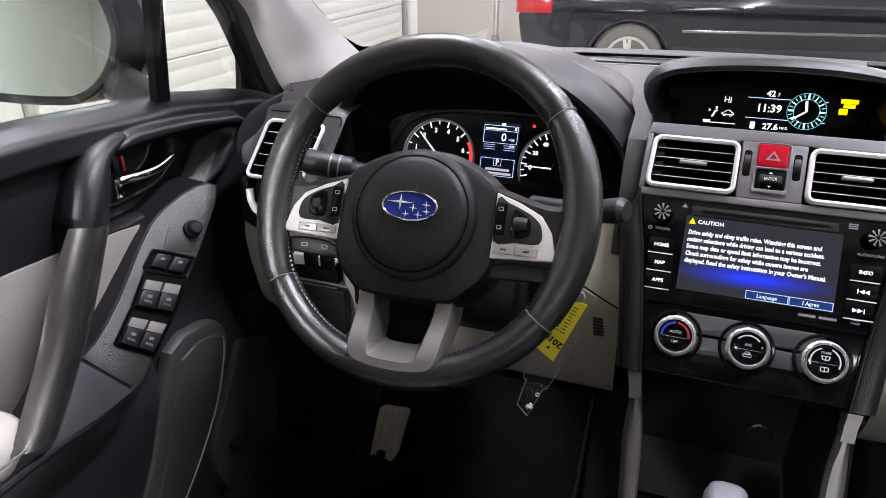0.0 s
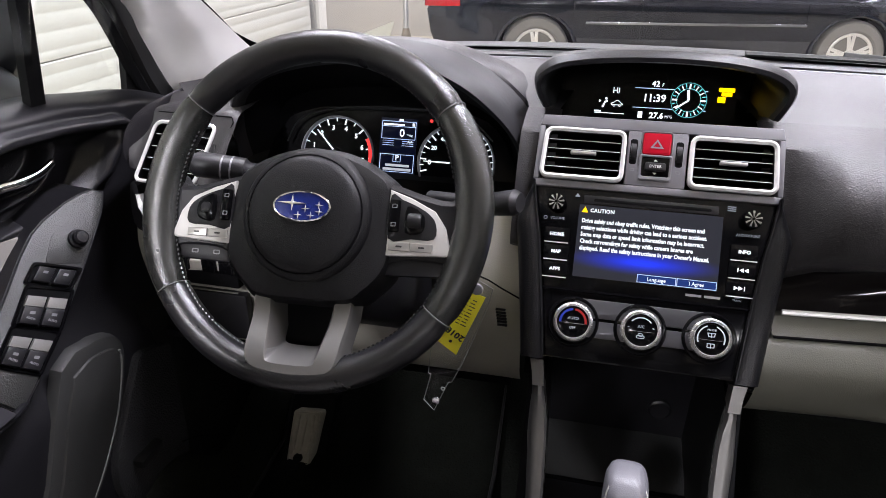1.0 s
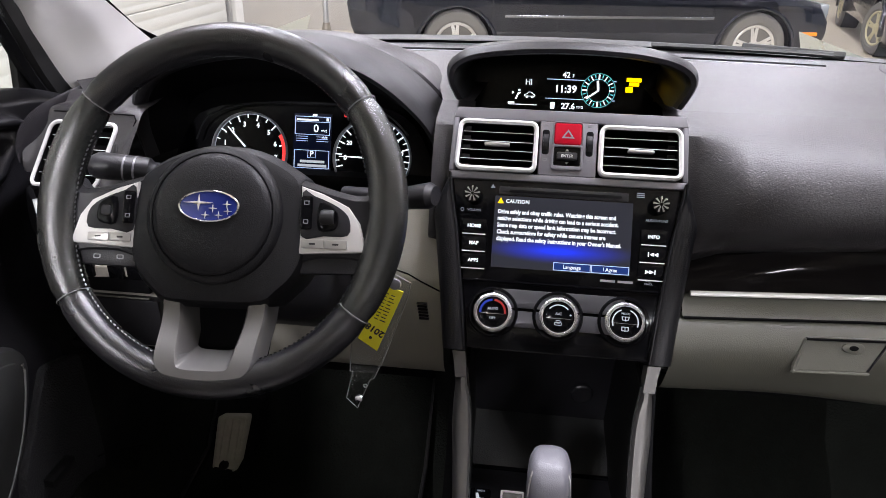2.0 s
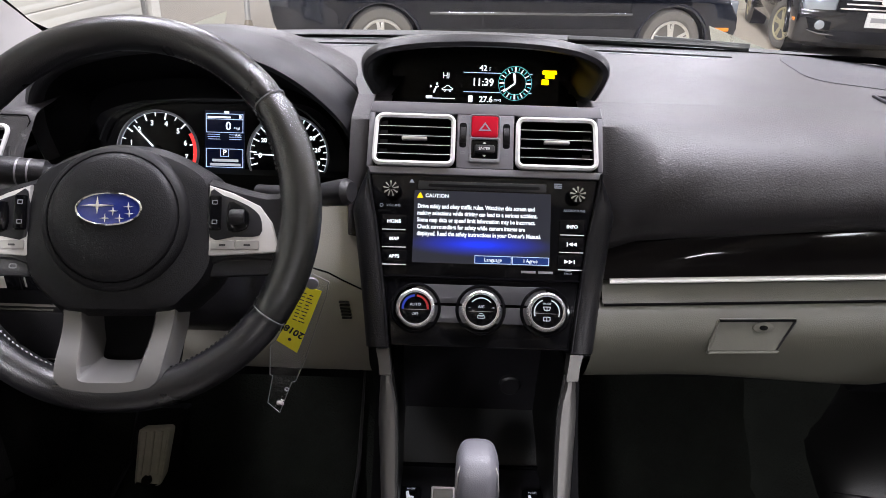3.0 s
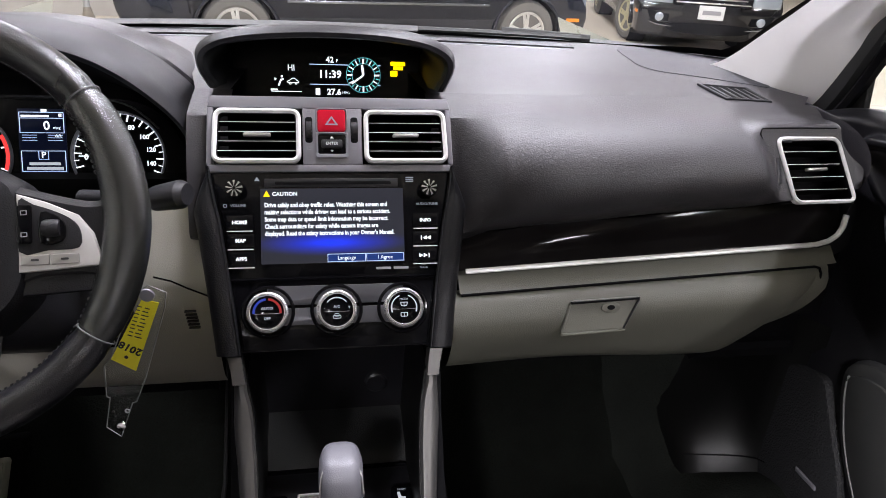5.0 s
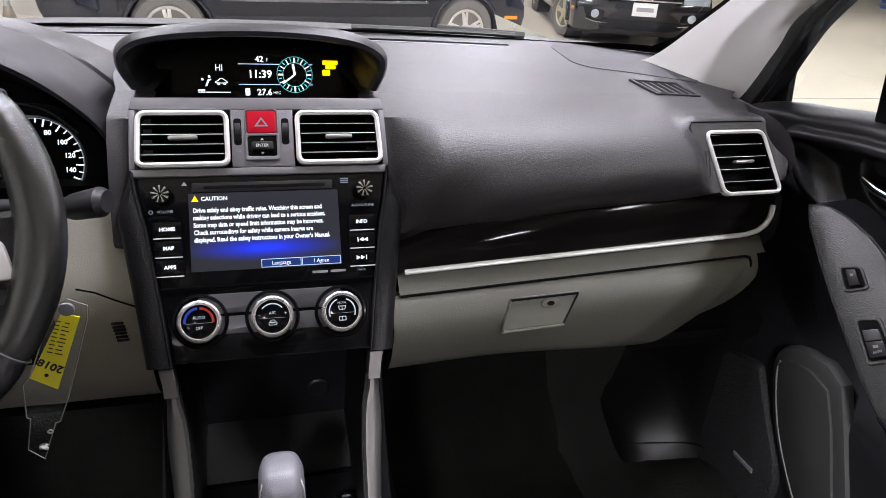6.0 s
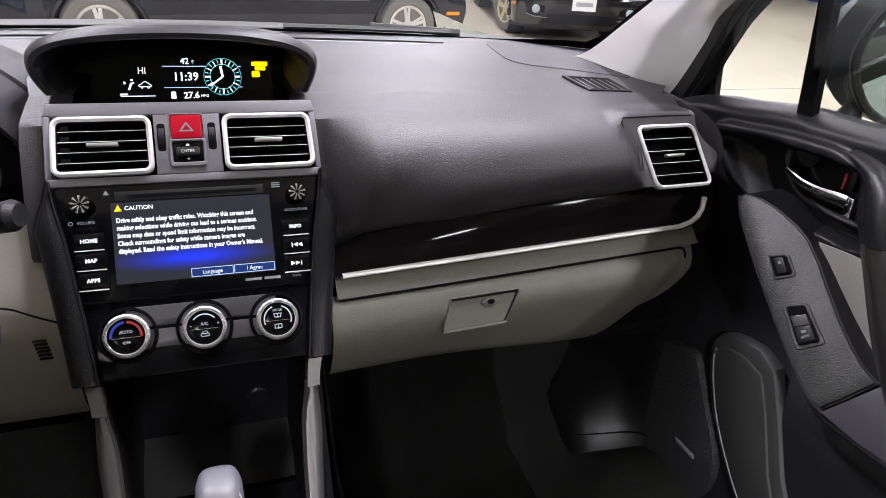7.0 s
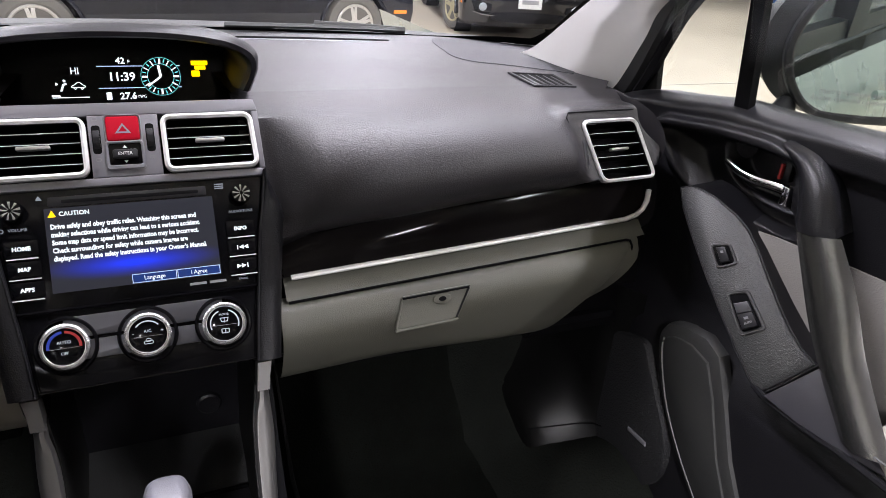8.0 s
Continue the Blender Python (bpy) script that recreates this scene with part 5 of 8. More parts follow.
letters("HI", 0.0112, TM @ at(-0.0500, 0.004, 0.001), GLOW_WHITE, panel, widen=0.9)
on_panel([(-0.0680, -0.0190), (-0.0655, -0.0190), (-0.0630, -0.0125), (-0.0600, -0.0110), (-0.0605, -0.0095), (-0.0645, -0.0105)], GLOW_WHITE, "airflow_mark")
on_panel(circle(0.0016, 12, -0.0625, -0.0070), GLOW_WHITE, "airflow_mark")
on_panel([(-0.0720, -0.0085), (-0.0690, -0.0105), (-0.0720, -0.0125)], GLOW_WHITE, "airflow_mark")
b2 = B()
car_line = smooth([(-0.0550, -0.0150), (-0.0548, -0.0125), (-0.0520, -0.0115), (-0.0495, -0.0090), (-0.0455, -0.0090), (-0.0430, -0.0115), (-0.0408, -0.0125), (-0.0406, -0.0150)], 2)
hoop(b2, ccw(car_line), inset(ccw(car_line), 0.0008), 0, 0.0008, 0, TM)
for cu in (-0.0515, -0.0440):
    hoop(b2, circle(0.0016, 12, cu, -0.0158), circle(0.0008, 12, cu, -0.0158), 0, 0.0009, 0, TM)
part("recirculate_mark", b2, GLOW_WHITE, panel)
on_panel(rrect(0.040, 0.0010, 0, -0.057, -0.0265), GLOW_WHITE, "fan_line")
on_panel(rrect(0.009, 0.0022, 0, -0.073, -0.0243), GLOW_WHITE, "fan_bar")
letters("42", 0.0105, TM @ at(0.001, 0.0155, 0.001), GLOW_WHITE, panel, bold=0.0002)
letters("F", 0.006, TM @ at(0.0105, 0.0145, 0.001), GLOW_WHITE, panel)
letters("11:39", 0.0138, TM @ at(0.001, -0.0035, 0.001), GLOW_WHITE, panel, bold=0.0003)
letters("27.6", 0.0110, TM @ at(0.006, -0.0265, 0.001), GLOW_WHITE, panel, bold=0.0003)
letters("MPG", 0.005, TM @ at(0.022, -0.0272, 0.001), GLOW_WHITE, panel)
on_panel(rrect(0.006, 0.009, 0.001, -0.0155, -0.0260), GLOW_WHITE, "pump_mark")
for v in (0.0095, -0.0165):
    on_panel(rrect(0.095, 0.0009, 0, 0.0215, v), GLOW_LINE, "divider_line")
CLK = (0.0455, -0.0035)
on_panel(circle(0.0236, 40, *CLK), DISPLAY_BLACK, "clock_dial", 0.0004, 0.0010, "round clock face with teal marks")
b2 = B()
hoop(b2, circle(0.0232, 40, *CLK), circle(0.0226, 40, *CLK), 0.001, 0.0018, 0, TM)
part("clock_rim", b2, GLOW_TEAL, panel)
for k in range(24):
    b2 = B()
    ln = 0.0068 if k % 2 == 0 else 0.0042
    slab(b2, rrect(ln, 0.0022 if k % 6 == 0 else 0.0013, 0.0004, 0.0216 - ln / 2, 0), 0.001, 0.0018, 0, TM @ at(*CLK) @ pose(0, 0, 0, 0, 0, 15 * k))
    part("hour_mark", b2, GLOW_WHITE if k % 2 == 0 else GLOW_TEAL, panel)
b2 = B()
hoop(b2, circle(0.0158, 40, *CLK), circle(0.0150, 40, *CLK), 0.001, 0.0016, 0, TM)
part("inner_ring", b2, GLOW_TEAL, panel)
for ang, ln, w in ((98, 0.0135, 0.003), (216, 0.0195, 0.0022)):
    b2 = B()
    slab(b2, rrect(ln, w, 0.0005, ln / 2, 0), 0.0014, 0.0022, 0, TM @ at(*CLK) @ pose(0, 0, 0, 0, 0, ang))
    part("clock_pointer", b2, GLOW_WHITE, panel)
on_panel(rrect(0.0200, 0.0055, 0.001, 0.0925, 0.0125), GLOW_AMBER, "belt_warning", label="amber belt warning")
on_panel(rrect(0.0135, 0.0050, 0.001, 0.0930, 0.0068), GLOW_AMBER, "belt_warning")
on_panel(rrect(0.0100, 0.0075, 0.001, 0.0870, -0.0005), GLOW_AMBER, "belt_warning")

# instrument cluster under its visor
CM = plane_frame((-0.343, 0.893, 1.0), (1, 0, 0), (0, 0.35, 0.94))
cluster = thing("instrument_cluster", CM, "instrument cluster with two lit dials under a black visor", "instrument cluster")
CI = CM.inverted()
bm = B()
face_out = smooth([(-0.165, -0.07), (-0.165, 0.02), (-0.12, 0.048), (-0.06, 0.054), (0.07, 0.056), (0.13, 0.045), (0.165, 0.0), (0.165, -0.07)], 3)
slab(bm, face_out, -0.01, 0.0)
part("dial_plate", bm, DISPLAY_BLACK, cluster)
bm = B()
tube(bm, [(u, v, 0.012) for u, v in smooth([(-0.150, 0.0), (-0.135, 0.030), (-0.10, 0.046), (-0.06, 0.0525), (0.0, 0.0555), (0.07, 0.0545), (0.11, 0.045), (0.14, 0.02)], 4, False)], 0.0012, 5)
part("glass_edge", bm, TRIM_BLACK, cluster)


def gauge(name, cu, r, a0, a1, n, words, label, needle, red=None):
    gm = at(cu, -0.0125)
    bm = B()
    hoop(bm, circle(r + 0.0030, 48), circle(r + 0.0012, 48), -0.001, 0.006, 0.0006, gm)
    g = part(name, bm, GUNMETAL, cluster, label)
    for i in range(n):
        a = a0 + (a1 - a0) * i / (n - 1)
        big = i % 2 == 0
        b2 = B()
        ln = 0.0085 if big else 0.005
        slab(b2, rrect(ln, 0.0016 if big else 0.001, 0, r - ln / 2, 0), 0.0, 0.0012, 0, gm @ pose(0, 0, 0, 0, 0, a))
        part("tick", b2, GLOW_WHITE, g)
    b2 = B()
    k = 40
    o = [((r + 0.0004) * math.cos(radians(a0 + (a1 - a0) * j / k)), (r + 0.0004) * math.sin(radians(a0 + (a1 - a0) * j / k))) for j in range(k + 1)]
    q = [((r - 0.0006) * math.cos(radians(a0 + (a1 - a0) * j / k)), (r - 0.0006) * math.sin(radians(a0 + (a1 - a0) * j / k))) for j in range(k + 1)]
    slab(b2, o + q[::-1], 0.0, 0.001, 0, gm)
    part("scale_line", b2, GLOW_DIM, g)
    for a, w in words:
        letters(w, 0.0092 if len(w) < 2 else 0.0076, gm @ at((r - 0.0135) * math.cos(radians(a)), (r - 0.0135) * math.sin(radians(a)), 0.001), GLOW_WHITE, g, bold=0.0002)
    b2 = B()
    slab(b2, [(0.0, -0.0012), (r - 0.006, -0.0005), (r - 0.006, 0.0005), (0.0, 0.0012)], 0.003, 0.0042, 0, gm @ pose(0, 0, 0, 0, 0, needle))
    part("needle", b2, GLOW_WHITE, g, "thin white needle")
    b2 = B()
    lathe(b2, [(0.008, 0.0), (0.008, 0.005), (0.006, 0.007), (0, 0.0072)], 24, gm)
    part("needle_cap", b2, PIANO, g)
    if red:
        b2 = B()
        o = [((r + 0.0008) * math.cos(radians(red[0] + (red[1] - red[0]) * j / 10)), (r + 0.0008) * math.sin(radians(red[0] + (red[1] - red[0]) * j / 10))) for j in range(11)]
        q = [((r - 0.0045) * math.cos(radians(red[0] + (red[1] - red[0]) * j / 10)), (r - 0.0045) * math.sin(radians(red[0] + (red[1] - red[0]) * j / 10))) for j in range(11)]
        slab(b2, o + q[::-1], 0.0, 0.0016, 0, gm)
        part("red_zone", b2, GLOW_RED, g, "red zone of the rev counter")
    return g


gauge("rev_counter", -0.079, 0.0505, 210, -20, 15, [(164, "1"), (132, "2"), (103, "3"), (74, "4"), (46, "5"), (18, "6"), (-10, "7")], "rev counter with white figures", 134, (30, -20))
gauge("speedometer", 0.091, 0.0505, 196, -24, 23, [(182, "0"), (150, "20"), (122, "40"), (95, "60"), (66, "80"), (38, "100"), (12, "120"), (-14, "140")], "speedometer with white figures", 180)
letters("MPH", 0.0062, at(0.052, -0.036, 0.001), GLOW_WHITE, cluster)
letters("x1000rpm", 0.0040, at(-0.088, -0.040, 0.001), GLOW_DIM, cluster)
LC = (0.0075, 0.005)


def lcd_frame(u, v, w, h, t=0.0007):
    b2 = B()
    hoop(b2, rrect(w, h, 0.0004, u, v), rrect(w - 2 * t, h - 2 * t, 0.0003, u, v), 0.0008, 0.0016)
    part("lcd_line", b2, GLOW_LINE, lcd)


bm = B()
slab(bm, rrect(0.052, 0.075, 0.001, *LC), 0.0, 0.0008)
lcd = part("information_screen", bm, glowing("lcd_dark", (0.01, 0.03, 0.16), 0.06, (0.002, 0.002, 0.004), 0.3), cluster, "small lit information screen")
lcd_frame(LC[0], LC[1] + 0.0215, 0.0485, 0.0245)
lcd_frame(LC[0], LC[1] + 0.0300, 0.0485, 0.0075)
lcd_frame(LC[0], LC[1] - 0.0235, 0.0485, 0.0245)
letters("0", 0.0150, at(LC[0] + 0.005, LC[1] + 0.0175, 0.001), GLOW_WHITE, lcd, bold=0.0002)
letters("mpg", 0.0048, at(LC[0] + 0.016, LC[1] + 0.0158, 0.001), GLOW_WHITE, lcd)
letters("P", 0.0100, at(LC[0], LC[1] - 0.0165, 0.001), GLOW_WHITE, lcd, bold=0.0002)
lcd_frame(LC[0], LC[1] - 0.0165, 0.011, 0.0105, 0.0005)
for v, w in ((-0.0265, 0.034), (-0.0320, 0.040)):
    b2 = B()
    slab(b2, rrect(w, 0.0034, 0.0005, LC[0] + 0.001, LC[1] + v), 0.0008, 0.0014)
    part("reading_bar", b2, GLOW_SOFT, lcd)
b2 = B()
for s in (-1, 1):
    for k in range(3):
        slab(b2, [(LC[0] + s * 0.006, LC[1] + 0.0005 + k * 0.003), (LC[0] + s * (0.022), LC[1] + 0.0005 + k * 0.003), (LC[0] + s * 0.022, LC[1] + 0.0011 + k * 0.003), (LC[0] + s * 0.006, LC[1] + 0.0011 + k * 0.003)], 0.0008, 0.0014)
part("lane_lines", b2, GLOW_LINE, lcd)
b2 = B()
slab(b2, rrect(0.030, 0.0022, 0.0003, LC[0] - 0.007, LC[1] + 0.0290), 0.0010, 0.0018)
slab(b2, rrect(0.006, 0.0030, 0.0003, LC[0] + 0.003, LC[1] + 0.0355), 0.0010, 0.0018)
slab(b2, rrect(0.0030, 0.0040, 0.0003, LC[0] + 0.0205, LC[1] + 0.0300), 0.0010, 0.0018)
part("reading_bar", b2, GLOW_WHITE, lcd)
letters("AA", 0.0055, at(LC[0] + 0.017, LC[1] + 0.0062, 0.001), GLOW_WHITE, lcd)
b2 = B()
slab(b2, circle(0.0022, 14, 0.0525, 0.042), 0.0, 0.0012)
part("belt_lamp", b2, GLOW_RED, cluster, "red warning lamp")

VIS = smooth([(-0.545, 0.985), (-0.545, 1.030), (-0.532, 1.072), (-0.500, 1.102), (-0.450, 1.120), (-0.390, 1.1295), (-0.330, 1.1305), (-0.280, 1.124), (-0.235, 1.107), (-0.196, 1.076), (-0.168, 1.040), (-0.157, 1.000), (-0.156, 0.960)], 4, False)


def vgrow(d):
    return [(x + d * (x + 0.348) / 0.2, z + max(0, d) * max(0.0, z - 1.0) / 0.13 + min(0, d) * max(0.0, z - 1.0) / 0.13) for x, z in VIS]


def vis_y(z):
    return 0.818 + 0.28 * max(0.0, 1.105 - z)


rows = []
for dy, d in ((0.014, -0.005), (0.0, -0.002), (-0.004, 0.004), (0.004, 0.011), (0.020, 0.015)):
    rows.append([(x, vis_y(z0) + dy, z) for (x, z), (x0, z0) in zip(vgrow(d), VIS)])
for k, d, dz in ((0.22, 0.016, 0.000), (0.36, 0.012, -0.006), (0.37, 0.018, -0.010), (0.55, 0.022, -0.014), (0.8, 0.026, -0.032), (1.0, 0.030, -0.060)):
    rows.append([(x, vis_y(z0) + 0.02 + (1.10 - vis_y(z0)) * k, z + dz * max(0, (z - 1.03) / 0.1)) for (x, z), (x0, z0) in zip(vgrow(d), VIS)])
bm = B()
sheet(bm, [[tuple(CI @ Vector(p)) for p in r] for r in rows[:7]])
part("visor", bm, VISOR, cluster, "black visor over the dials", sharp=50)
bm = B()
sheet(bm, [[tuple(CI @ Vector(p)) for p in r] for r in rows[6:]])
part("visor_back", bm, DASH, cluster, "charcoal hump behind the visor", sharp=50)
bm = B()
inner = [[(x, vis_y(z0) + 0.014 + (0.905 - vis_y(z0)) * k, z - 0.035 * k * max(0, (z - 1.03) / 0.1)) for (x, z), (x0, z0) in zip(vgrow(-0.005 - 0.02 * k), VIS)] for k in (0, 0.4, 0.8, 1.0)]
inner.append([(-0.343 + (x + 0.343) * 0.9, 0.925, min(z, 1.035)) for x, y, z in inner[-1]])
sheet(bm, [[tuple(CI @ Vector(p)) for p in r] for r in inner])
part("visor_lining", bm, MATTE_BLACK, cluster)
bm = B()
slab(bm, rrect(0.35, 0.17, 0.02, 0, -0.03), -0.05, -0.02)
part("rear_case", bm, MATTE_BLACK, cluster)

# steering column, stalks, ignition
column = thing("steering_column", at(-0.343, 0.72, 0.985), "black steering column shroud with two stalks", "steering column")
KI = at(0.343, -0.72, -0.985)
bm = B()
axis = Vector((0, 0.86, -0.51))
rings = []
for k, w, h in ((0.035, 0.060, 0.055), (0.07, 0.085, 0.07), (0.14, 0.09, 0.075), (0.26, 0.10, 0.085)):
    c = Vector((-0.343, 0.6134, 1.0239)) + axis * k + Vector((0, -0.02, -0.03))
    rings.append([(c.x + x, c.y + 0.51 * z, c.z + 0.86 * z) for x, z in rrect(2 * w, 2 * h, 0.035, 0, 0, 4)])
skin(bm, rings)
bm.transform(KI)
part("shroud", bm, TRIM_BLACK, column)
for path, rad, nm in (([(-0.42, 0.740, 1.008), (-0.445, 0.728, 1.013), (-0.466, 0.719, 1.017), (-0.470, 0.717, 1.018), (-0.522, 0.703, 1.026), (-0.528, 0.702, 1.027)], [0.009, 0.010, 0.0115, 0.0165, 0.0175, 0.013], "stalk"),
                      ([(-0.25, 0.735, 0.998), (-0.20, 0.715, 1.004), (-0.178, 0.706, 1.008), (-0.172, 0.704, 1.009), (-0.147, 0.697, 1.016), (-0.141, 0.695, 1.017)], [0.009, 0.010, 0.011, 0.0145, 0.0165, 0.012], "stalk")):
    bm = B()
    tube(bm, path, rad, 16, flat=0.85)
    bm.transform(KI)
    st = part(nm, bm, TRIM_BLACK, column, "black control stalk")
    bm = B()
    a, b = Vector(path[3]), Vector(path[4])
    for k in (0.25, 0.45):
        p = a.lerp(b, k)
        tube(bm, [tuple(p), tuple(p + (b - a).normalized() * 0.002)], rad[3] * 1.03, 16, flat=0.85)
    bm.transform(KI)
    part("stalk_ring", bm, GUNMETAL, st)
bm = B()
lathe(bm, [(0.018, -0.02), (0.018, 0.006), (0.015, 0.009), (0.0, 0.009)], 24, KI @ at(-0.222, 0.700, 0.945) @ pose(0, 0, 0, 60, 0, 55))
part("ignition_lock", bm, CHROME_SOFT, column, "bright ignition lock")

# steering wheel: u right, v up the wheel, n towards the driver
WM = plane_frame((-0.3419, 0.6134, 1.0239), (1, 0.0144, 0), (0, 0.511, 0.8597)) @ pose(0, 0, 0, 0, 0, 1.6)
wheel = thing("steering_wheel", WM, "black leather steering wheel with grey stitching and silver spokes", "steering wheel")
RR, RT = 0.1652, 0.0196


def rim_arc(a0, a1, mat, name, label, thick=None):
    n = max(6, int(abs(a1 - a0) / 4))
    bm = B()
    rings = []
    for i in range(n + 1):
        a = radians(a0 + (a1 - a0) * i / n)
        q = i / n
        th = RT * (thick(q) if thick else 0.84)
        pinch = 1 - 0.10 * (smoothstep(0.03, 0, q) + smoothstep(0.97, 1, q))
        ring = []
        for j in range(18):
            b = 2 * math.pi * j / 18
            rad = RR + RT - th + th * pinch * math.cos(b)
            ring.append((rad * math.cos(a), rad * math.sin(a), RT * 0.92 * pinch * math.sin(b)))
        rings.append(ring)
    skin(bm, rings)
    return part(name, bm, mat, wheel, label, sharp=60)


SEAMS = (37.5, 143.0, 213.5, -35.0)
rim_arc(37.5, 143.0, LEATHER, "rim_top", "smooth black leather rim section")
rim_arc(143.0, 213.5, LEATHER_WORN, "rim_grip", "worn shiny leather grip section", lambda q: 0.84 + 0.14 * math.sin(math.pi * q))
rim_arc(213.5, 325.0, LEATHER, "rim_bottom", "smooth black leather rim section")
rim_arc(-35.0, 37.5, LEATHER_WORN, "rim_grip", "worn shiny leather grip section", lambda q: 0.84 + 0.14 * math.sin(math.pi * q))
for a in SEAMS:
    c, s = math.cos(radians(a)), math.sin(radians(a))
    bm = B()
    pts = []
    for j in range(24):
        b = 2 * math.pi * j / 24
        rad = RR + RT * 0.16 + RT * 0.83 * math.cos(b)
        pts.append((rad * c, rad * s, RT * 0.92 * math.sin(b)))
    tube(bm, pts, 0.0007, 5, True, up=(-s, c, 0))
    part("rim_seam", bm, SEAM, wheel, "grey seam round the rim")
bright, dull = B(), B()
for i in range(190):
    a = 2 * math.pi * i / 190
    deg = math.degrees(a)
    if not (150 < deg < 262 or 278 < deg < 345 or 15 < deg < 70):
        continue
    b = radians(168)
    turn = deg if deg < 300 else deg - 360
    grow = 0.14 * math.sin(math.pi * (turn - 143) / 70.5) if 143 < turn < 213.5 else 0.14 * math.sin(math.pi * (turn + 35) / 72.5) if -35 < turn < 37.5 else 0.0
    th = RT * (0.84 + grow)
    rad = RR + RT - th + th * 1.03 * math.cos(b)
    p = Vector((rad * math.cos(a), rad * math.sin(a), RT * 0.94 * math.sin(b)))
    d = Vector((-math.sin(a), math.cos(a), 0.35)).normalized()
    tube(bright if 205 < deg < 262 else dull, [tuple(p - d * 0.0016), tuple(p), tuple(p + d * 0.0016)], [0.0004, 0.0010, 0.0004], 5)
for stitches, thread, words in ((bright, THREAD_LIT, "stitches coloured as lit along the inner rim"), (dull, THREAD_SHADED, "stitches coloured as shaded along the inner rim")):
    st = part("stitching", stitches, thread, wheel, words)
    st["kind"] = "stuff"

# hub cover with the round airbag lid
bm = B()
hub_out = smooth([(-0.086, 0.026), (-0.070, 0.046), (-0.035, 0.062), (0.0, 0.066), (0.035, 0.062), (0.070, 0.046), (0.086, 0.026), (0.092, -0.030), (0.084, -0.060), (0.066, -0.080), (0.048, -0.092), (0.0, -0.094), (-0.048, -0.092), (-0.066, -0.080), (-0.084, -0.060), (-0.092, -0.030)], 3)
hub_out = [(x, y - 0.004) for x, y in hub_out]
bm2 = ccw(hub_out)
skin(bm, [[(x, y, -0.045) for x, y in bm2], [(x, y, -0.008) for x, y in bm2], [(x, y, 0.004) for x, y in inset(bm2, 0.007)], [(x, y, 0.008) for x, y in inset(bm2, 0.016)]])
bm3 = B()
lathe(bm3, [(0.0690, -0.01), (0.0685, 0.005), (0.0660, 0.0110), (0.0630, 0.0138), (0.0600, 0.0150), (0.0597, 0.0)], 48, at(-0.001, -0.0085))
part("hub_cover", bm, HUB, wheel)
part("lid_surround", bm3, HUB, wheel)
HC = (-0.001, -0.0085)
bm = B()
hoop(bm, circle(0.0597, 48, *HC), circle(0.0588, 48, *HC), 0.0, 0.0150, 0.0002)
part("lid_groove", bm, MATTE_BLACK, wheel)
bm = B()
lathe(bm, [(0.0588, 0.0), (0.0588, 0.0145), (0.0575, 0.0165), (0.052, 0.0190), (0.040, 0.0220), (0.020, 0.0238), (0.0, 0.0242)], 48, at(*HC))
lid = part("airbag_lid", bm, HUB, wheel, "round grained airbag lid")
EM = at(HC[0] + 0.001, HC[1] + 0.006, 0.0238)
bm = B()
hoop(bm, circle(0.0298, 40, squash=0.51), circle(0.0277, 40, squash=0.49), 0.0, 0.0030, 0.0008, EM)
part("emblem_rim", bm, CHROME, lid, "oval chrome badge rim")
bm = B()
slab(bm, circle(0.0282, 40, squash=0.50), -0.001, 0.0016, 0, EM)
part("emblem", bm, EMBLEM_BLUE, lid, "oval blue badge with plain silver stars")


def star(cx, cy, a, b, w):
    bm = B()
    slab(bm, [(-a, 0), (-w, -w), (0, -b), (w, -w), (a, 0), (w, w), (0, b), (-w, w)], 0.0012, 0.0024, 0.0004, EM @ at(cx, cy))
    part("star", bm, SILVER_PAINT, lid)


star(-0.010, 0.0030, 0.0150, 0.0078, 0.0012)
for cx, cy in ((0.004, -0.002), (0.0175, 0.002), (-0.003, -0.0085), (0.010, -0.0085), (0.0185, -0.0045)):
    star(cx, cy, 0.0046, 0.0038, 0.0006)
bm = B()
slab(bm, rrect(0.020, 0.0016, 0.0004, HC[0], HC[1] - 0.0335), 0.0205, 0.0216)
slab(bm, rrect(0.016, 0.0016, 0.0004, HC[0], HC[1] - 0.0375), 0.0200, 0.0211)
part("embossed_bars", bm, TRIM_BLACK, lid)

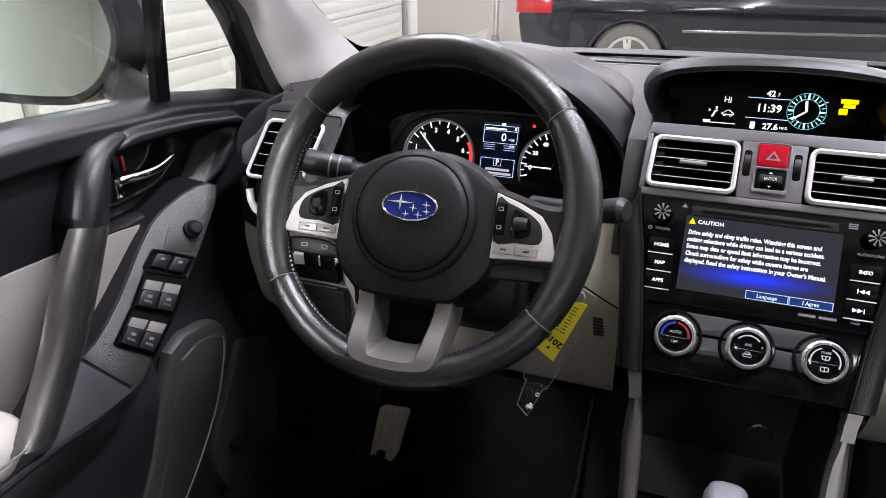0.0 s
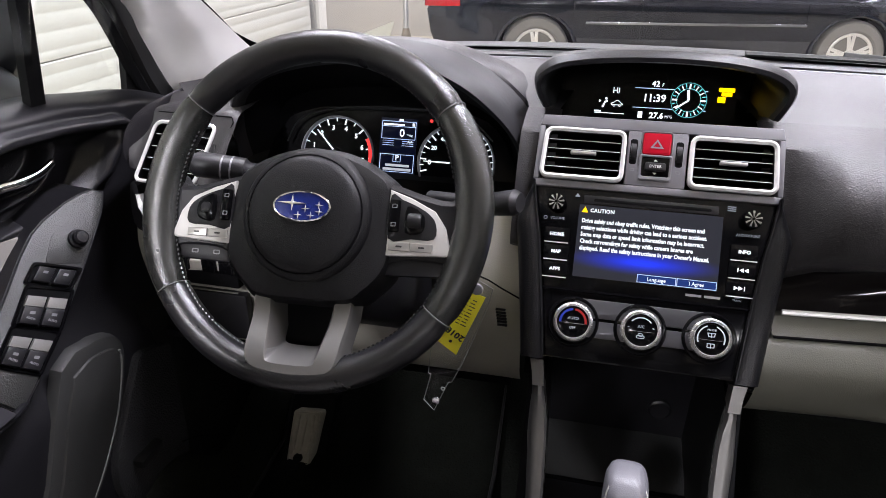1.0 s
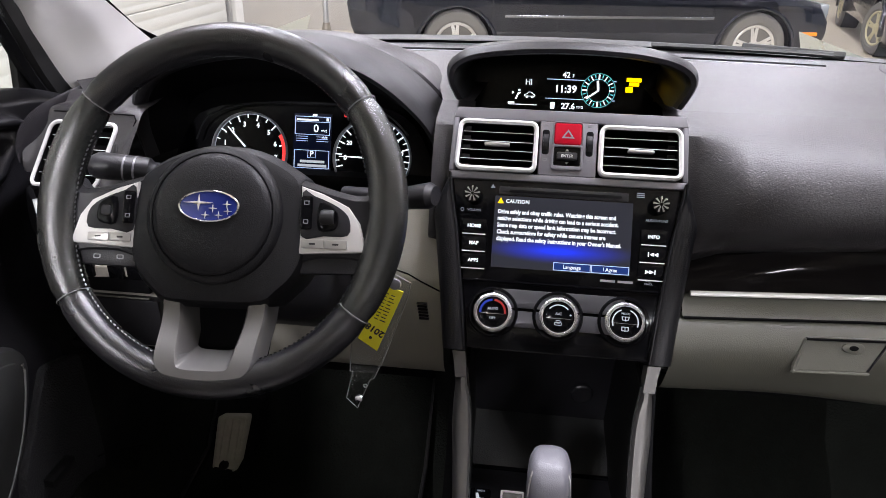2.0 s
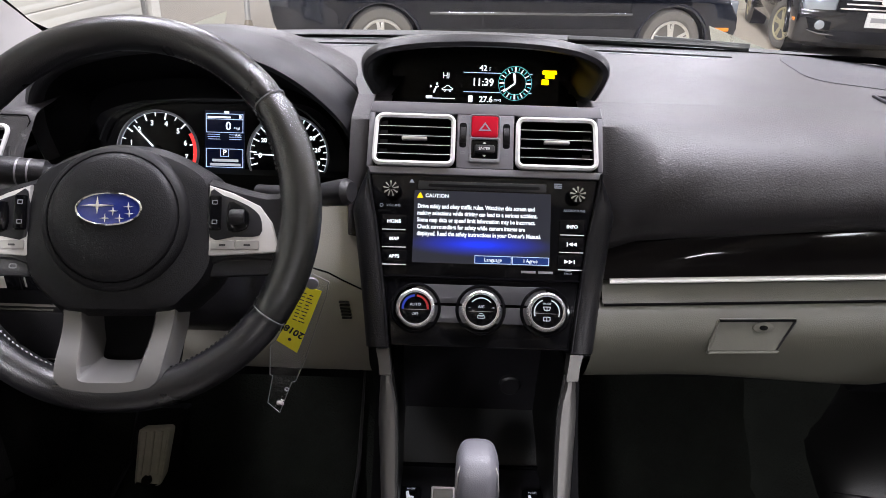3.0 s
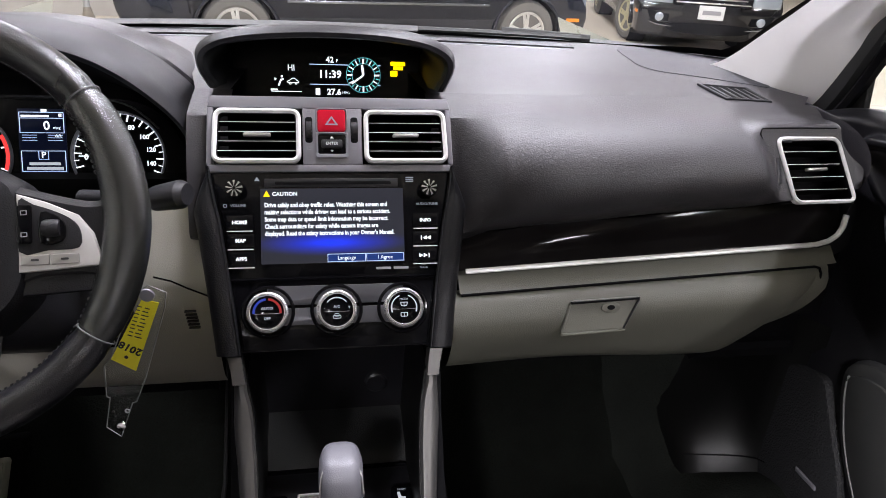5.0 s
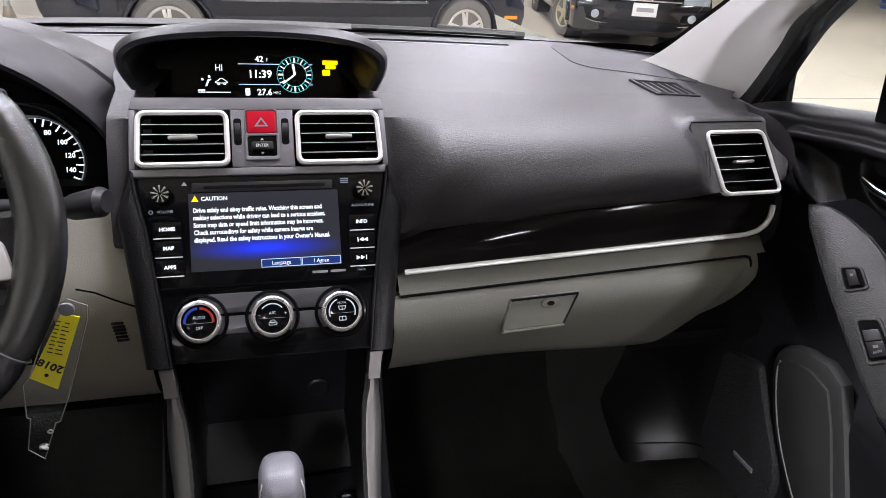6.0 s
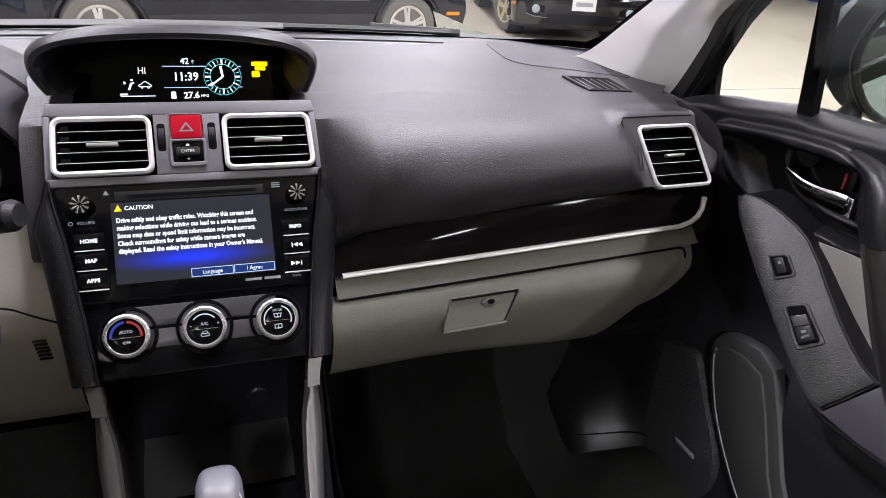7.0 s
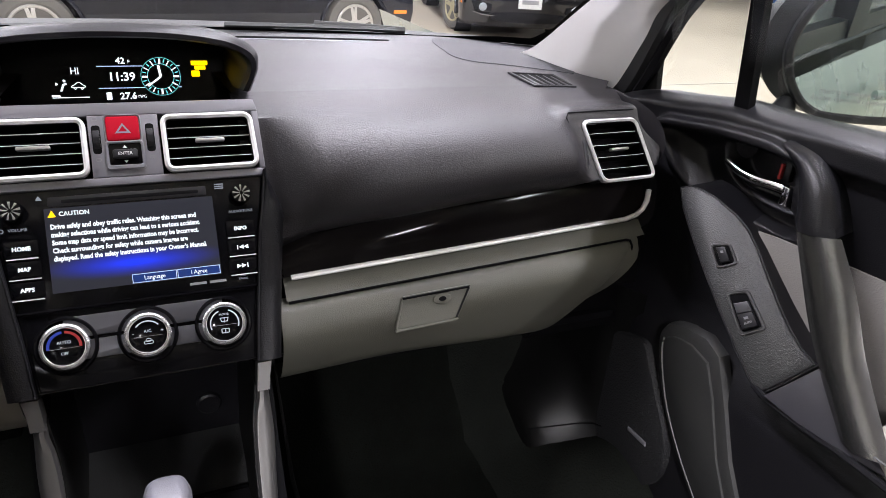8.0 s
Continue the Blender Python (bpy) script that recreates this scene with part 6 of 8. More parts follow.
# spokes: leather web to the rim, silver plate, switches
for s in (-1, 1):
    bm = B()
    web = smooth([(0.060, 0.030), (0.085, 0.0285), (0.115, 0.020), (0.142, 0.016), (0.158, 0.030), (0.164, 0.0), (0.163, -0.040), (0.150, -0.053), (0.130, -0.050), (0.100, -0.050), (0.060, -0.055)], 3)
    web = ccw([(s * x, y) for x, y in web])
    skin(bm, [[(x, y, -0.026) for x, y in web], [(x, y, -0.006) for x, y in web], [(x, y, 0.001) for x, y in inset(web, 0.006)]])
    part("spoke", bm, TRIM_BLACK, wheel)
    bm = B()
    plate_o = [(0.0815, 0.0225), (0.104, 0.0150), (0.128, 0.0035), (0.1395, -0.012), (0.1475, -0.0395), (0.0820, -0.0430)]
    plate_o = ccw([(s * x, y) for x, y in plate_o])
    slab(bm, plate_o, -0.004, 0.0055, 0.0022)
    plate_ob = part("spoke_plate", bm, SILVER_PAINT, wheel, "silver spoke plate")
    well = smooth([(s * 0.0835, 0.0165), (s * 0.0950, 0.0130), (s * 0.1090, 0.0078), (s * 0.1225, 0.0005), (s * 0.1300, -0.0090), (s * 0.1290, -0.0240), (s * 0.1060, -0.0252), (s * 0.0835, -0.0256)], 3)
    bm = B()
    slab(bm, well, 0.004, 0.0068, 0.0008)
    pad = part("switch_pad", bm, TRIM_BLACK, plate_ob, "black switch pad")
    bm = B()
    slab(bm, rrect(0.011, 0.032, 0.002, s * 0.0885, -0.0035), 0.0055, 0.0088, 0.001)
    part("switch_bar", bm, PIANO, plate_ob)
    bm = B()
    slab(bm, smooth([(s * 0.1010, 0.006), (s * 0.1150, 0.0015), (s * 0.1195, -0.0065), (s * 0.1170, -0.0185), (s * 0.1005, -0.0195)], 3), 0.006, 0.0098, 0.0015)
    part("switch_ring", bm, PIANO, plate_ob)
    bm = B()
    if s < 0:
        slab(bm, rrect(0.010, 0.010, 0.003, s * 0.1095, -0.0075), 0.008, 0.0115, 0.001)
    else:
        lathe(bm, [(0.0, -0.0065), (0.0065, -0.0065), (0.0075, -0.004), (0.0075, 0.004), (0.0065, 0.0065), (0.0, 0.0065)], 20, at(s * 0.1095, -0.0075, 0.0085) @ pose(0, 0, 0, 0, 90, 0))
    part("switch", bm, TRIM_BLACK, plate_ob)
    bm = B()
    for k in (0, 1):
        slab(bm, rrect(0.0215, 0.0085, 0.001, s * (0.0955 + k * 0.0225), -0.0330), 0.005, 0.0072, 0.0008)
    part("bright_keys", bm, SILVER, plate_ob, "two silver push keys")
    for k in (0, 1):
        b2 = B()
        slab(b2, rrect(0.006, 0.0018, 0.0006, s * (0.0955 + k * 0.0225), -0.0330), 0.0070, 0.0076)
        part("key_mark", b2, INK, plate_ob)
    for mu, mv in ((0.0885, 0.006), (0.0885, -0.012)):
        b2 = B()
        hoop(b2, rrect(0.005, 0.004, 0.0005, s * mu, mv), rrect(0.0036, 0.0026, 0.0004, s * mu, mv), 0.0085, 0.0092)
        part("key_mark", b2, GREY_MARK, plate_ob)
    bm = B()
    slab(bm, ccw([(s * 0.082, -0.0455), (s * 0.143, -0.0430), (s * 0.138, -0.060), (s * 0.082, -0.0620)]), -0.012, -0.001, 0.003)
    low = part("lower_switch", bm, TRIM_BLACK, wheel)
    if s < 0:
        for k in (0, 1):
            b2 = B()
            hoop(b2, rrect(0.0075, 0.0045, 0.0015, s * (0.098 + k * 0.024), -0.0520), rrect(0.0055, 0.0027, 0.001, s * (0.098 + k * 0.024), -0.0520), -0.0012, -0.0003)
            part("phone_mark", b2, GREY_MARK, low)

# forked lower spoke in silver
outer_y = [(-0.0525, -0.088), (-0.0500, -0.125), (-0.0475, -0.152), (-0.0385, -0.1625), (-0.020, -0.1690), (0.0, -0.1705), (0.020, -0.1690), (0.0385, -0.1625), (0.0475, -0.152), (0.0500, -0.125), (0.0525, -0.088)]
inner_y = [(-0.0330, -0.088), (-0.0290, -0.125), (-0.0250, -0.147), (-0.0215, -0.1530), (-0.010, -0.1545), (0.0, -0.1545), (0.010, -0.1545), (0.0215, -0.1530), (0.0250, -0.147), (0.0290, -0.125), (0.0330, -0.088)]
outer_y, inner_y = smooth(outer_y, 4, False), smooth(inner_y, 4, False)
bm = B()
lift = lambda y: -0.002 + 0.0195 * smoothstep(-0.10, -0.155, y)
rows = [[(x * 1.04, y - 0.001, lift(y) - 0.030) for x, y in outer_y], [(x, y, lift(y) - 0.003) for x, y in outer_y], [(x * 0.97, y + 0.002, lift(y)) for x, y in outer_y], [(x * 1.06, y - 0.0015, lift(y)) for x, y in inner_y], [(x, y, lift(y) - 0.003) for x, y in inner_y], [(x * 0.80, y + 0.016 * smoothstep(-0.14, -0.152, y), lift(y) - 0.034) for x, y in inner_y]]
sheet(bm, rows)
part("fork_spoke", bm, FORK, wheel, "silver forked lower spoke")
bm = B()
slab(bm, [(-0.05, -0.07), (0.05, -0.07), (0.040, -0.150), (-0.040, -0.150)], -0.05, -0.030)
part("fork_back", bm, MATTE_BLACK, wheel)

# key in a clear sleeve with a yellow paper, hanging from the lock
tag = thing("key_tag", at(-0.17, 0.63, 0.945), "key in a clear sleeve with a yellow paper label", "key tag")
TI = at(0.17, -0.63, -0.945)
PL = Matrix(((1, 0, 0, 0), (0, 0, -1, 0.63), (0, 1, 0, 0), (0, 0, 0, 1)))
bm = B()
sl = [(-0.184, 0.946), (-0.172, 0.954), (-0.157, 0.946), (-0.160, 0.930), (-0.187, 0.850), (-0.199, 0.822), (-0.203, 0.821), (-0.219, 0.7795), (-0.231, 0.7925), (-0.2225, 0.829), (-0.2255, 0.8305), (-0.222, 0.868), (-0.215, 0.875)]
slab(bm, sl, -0.0012, 0.0012, 0, TI @ PL)
sleeve = part("sleeve", bm, SLEEVE, tag, "clear plastic sleeve")
sleeve.visible_shadow = False
bm = B()
edge = [tuple(TI @ PL @ Vector((x, z, 0.0))) for x, z in sl]
tube(bm, edge, 0.0006, 5, True, up=(0, 1, 0))
part("sleeve_edge", bm, material("sleeve_edge", (0.22, 0.225, 0.22), 0.2), tag)
bm = B()
slab(bm, [(-0.1785, 0.9405), (-0.164, 0.936), (-0.194, 0.8605), (-0.2145, 0.8755)], 0.0013, 0.0019, 0, TI @ PL)
paper = part("paper", bm, YELLOW, tag, "yellow paper label")
TAGM = TI @ plane_frame((-0.190, 0.6278, 0.900), (0.36, 0, 0.93), (-0.93, 0, 0.36))
for k in range(9):
    b2 = B()
    slab(b2, rrect(0.0007, 0.0042 + 0.0012 * (k % 3), 0, 0.034 - k * 0.0042, -0.0030 + 0.0008 * (k % 2)), -0.0004, 0.0004, 0, TAGM)
    slab(b2, rrect(0.0007, 0.0035 + 0.0010 * ((k + 1) % 2), 0, 0.034 - k * 0.0042, 0.0042), -0.0004, 0.0004, 0, TAGM)
    part("writing_bar", b2, INK, paper)
letters("2018", 0.0110, TAGM @ at(-0.0135, 0.0005, 0.0004) @ pose(0, 0, 0, 0, 0, 78), INK, paper, bold=0.0003)
b2 = B()
slab(b2, circle(0.0018, 14, -0.2005, 0.8775), 0.0015, 0.0023, 0, TI @ PL)
part("punch_hole", b2, INK, paper)
bm = B()
lathe(bm, [(0.0068, 0.0), (0.0062, 0.002), (0.003, 0.003), (0, 0.003)], 20, TI @ PL @ at(-0.1735, 0.9445, 0.001))
part("rivet", bm, GUNMETAL, tag, "dull metal rivet")
bm = B()
hoop(bm, circle(0.0025, 16), circle(0.0014, 16), 0.0008, 0.0018, 0, TI @ PL @ at(-0.2085, 0.8125))
part("eyelet", bm, STEEL, tag)
bm = B()
lathe(bm, [(0.0050, 0.0), (0.0042, 0.002), (0.0, 0.0025)], 20, TI @ PL @ at(-0.2165, 0.7945, 0.001))
part("snap", bm, CHROME, tag, "bright metal snap")

# lower dash on the driver's side
bm = B()
rows = []
for y, q in ((0.815, 1.0), (0.792, 0.86), (0.782, 0.6), (0.777, 0.3), (0.774, 0.08), (0.790, 0.0)):
    rows.append([(-x, y, low_z(x, 0.878) * (1 - q) + (pad_low(x) + 0.010) * q) for x in np.linspace(0.560, 0.662, 10)])
sheet(bm, rows)
dash_part("gloss_trim", bm, WOODGRAIN)
bm = B()
tube(bm, [(-x, y, z) for x, y, z in strip[16:]], 0.0055, 8, flat=0.9)
dash_part("bright_strip", bm, CHROME_SOFT, "satin bright trim strip")
bm = B()
skin(bm, [[(-p[0], p[1] + 0.03, p[2]) for p in corner], [(-p[0], p[1], p[2]) for p in corner]])
dash_part("trim_corner", bm, TRIM_BLACK)

knee = thing("knee_panel", at(-0.42, 0.76, 0.84), "light grey panel below the steering wheel", "dash panel")
NI = at(0.42, -0.76, -0.84)


def knee_part(name, bm, mat, label="", parent=None):
    bm.transform(NI)
    return part(name, bm, mat, parent or knee, label)


KP = smooth([(0.800, 0.965), (0.782, 0.930), (0.764, 0.895), (0.755, 0.865), (0.756, 0.835), (0.764, 0.795), (0.778, 0.745), (0.80, 0.715)], 4, False)
bm = B()
rows = []
for y, z in KP:
    rows.append([(x, y + 0.02 * smoothstep(-0.60, -0.70, x), z) for x in np.linspace(-0.252, -0.138, 10)])
sheet(bm, rows)
knee_part("panel_inner", bm, CREAM_LIT, "light grey panel beside the column, coloured as lit")
bm = B()
rows = []
for y, z in KP:
    if z < 0.915:
        rows.append([(x, y + 0.03 * smoothstep(-0.62, -0.70, x), z + 0.012 * smoothstep(-0.60, -0.69, x)) for x in np.linspace(-0.690, -0.252, 30)])
sheet(bm, rows)
knee_part("panel_outer", bm, CREAM_LIT)
# matte black blocks stand in for the shade round the column
bm = B()
box(bm, (-0.36, 0.757, 0.865), (0.27, 0.03, 0.105), 0.01)
knee_part("column_shade_block", bm, MATTE_BLACK)
bm = B()
skin(bm, [[(-0.255, 0.750, 0.838), (-0.255, 0.750, 0.93), (-0.255, 0.775, 0.93), (-0.255, 0.775, 0.838)], [(-0.465, 0.748, 0.818), (-0.465, 0.748, 0.92), (-0.465, 0.775, 0.92), (-0.465, 0.775, 0.818)]])
knee_part("column_shade_block", bm, MATTE_BLACK)
# seam and vent grating beside the column
bm = B()
tube(bm, [(-0.200, 0.7575, 0.893), (-0.182, 0.758, 0.887), (-0.165, 0.755, 0.879), (-0.140, 0.7525, 0.868)], 0.0011, 5)
knee_part("panel_seam", bm, MATTE_BLACK)
for i in range(6):
    bm = B()
    box(bm, (-0.1640 + 0.0006 * i, 0.7525, 0.8500 - i * 0.0044), (0.0125, 0.004, 0.0011))
    knee_part("grating_slot", bm, TRIM_BLACK)
# coin pocket, switch bank and its ledge
bm = B()
slab(bm, rrect(0.098, 0.070, 0.004, -0.558, 0.791), 0, 0.012, 0.002, Matrix(((1, 0, 0, 0), (0, 0, -1, 0.757), (0, 1, 0, 0), (0, 0, 0, 1))))
pocket = knee_part("coin_pocket", bm, TRIM_BLACK, "dark pocket lid")
bm = B()
tube(bm, [(-0.606, 0.7455, 0.829), (-0.52, 0.7455, 0.829)], 0.0012, 5)
knee_part("pocket_line", bm, CREAM_SHADED)
# black block in place of the shaded hollow below the switches
bm = B()
box(bm, (-0.562, 0.752, 0.852), (0.094, 0.02, 0.026), 0.002)
knee_part("switch_shade_block", bm, MATTE_BLACK)
# ledge takes the lighter armrest colour to stand for window light
bm = B()
slab(bm, [(-0.616, 0.874), (-0.508, 0.880), (-0.520, 0.864), (-0.600, 0.858)], 0, 0.018, 0.003, Matrix(((1, 0, 0, 0), (0, 0, -1, 0.757), (0, 1, 0, 0), (0, 0, 0, 1))))
knee_part("switch_ledge", bm, ARMREST, "switch ledge, coloured lighter for window light")
for x in (-0.592, -0.552, -0.527):
    bm = B()
    box(bm, (x, 0.740, 0.873), (0.020, 0.012, 0.020), 0.002)
    sw = knee_part("dash_switch", bm, PIANO, "black push switch")
bm = B()
box(bm, (-0.42, 0.95, 0.708), (0.54, 0.30, 0.012))
knee_part("under_cover", bm, MATTE_BLACK)
bm = B()
box(bm, (0.42, 0.96, 0.728), (0.50, 0.32, 0.012))
dash_part("under_cover", bm, MATTE_BLACK)

# floor, toe boards, sills and kick panels
def glint_bend(y, z):
    """How far a kick panel's foot bends in towards the footwell, shaped to catch a lamp glint."""
    return smoothstep(0.0, 0.075, (y - 0.800) * 0.80 - (z - 0.470) * 0.60) * smoothstep(0.57, 0.46, z)


bm = B()
xs = np.linspace(-0.72, 0.72, 61)
rows = []
for y, z in smooth([(-0.8, 0.32), (0.2, 0.32), (0.50, 0.315), (0.66, 0.315), (0.78, 0.315), (0.88, 0.315), (0.97, 0.33), (1.03, 0.375), (1.16, 0.53), (1.26, 0.66), (1.30, 0.80), (1.31, 1.0)], 4, False):
    # the carpet climbs the sill and meets the kick panel in a soft roll
    edge = float(np.interp(y, [0.30, 0.60, 0.68, 0.745, 0.79, 0.835, 0.892, 0.954, 1.02, 1.20], [0.33, 0.40, 0.465, 0.482, 0.470, 0.443, 0.431, 0.465, 0.52, 0.66]))
    rows.append([(x, y, max(z, z + (edge - z) * smoothstep(0.50, 0.620, x if x > 0 else -x - 0.08)) + 0.012 * noise.noise((x * 5, y * 5, 0.3)) + 0.004 * noise.noise((x * 22, y * 22, 1.3))) for x in xs])
sheet(bm, rows)
single("carpet", bm, CARPET, "dark grey carpet in the footwells", "carpet", kind="structure")
for s in (-1, 1):
    mat_thing = thing("floor_mat", at(s * 0.40, 0.72, 0.33), "dark carpet floor mat in the footwell", "floor mat", "floor mats")
    bm = B()
    rows = []
    for y, z in ((0.30, 0.0), (0.55, 0.002), (0.80, 0.002), (0.90, 0.004), (0.98, 0.020), (1.07, 0.105), (1.13, 0.18)):
        rows.append([(x, y - 0.72, z + 0.006 + 0.012 * noise.noise(((x + 0.4 * s) * 5, y * 5, 0.3))) for x in np.linspace(-0.21, 0.21, 15)])
    sheet(bm, rows)
    bmesh.ops.solidify(bm, geom=bm.faces[:], thickness=-0.008)
    part("mat_sheet", bm, CARPET, mat_thing)
    bm = B()
    tube(bm, [(x, y - 0.72, z + 0.010) for x, y, z in [(-0.21, 0.30, 0.0), (-0.21, 0.80, 0.002), (-0.21, 0.98, 0.020), (-0.21, 1.13, 0.18), (0.21, 1.13, 0.18), (0.21, 0.98, 0.020), (0.21, 0.80, 0.002), (0.21, 0.30, 0.0)]], 0.004, 6)
    part("edge_binding", bm, RUBBER, mat_thing)
    kick = thing("kick_panel", at(s * 0.66, 0.9, 0.5), "dark plastic kick panel beside the footwell", "kick panel", "kick panels")
    bm = B()
    rows = []
    for y in np.linspace(0.785, 1.30, 34):
        # bent in at its foot so that a lamp glints there towards the camera
        rows.append([(s * (0.690 - (0.095 if s > 0 else 0.02) * glint_bend(y, z) + 0.03 * smoothstep(0.84, 0.78, y) - 0.66), y - 0.9, z - 0.5) for z in np.linspace(0.30, 0.76, 26)])
    sheet(bm, rows)
    part("side_panel", bm, KICK, kick)
    bm = B()
    tube(bm, [(s * (0.6885 - (0.095 if s > 0 else 0.02) * glint_bend(y, z) - 0.66), y - 0.9, z - 0.5) for y, z in ((0.79, 0.500), (0.81, 0.490), (0.83, 0.478), (0.85, 0.466), (0.87, 0.453))], 0.0012, 6)
    part("panel_seam", bm, MATTE_BLACK, kick)
    sill = thing("door_sill", at(s * 0.69, 0.2, 0.34), "dark plastic sill cover in the door opening", "sill cover", "sill covers")
    bm = B()
    prof = [(-0.055, -0.06), (-0.055, 0.015), (-0.045, 0.030), (0.02, 0.035), (0.035, 0.03), (0.035, -0.06)]
    skin(bm, [[(s * a, y, b) for a, b in prof] for y in (-0.8, 0.0, 0.4, 0.62)])
    part("cover", bm, KICK, sill)

# foot rest with a ribbed pad
rest = thing("foot_rest", at(-0.56, 0.95, 0.33), "ribbed rubber foot rest pad in the driver footwell", "foot rest")
RM = plane_frame((-0.558, 0.9625, 0.389), (0.985, 0.0, 0.10), (0.10, 0.42, 0.90))
RI = at(0.56, -0.95, -0.33) @ RM
bm = B()
pad_o = [(x * (1 + 1.6 * y), y) for x, y in rrect(0.054, 0.108, 0.007, 0, 0, 4)]
slab(bm, pad_o, -0.02, 0.004, 0.002, RI)
pb = part("pad", bm, PEDAL_RUB, rest)
for k in range(3):
    bm = B()
    x = -0.015 + k * 0.015
    slab(bm, rrect(0.0055, 0.080, 0.002, x, 0.008), 0.003, 0.0075, 0.0015, RI)
    part("rib", bm, PEDAL_RUB, pb)
bm = B()
hoop(bm, inset(ccw(pad_o), 0.002), inset(ccw(pad_o), 0.0045), 0.003, 0.0065, 0.001, RI)
part("edge_rib", bm, PEDAL_RUB, pb)
bm = B()
lathe(bm, [(0.010, 0.003), (0.009, 0.007), (0.0, 0.0078)], 24, RI @ at(-0.002, -0.040))
part("clip", bm, KICK, pb, "dark round clip")
bm = B()
slab(bm, rrect(0.09, 0.17, 0.01), -0.05, -0.018, 0.004, RI)
part("base", bm, MATTE_BLACK, rest)

# bonnet release lever on the kick panel
lever = thing("bonnet_lever", at(-0.69, 0.71, 0.545), "small dark bonnet release lever", "lever")
bm = B()
box(bm, (0.0, 0, 0), (0.018, 0.052, 0.012), 0.003)
part("grip", bm, KICK, lever)

# centre console: rails, tray, shifter
console = thing("center_console", at(0, 0.65, 0.55), "black centre console with silver side rails", "centre console")
OI = at(0, -0.65, -0.55)


def con_part(name, bm, mat, label="", parent=None, sharp=35):
    bm.transform(OI)
    return part(name, bm, mat, parent or console, label, sharp)


for s in (-1, 1):
    x = lambda a: s * a
    # short bright cap under the stack
    bm = B()
    skin(bm, [[tuple(SM @ Vector((s * u, v, n))) for u, n in ((uo, -0.02), (uo, 0.004), (ui, 0.006), (ui, -0.02))] for v, uo, ui in ((-0.0475, 0.1185, 0.1035), (-0.062, 0.1150, 0.1015), (-0.0775, 0.1130, 0.0995))])
    con_part("rail_cap", bm, RAIL, "short silver rail cap", sharp=75)
    # one bent rail down to the shifter, drawn in at the bend
    run = [((0.1130, 0.0995), (0.6722, 0.8030)), ((0.1130, 0.0990), (0.6685, 0.7960)), ((0.1135, 0.0950), (0.661, 0.783)), ((0.1135, 0.0925), (0.652, 0.770)), ((0.1130, 0.0912), (0.644, 0.758)), ((0.1100, 0.0892), (0.625, 0.735)), ((0.1062, 0.0875), (0.595, 0.700)), ((0.1030, 0.0862), (0.550, 0.652)), ((0.101, 0.085), (0.48, 0.600))]
    bm = B()
    skin(bm, [[(s * xo, y + 0.03, z - 0.02), (s * xo, y + 0.010, z - 0.009), (s * (xo - 0.0020), y + 0.004, z - 0.004), (s * (xo - 0.0055), y - 0.0005, z), (s * (xo * 0.45 + xi * 0.55), y - 0.0030, z + 0.0015), (s * (xi + 0.0022), y - 0.0015, z + 0.0018), (s * xi, y + 0.003, z - 0.001), (s * xi, y + 0.03, z - 0.02)] for (xo, xi), (y, z) in run])
    con_part("side_rail", bm, RAIL, "long satin silver side rail", sharp=50)
    bm = B()
    skin(bm, [[(s * (xi - dx), y + dy, z) for y, z, xi, dy in ((0.6722, 0.803, 0.0985, 0.012), (0.652, 0.768, 0.0918, 0.012), (0.625, 0.733, 0.0885, 0.012), (0.595, 0.698, 0.0868, 0.012), (0.550, 0.650, 0.0855, 0.012), (0.52, 0.610, 0.0850, 0.0), (0.74, 0.600, 0.0860, 0.0), (0.87, 0.600, 0.0960, 0.0), (0.87, 0.800, 0.1020, 0.0))] for dx in (0.0, -0.004)])
    con_part("inner_wall", bm, KICK, "dark grey inner wall of the tray")
    # dark cheeks inside and outside
    bm = B()
    side = [(0.690, 0.80), (0.668, 0.755), (0.628, 0.70), (0.558, 0.625), (0.43, 0.57), (0.40, 0.32), (0.95, 0.32), (0.95, 0.80)]
    skin(bm, [[(s * (0.118 - 0.002 * k), y, z) for y, z in side] for k in (0, 5)])
    con_part("cheek", bm, MATTE_BLACK)
bm = B()
box(bm, (0, 0.80, 0.60), (0.22, 0.16, 0.012))
con_part("tray_floor", bm, material("tray_mat", (0.040, 0.041, 0.041), 0.65, grain=0.6, grain_size=0.0016, cells=True), "ribbed tray mat")
bm = B()
skin(bm, [[(x, 0.862, 0.60), (x, 0.862, 0.72), (x, 0.80, 0.83), (x, 0.88, 0.83), (x, 0.88, 0.60)] for x in (-0.112, 0.112)])
con_part("tray_back", bm, TRIM_BLACK)
bm = B()
lathe(bm, [(0.016, -0.004), (0.016, 0.003), (0.013, 0.005), (0.0, 0.004)], 24, at(0.058, 0.858, 0.655) @ pose(0, 0, 0, 90, 0, 0))
con_part("power_socket", bm, TRIM_BLACK, "round black power socket cap")
bm = B()
skin(bm, [[(x, 0.738, 0.606), (x, 0.70, 0.616), (x, 0.50, 0.622), (x, 0.30, 0.62), (x, 0.30, 0.56), (x, 0.738, 0.56)] for x in (-0.105, 0.105)])
con_part("shifter_plate", bm, TRIM_BLACK)
bm = B()
box(bm, (0, 0.738, 0.608), (0.19, 0.004, 0.006), 0.001)
con_part("plate_edge", bm, PIANO)
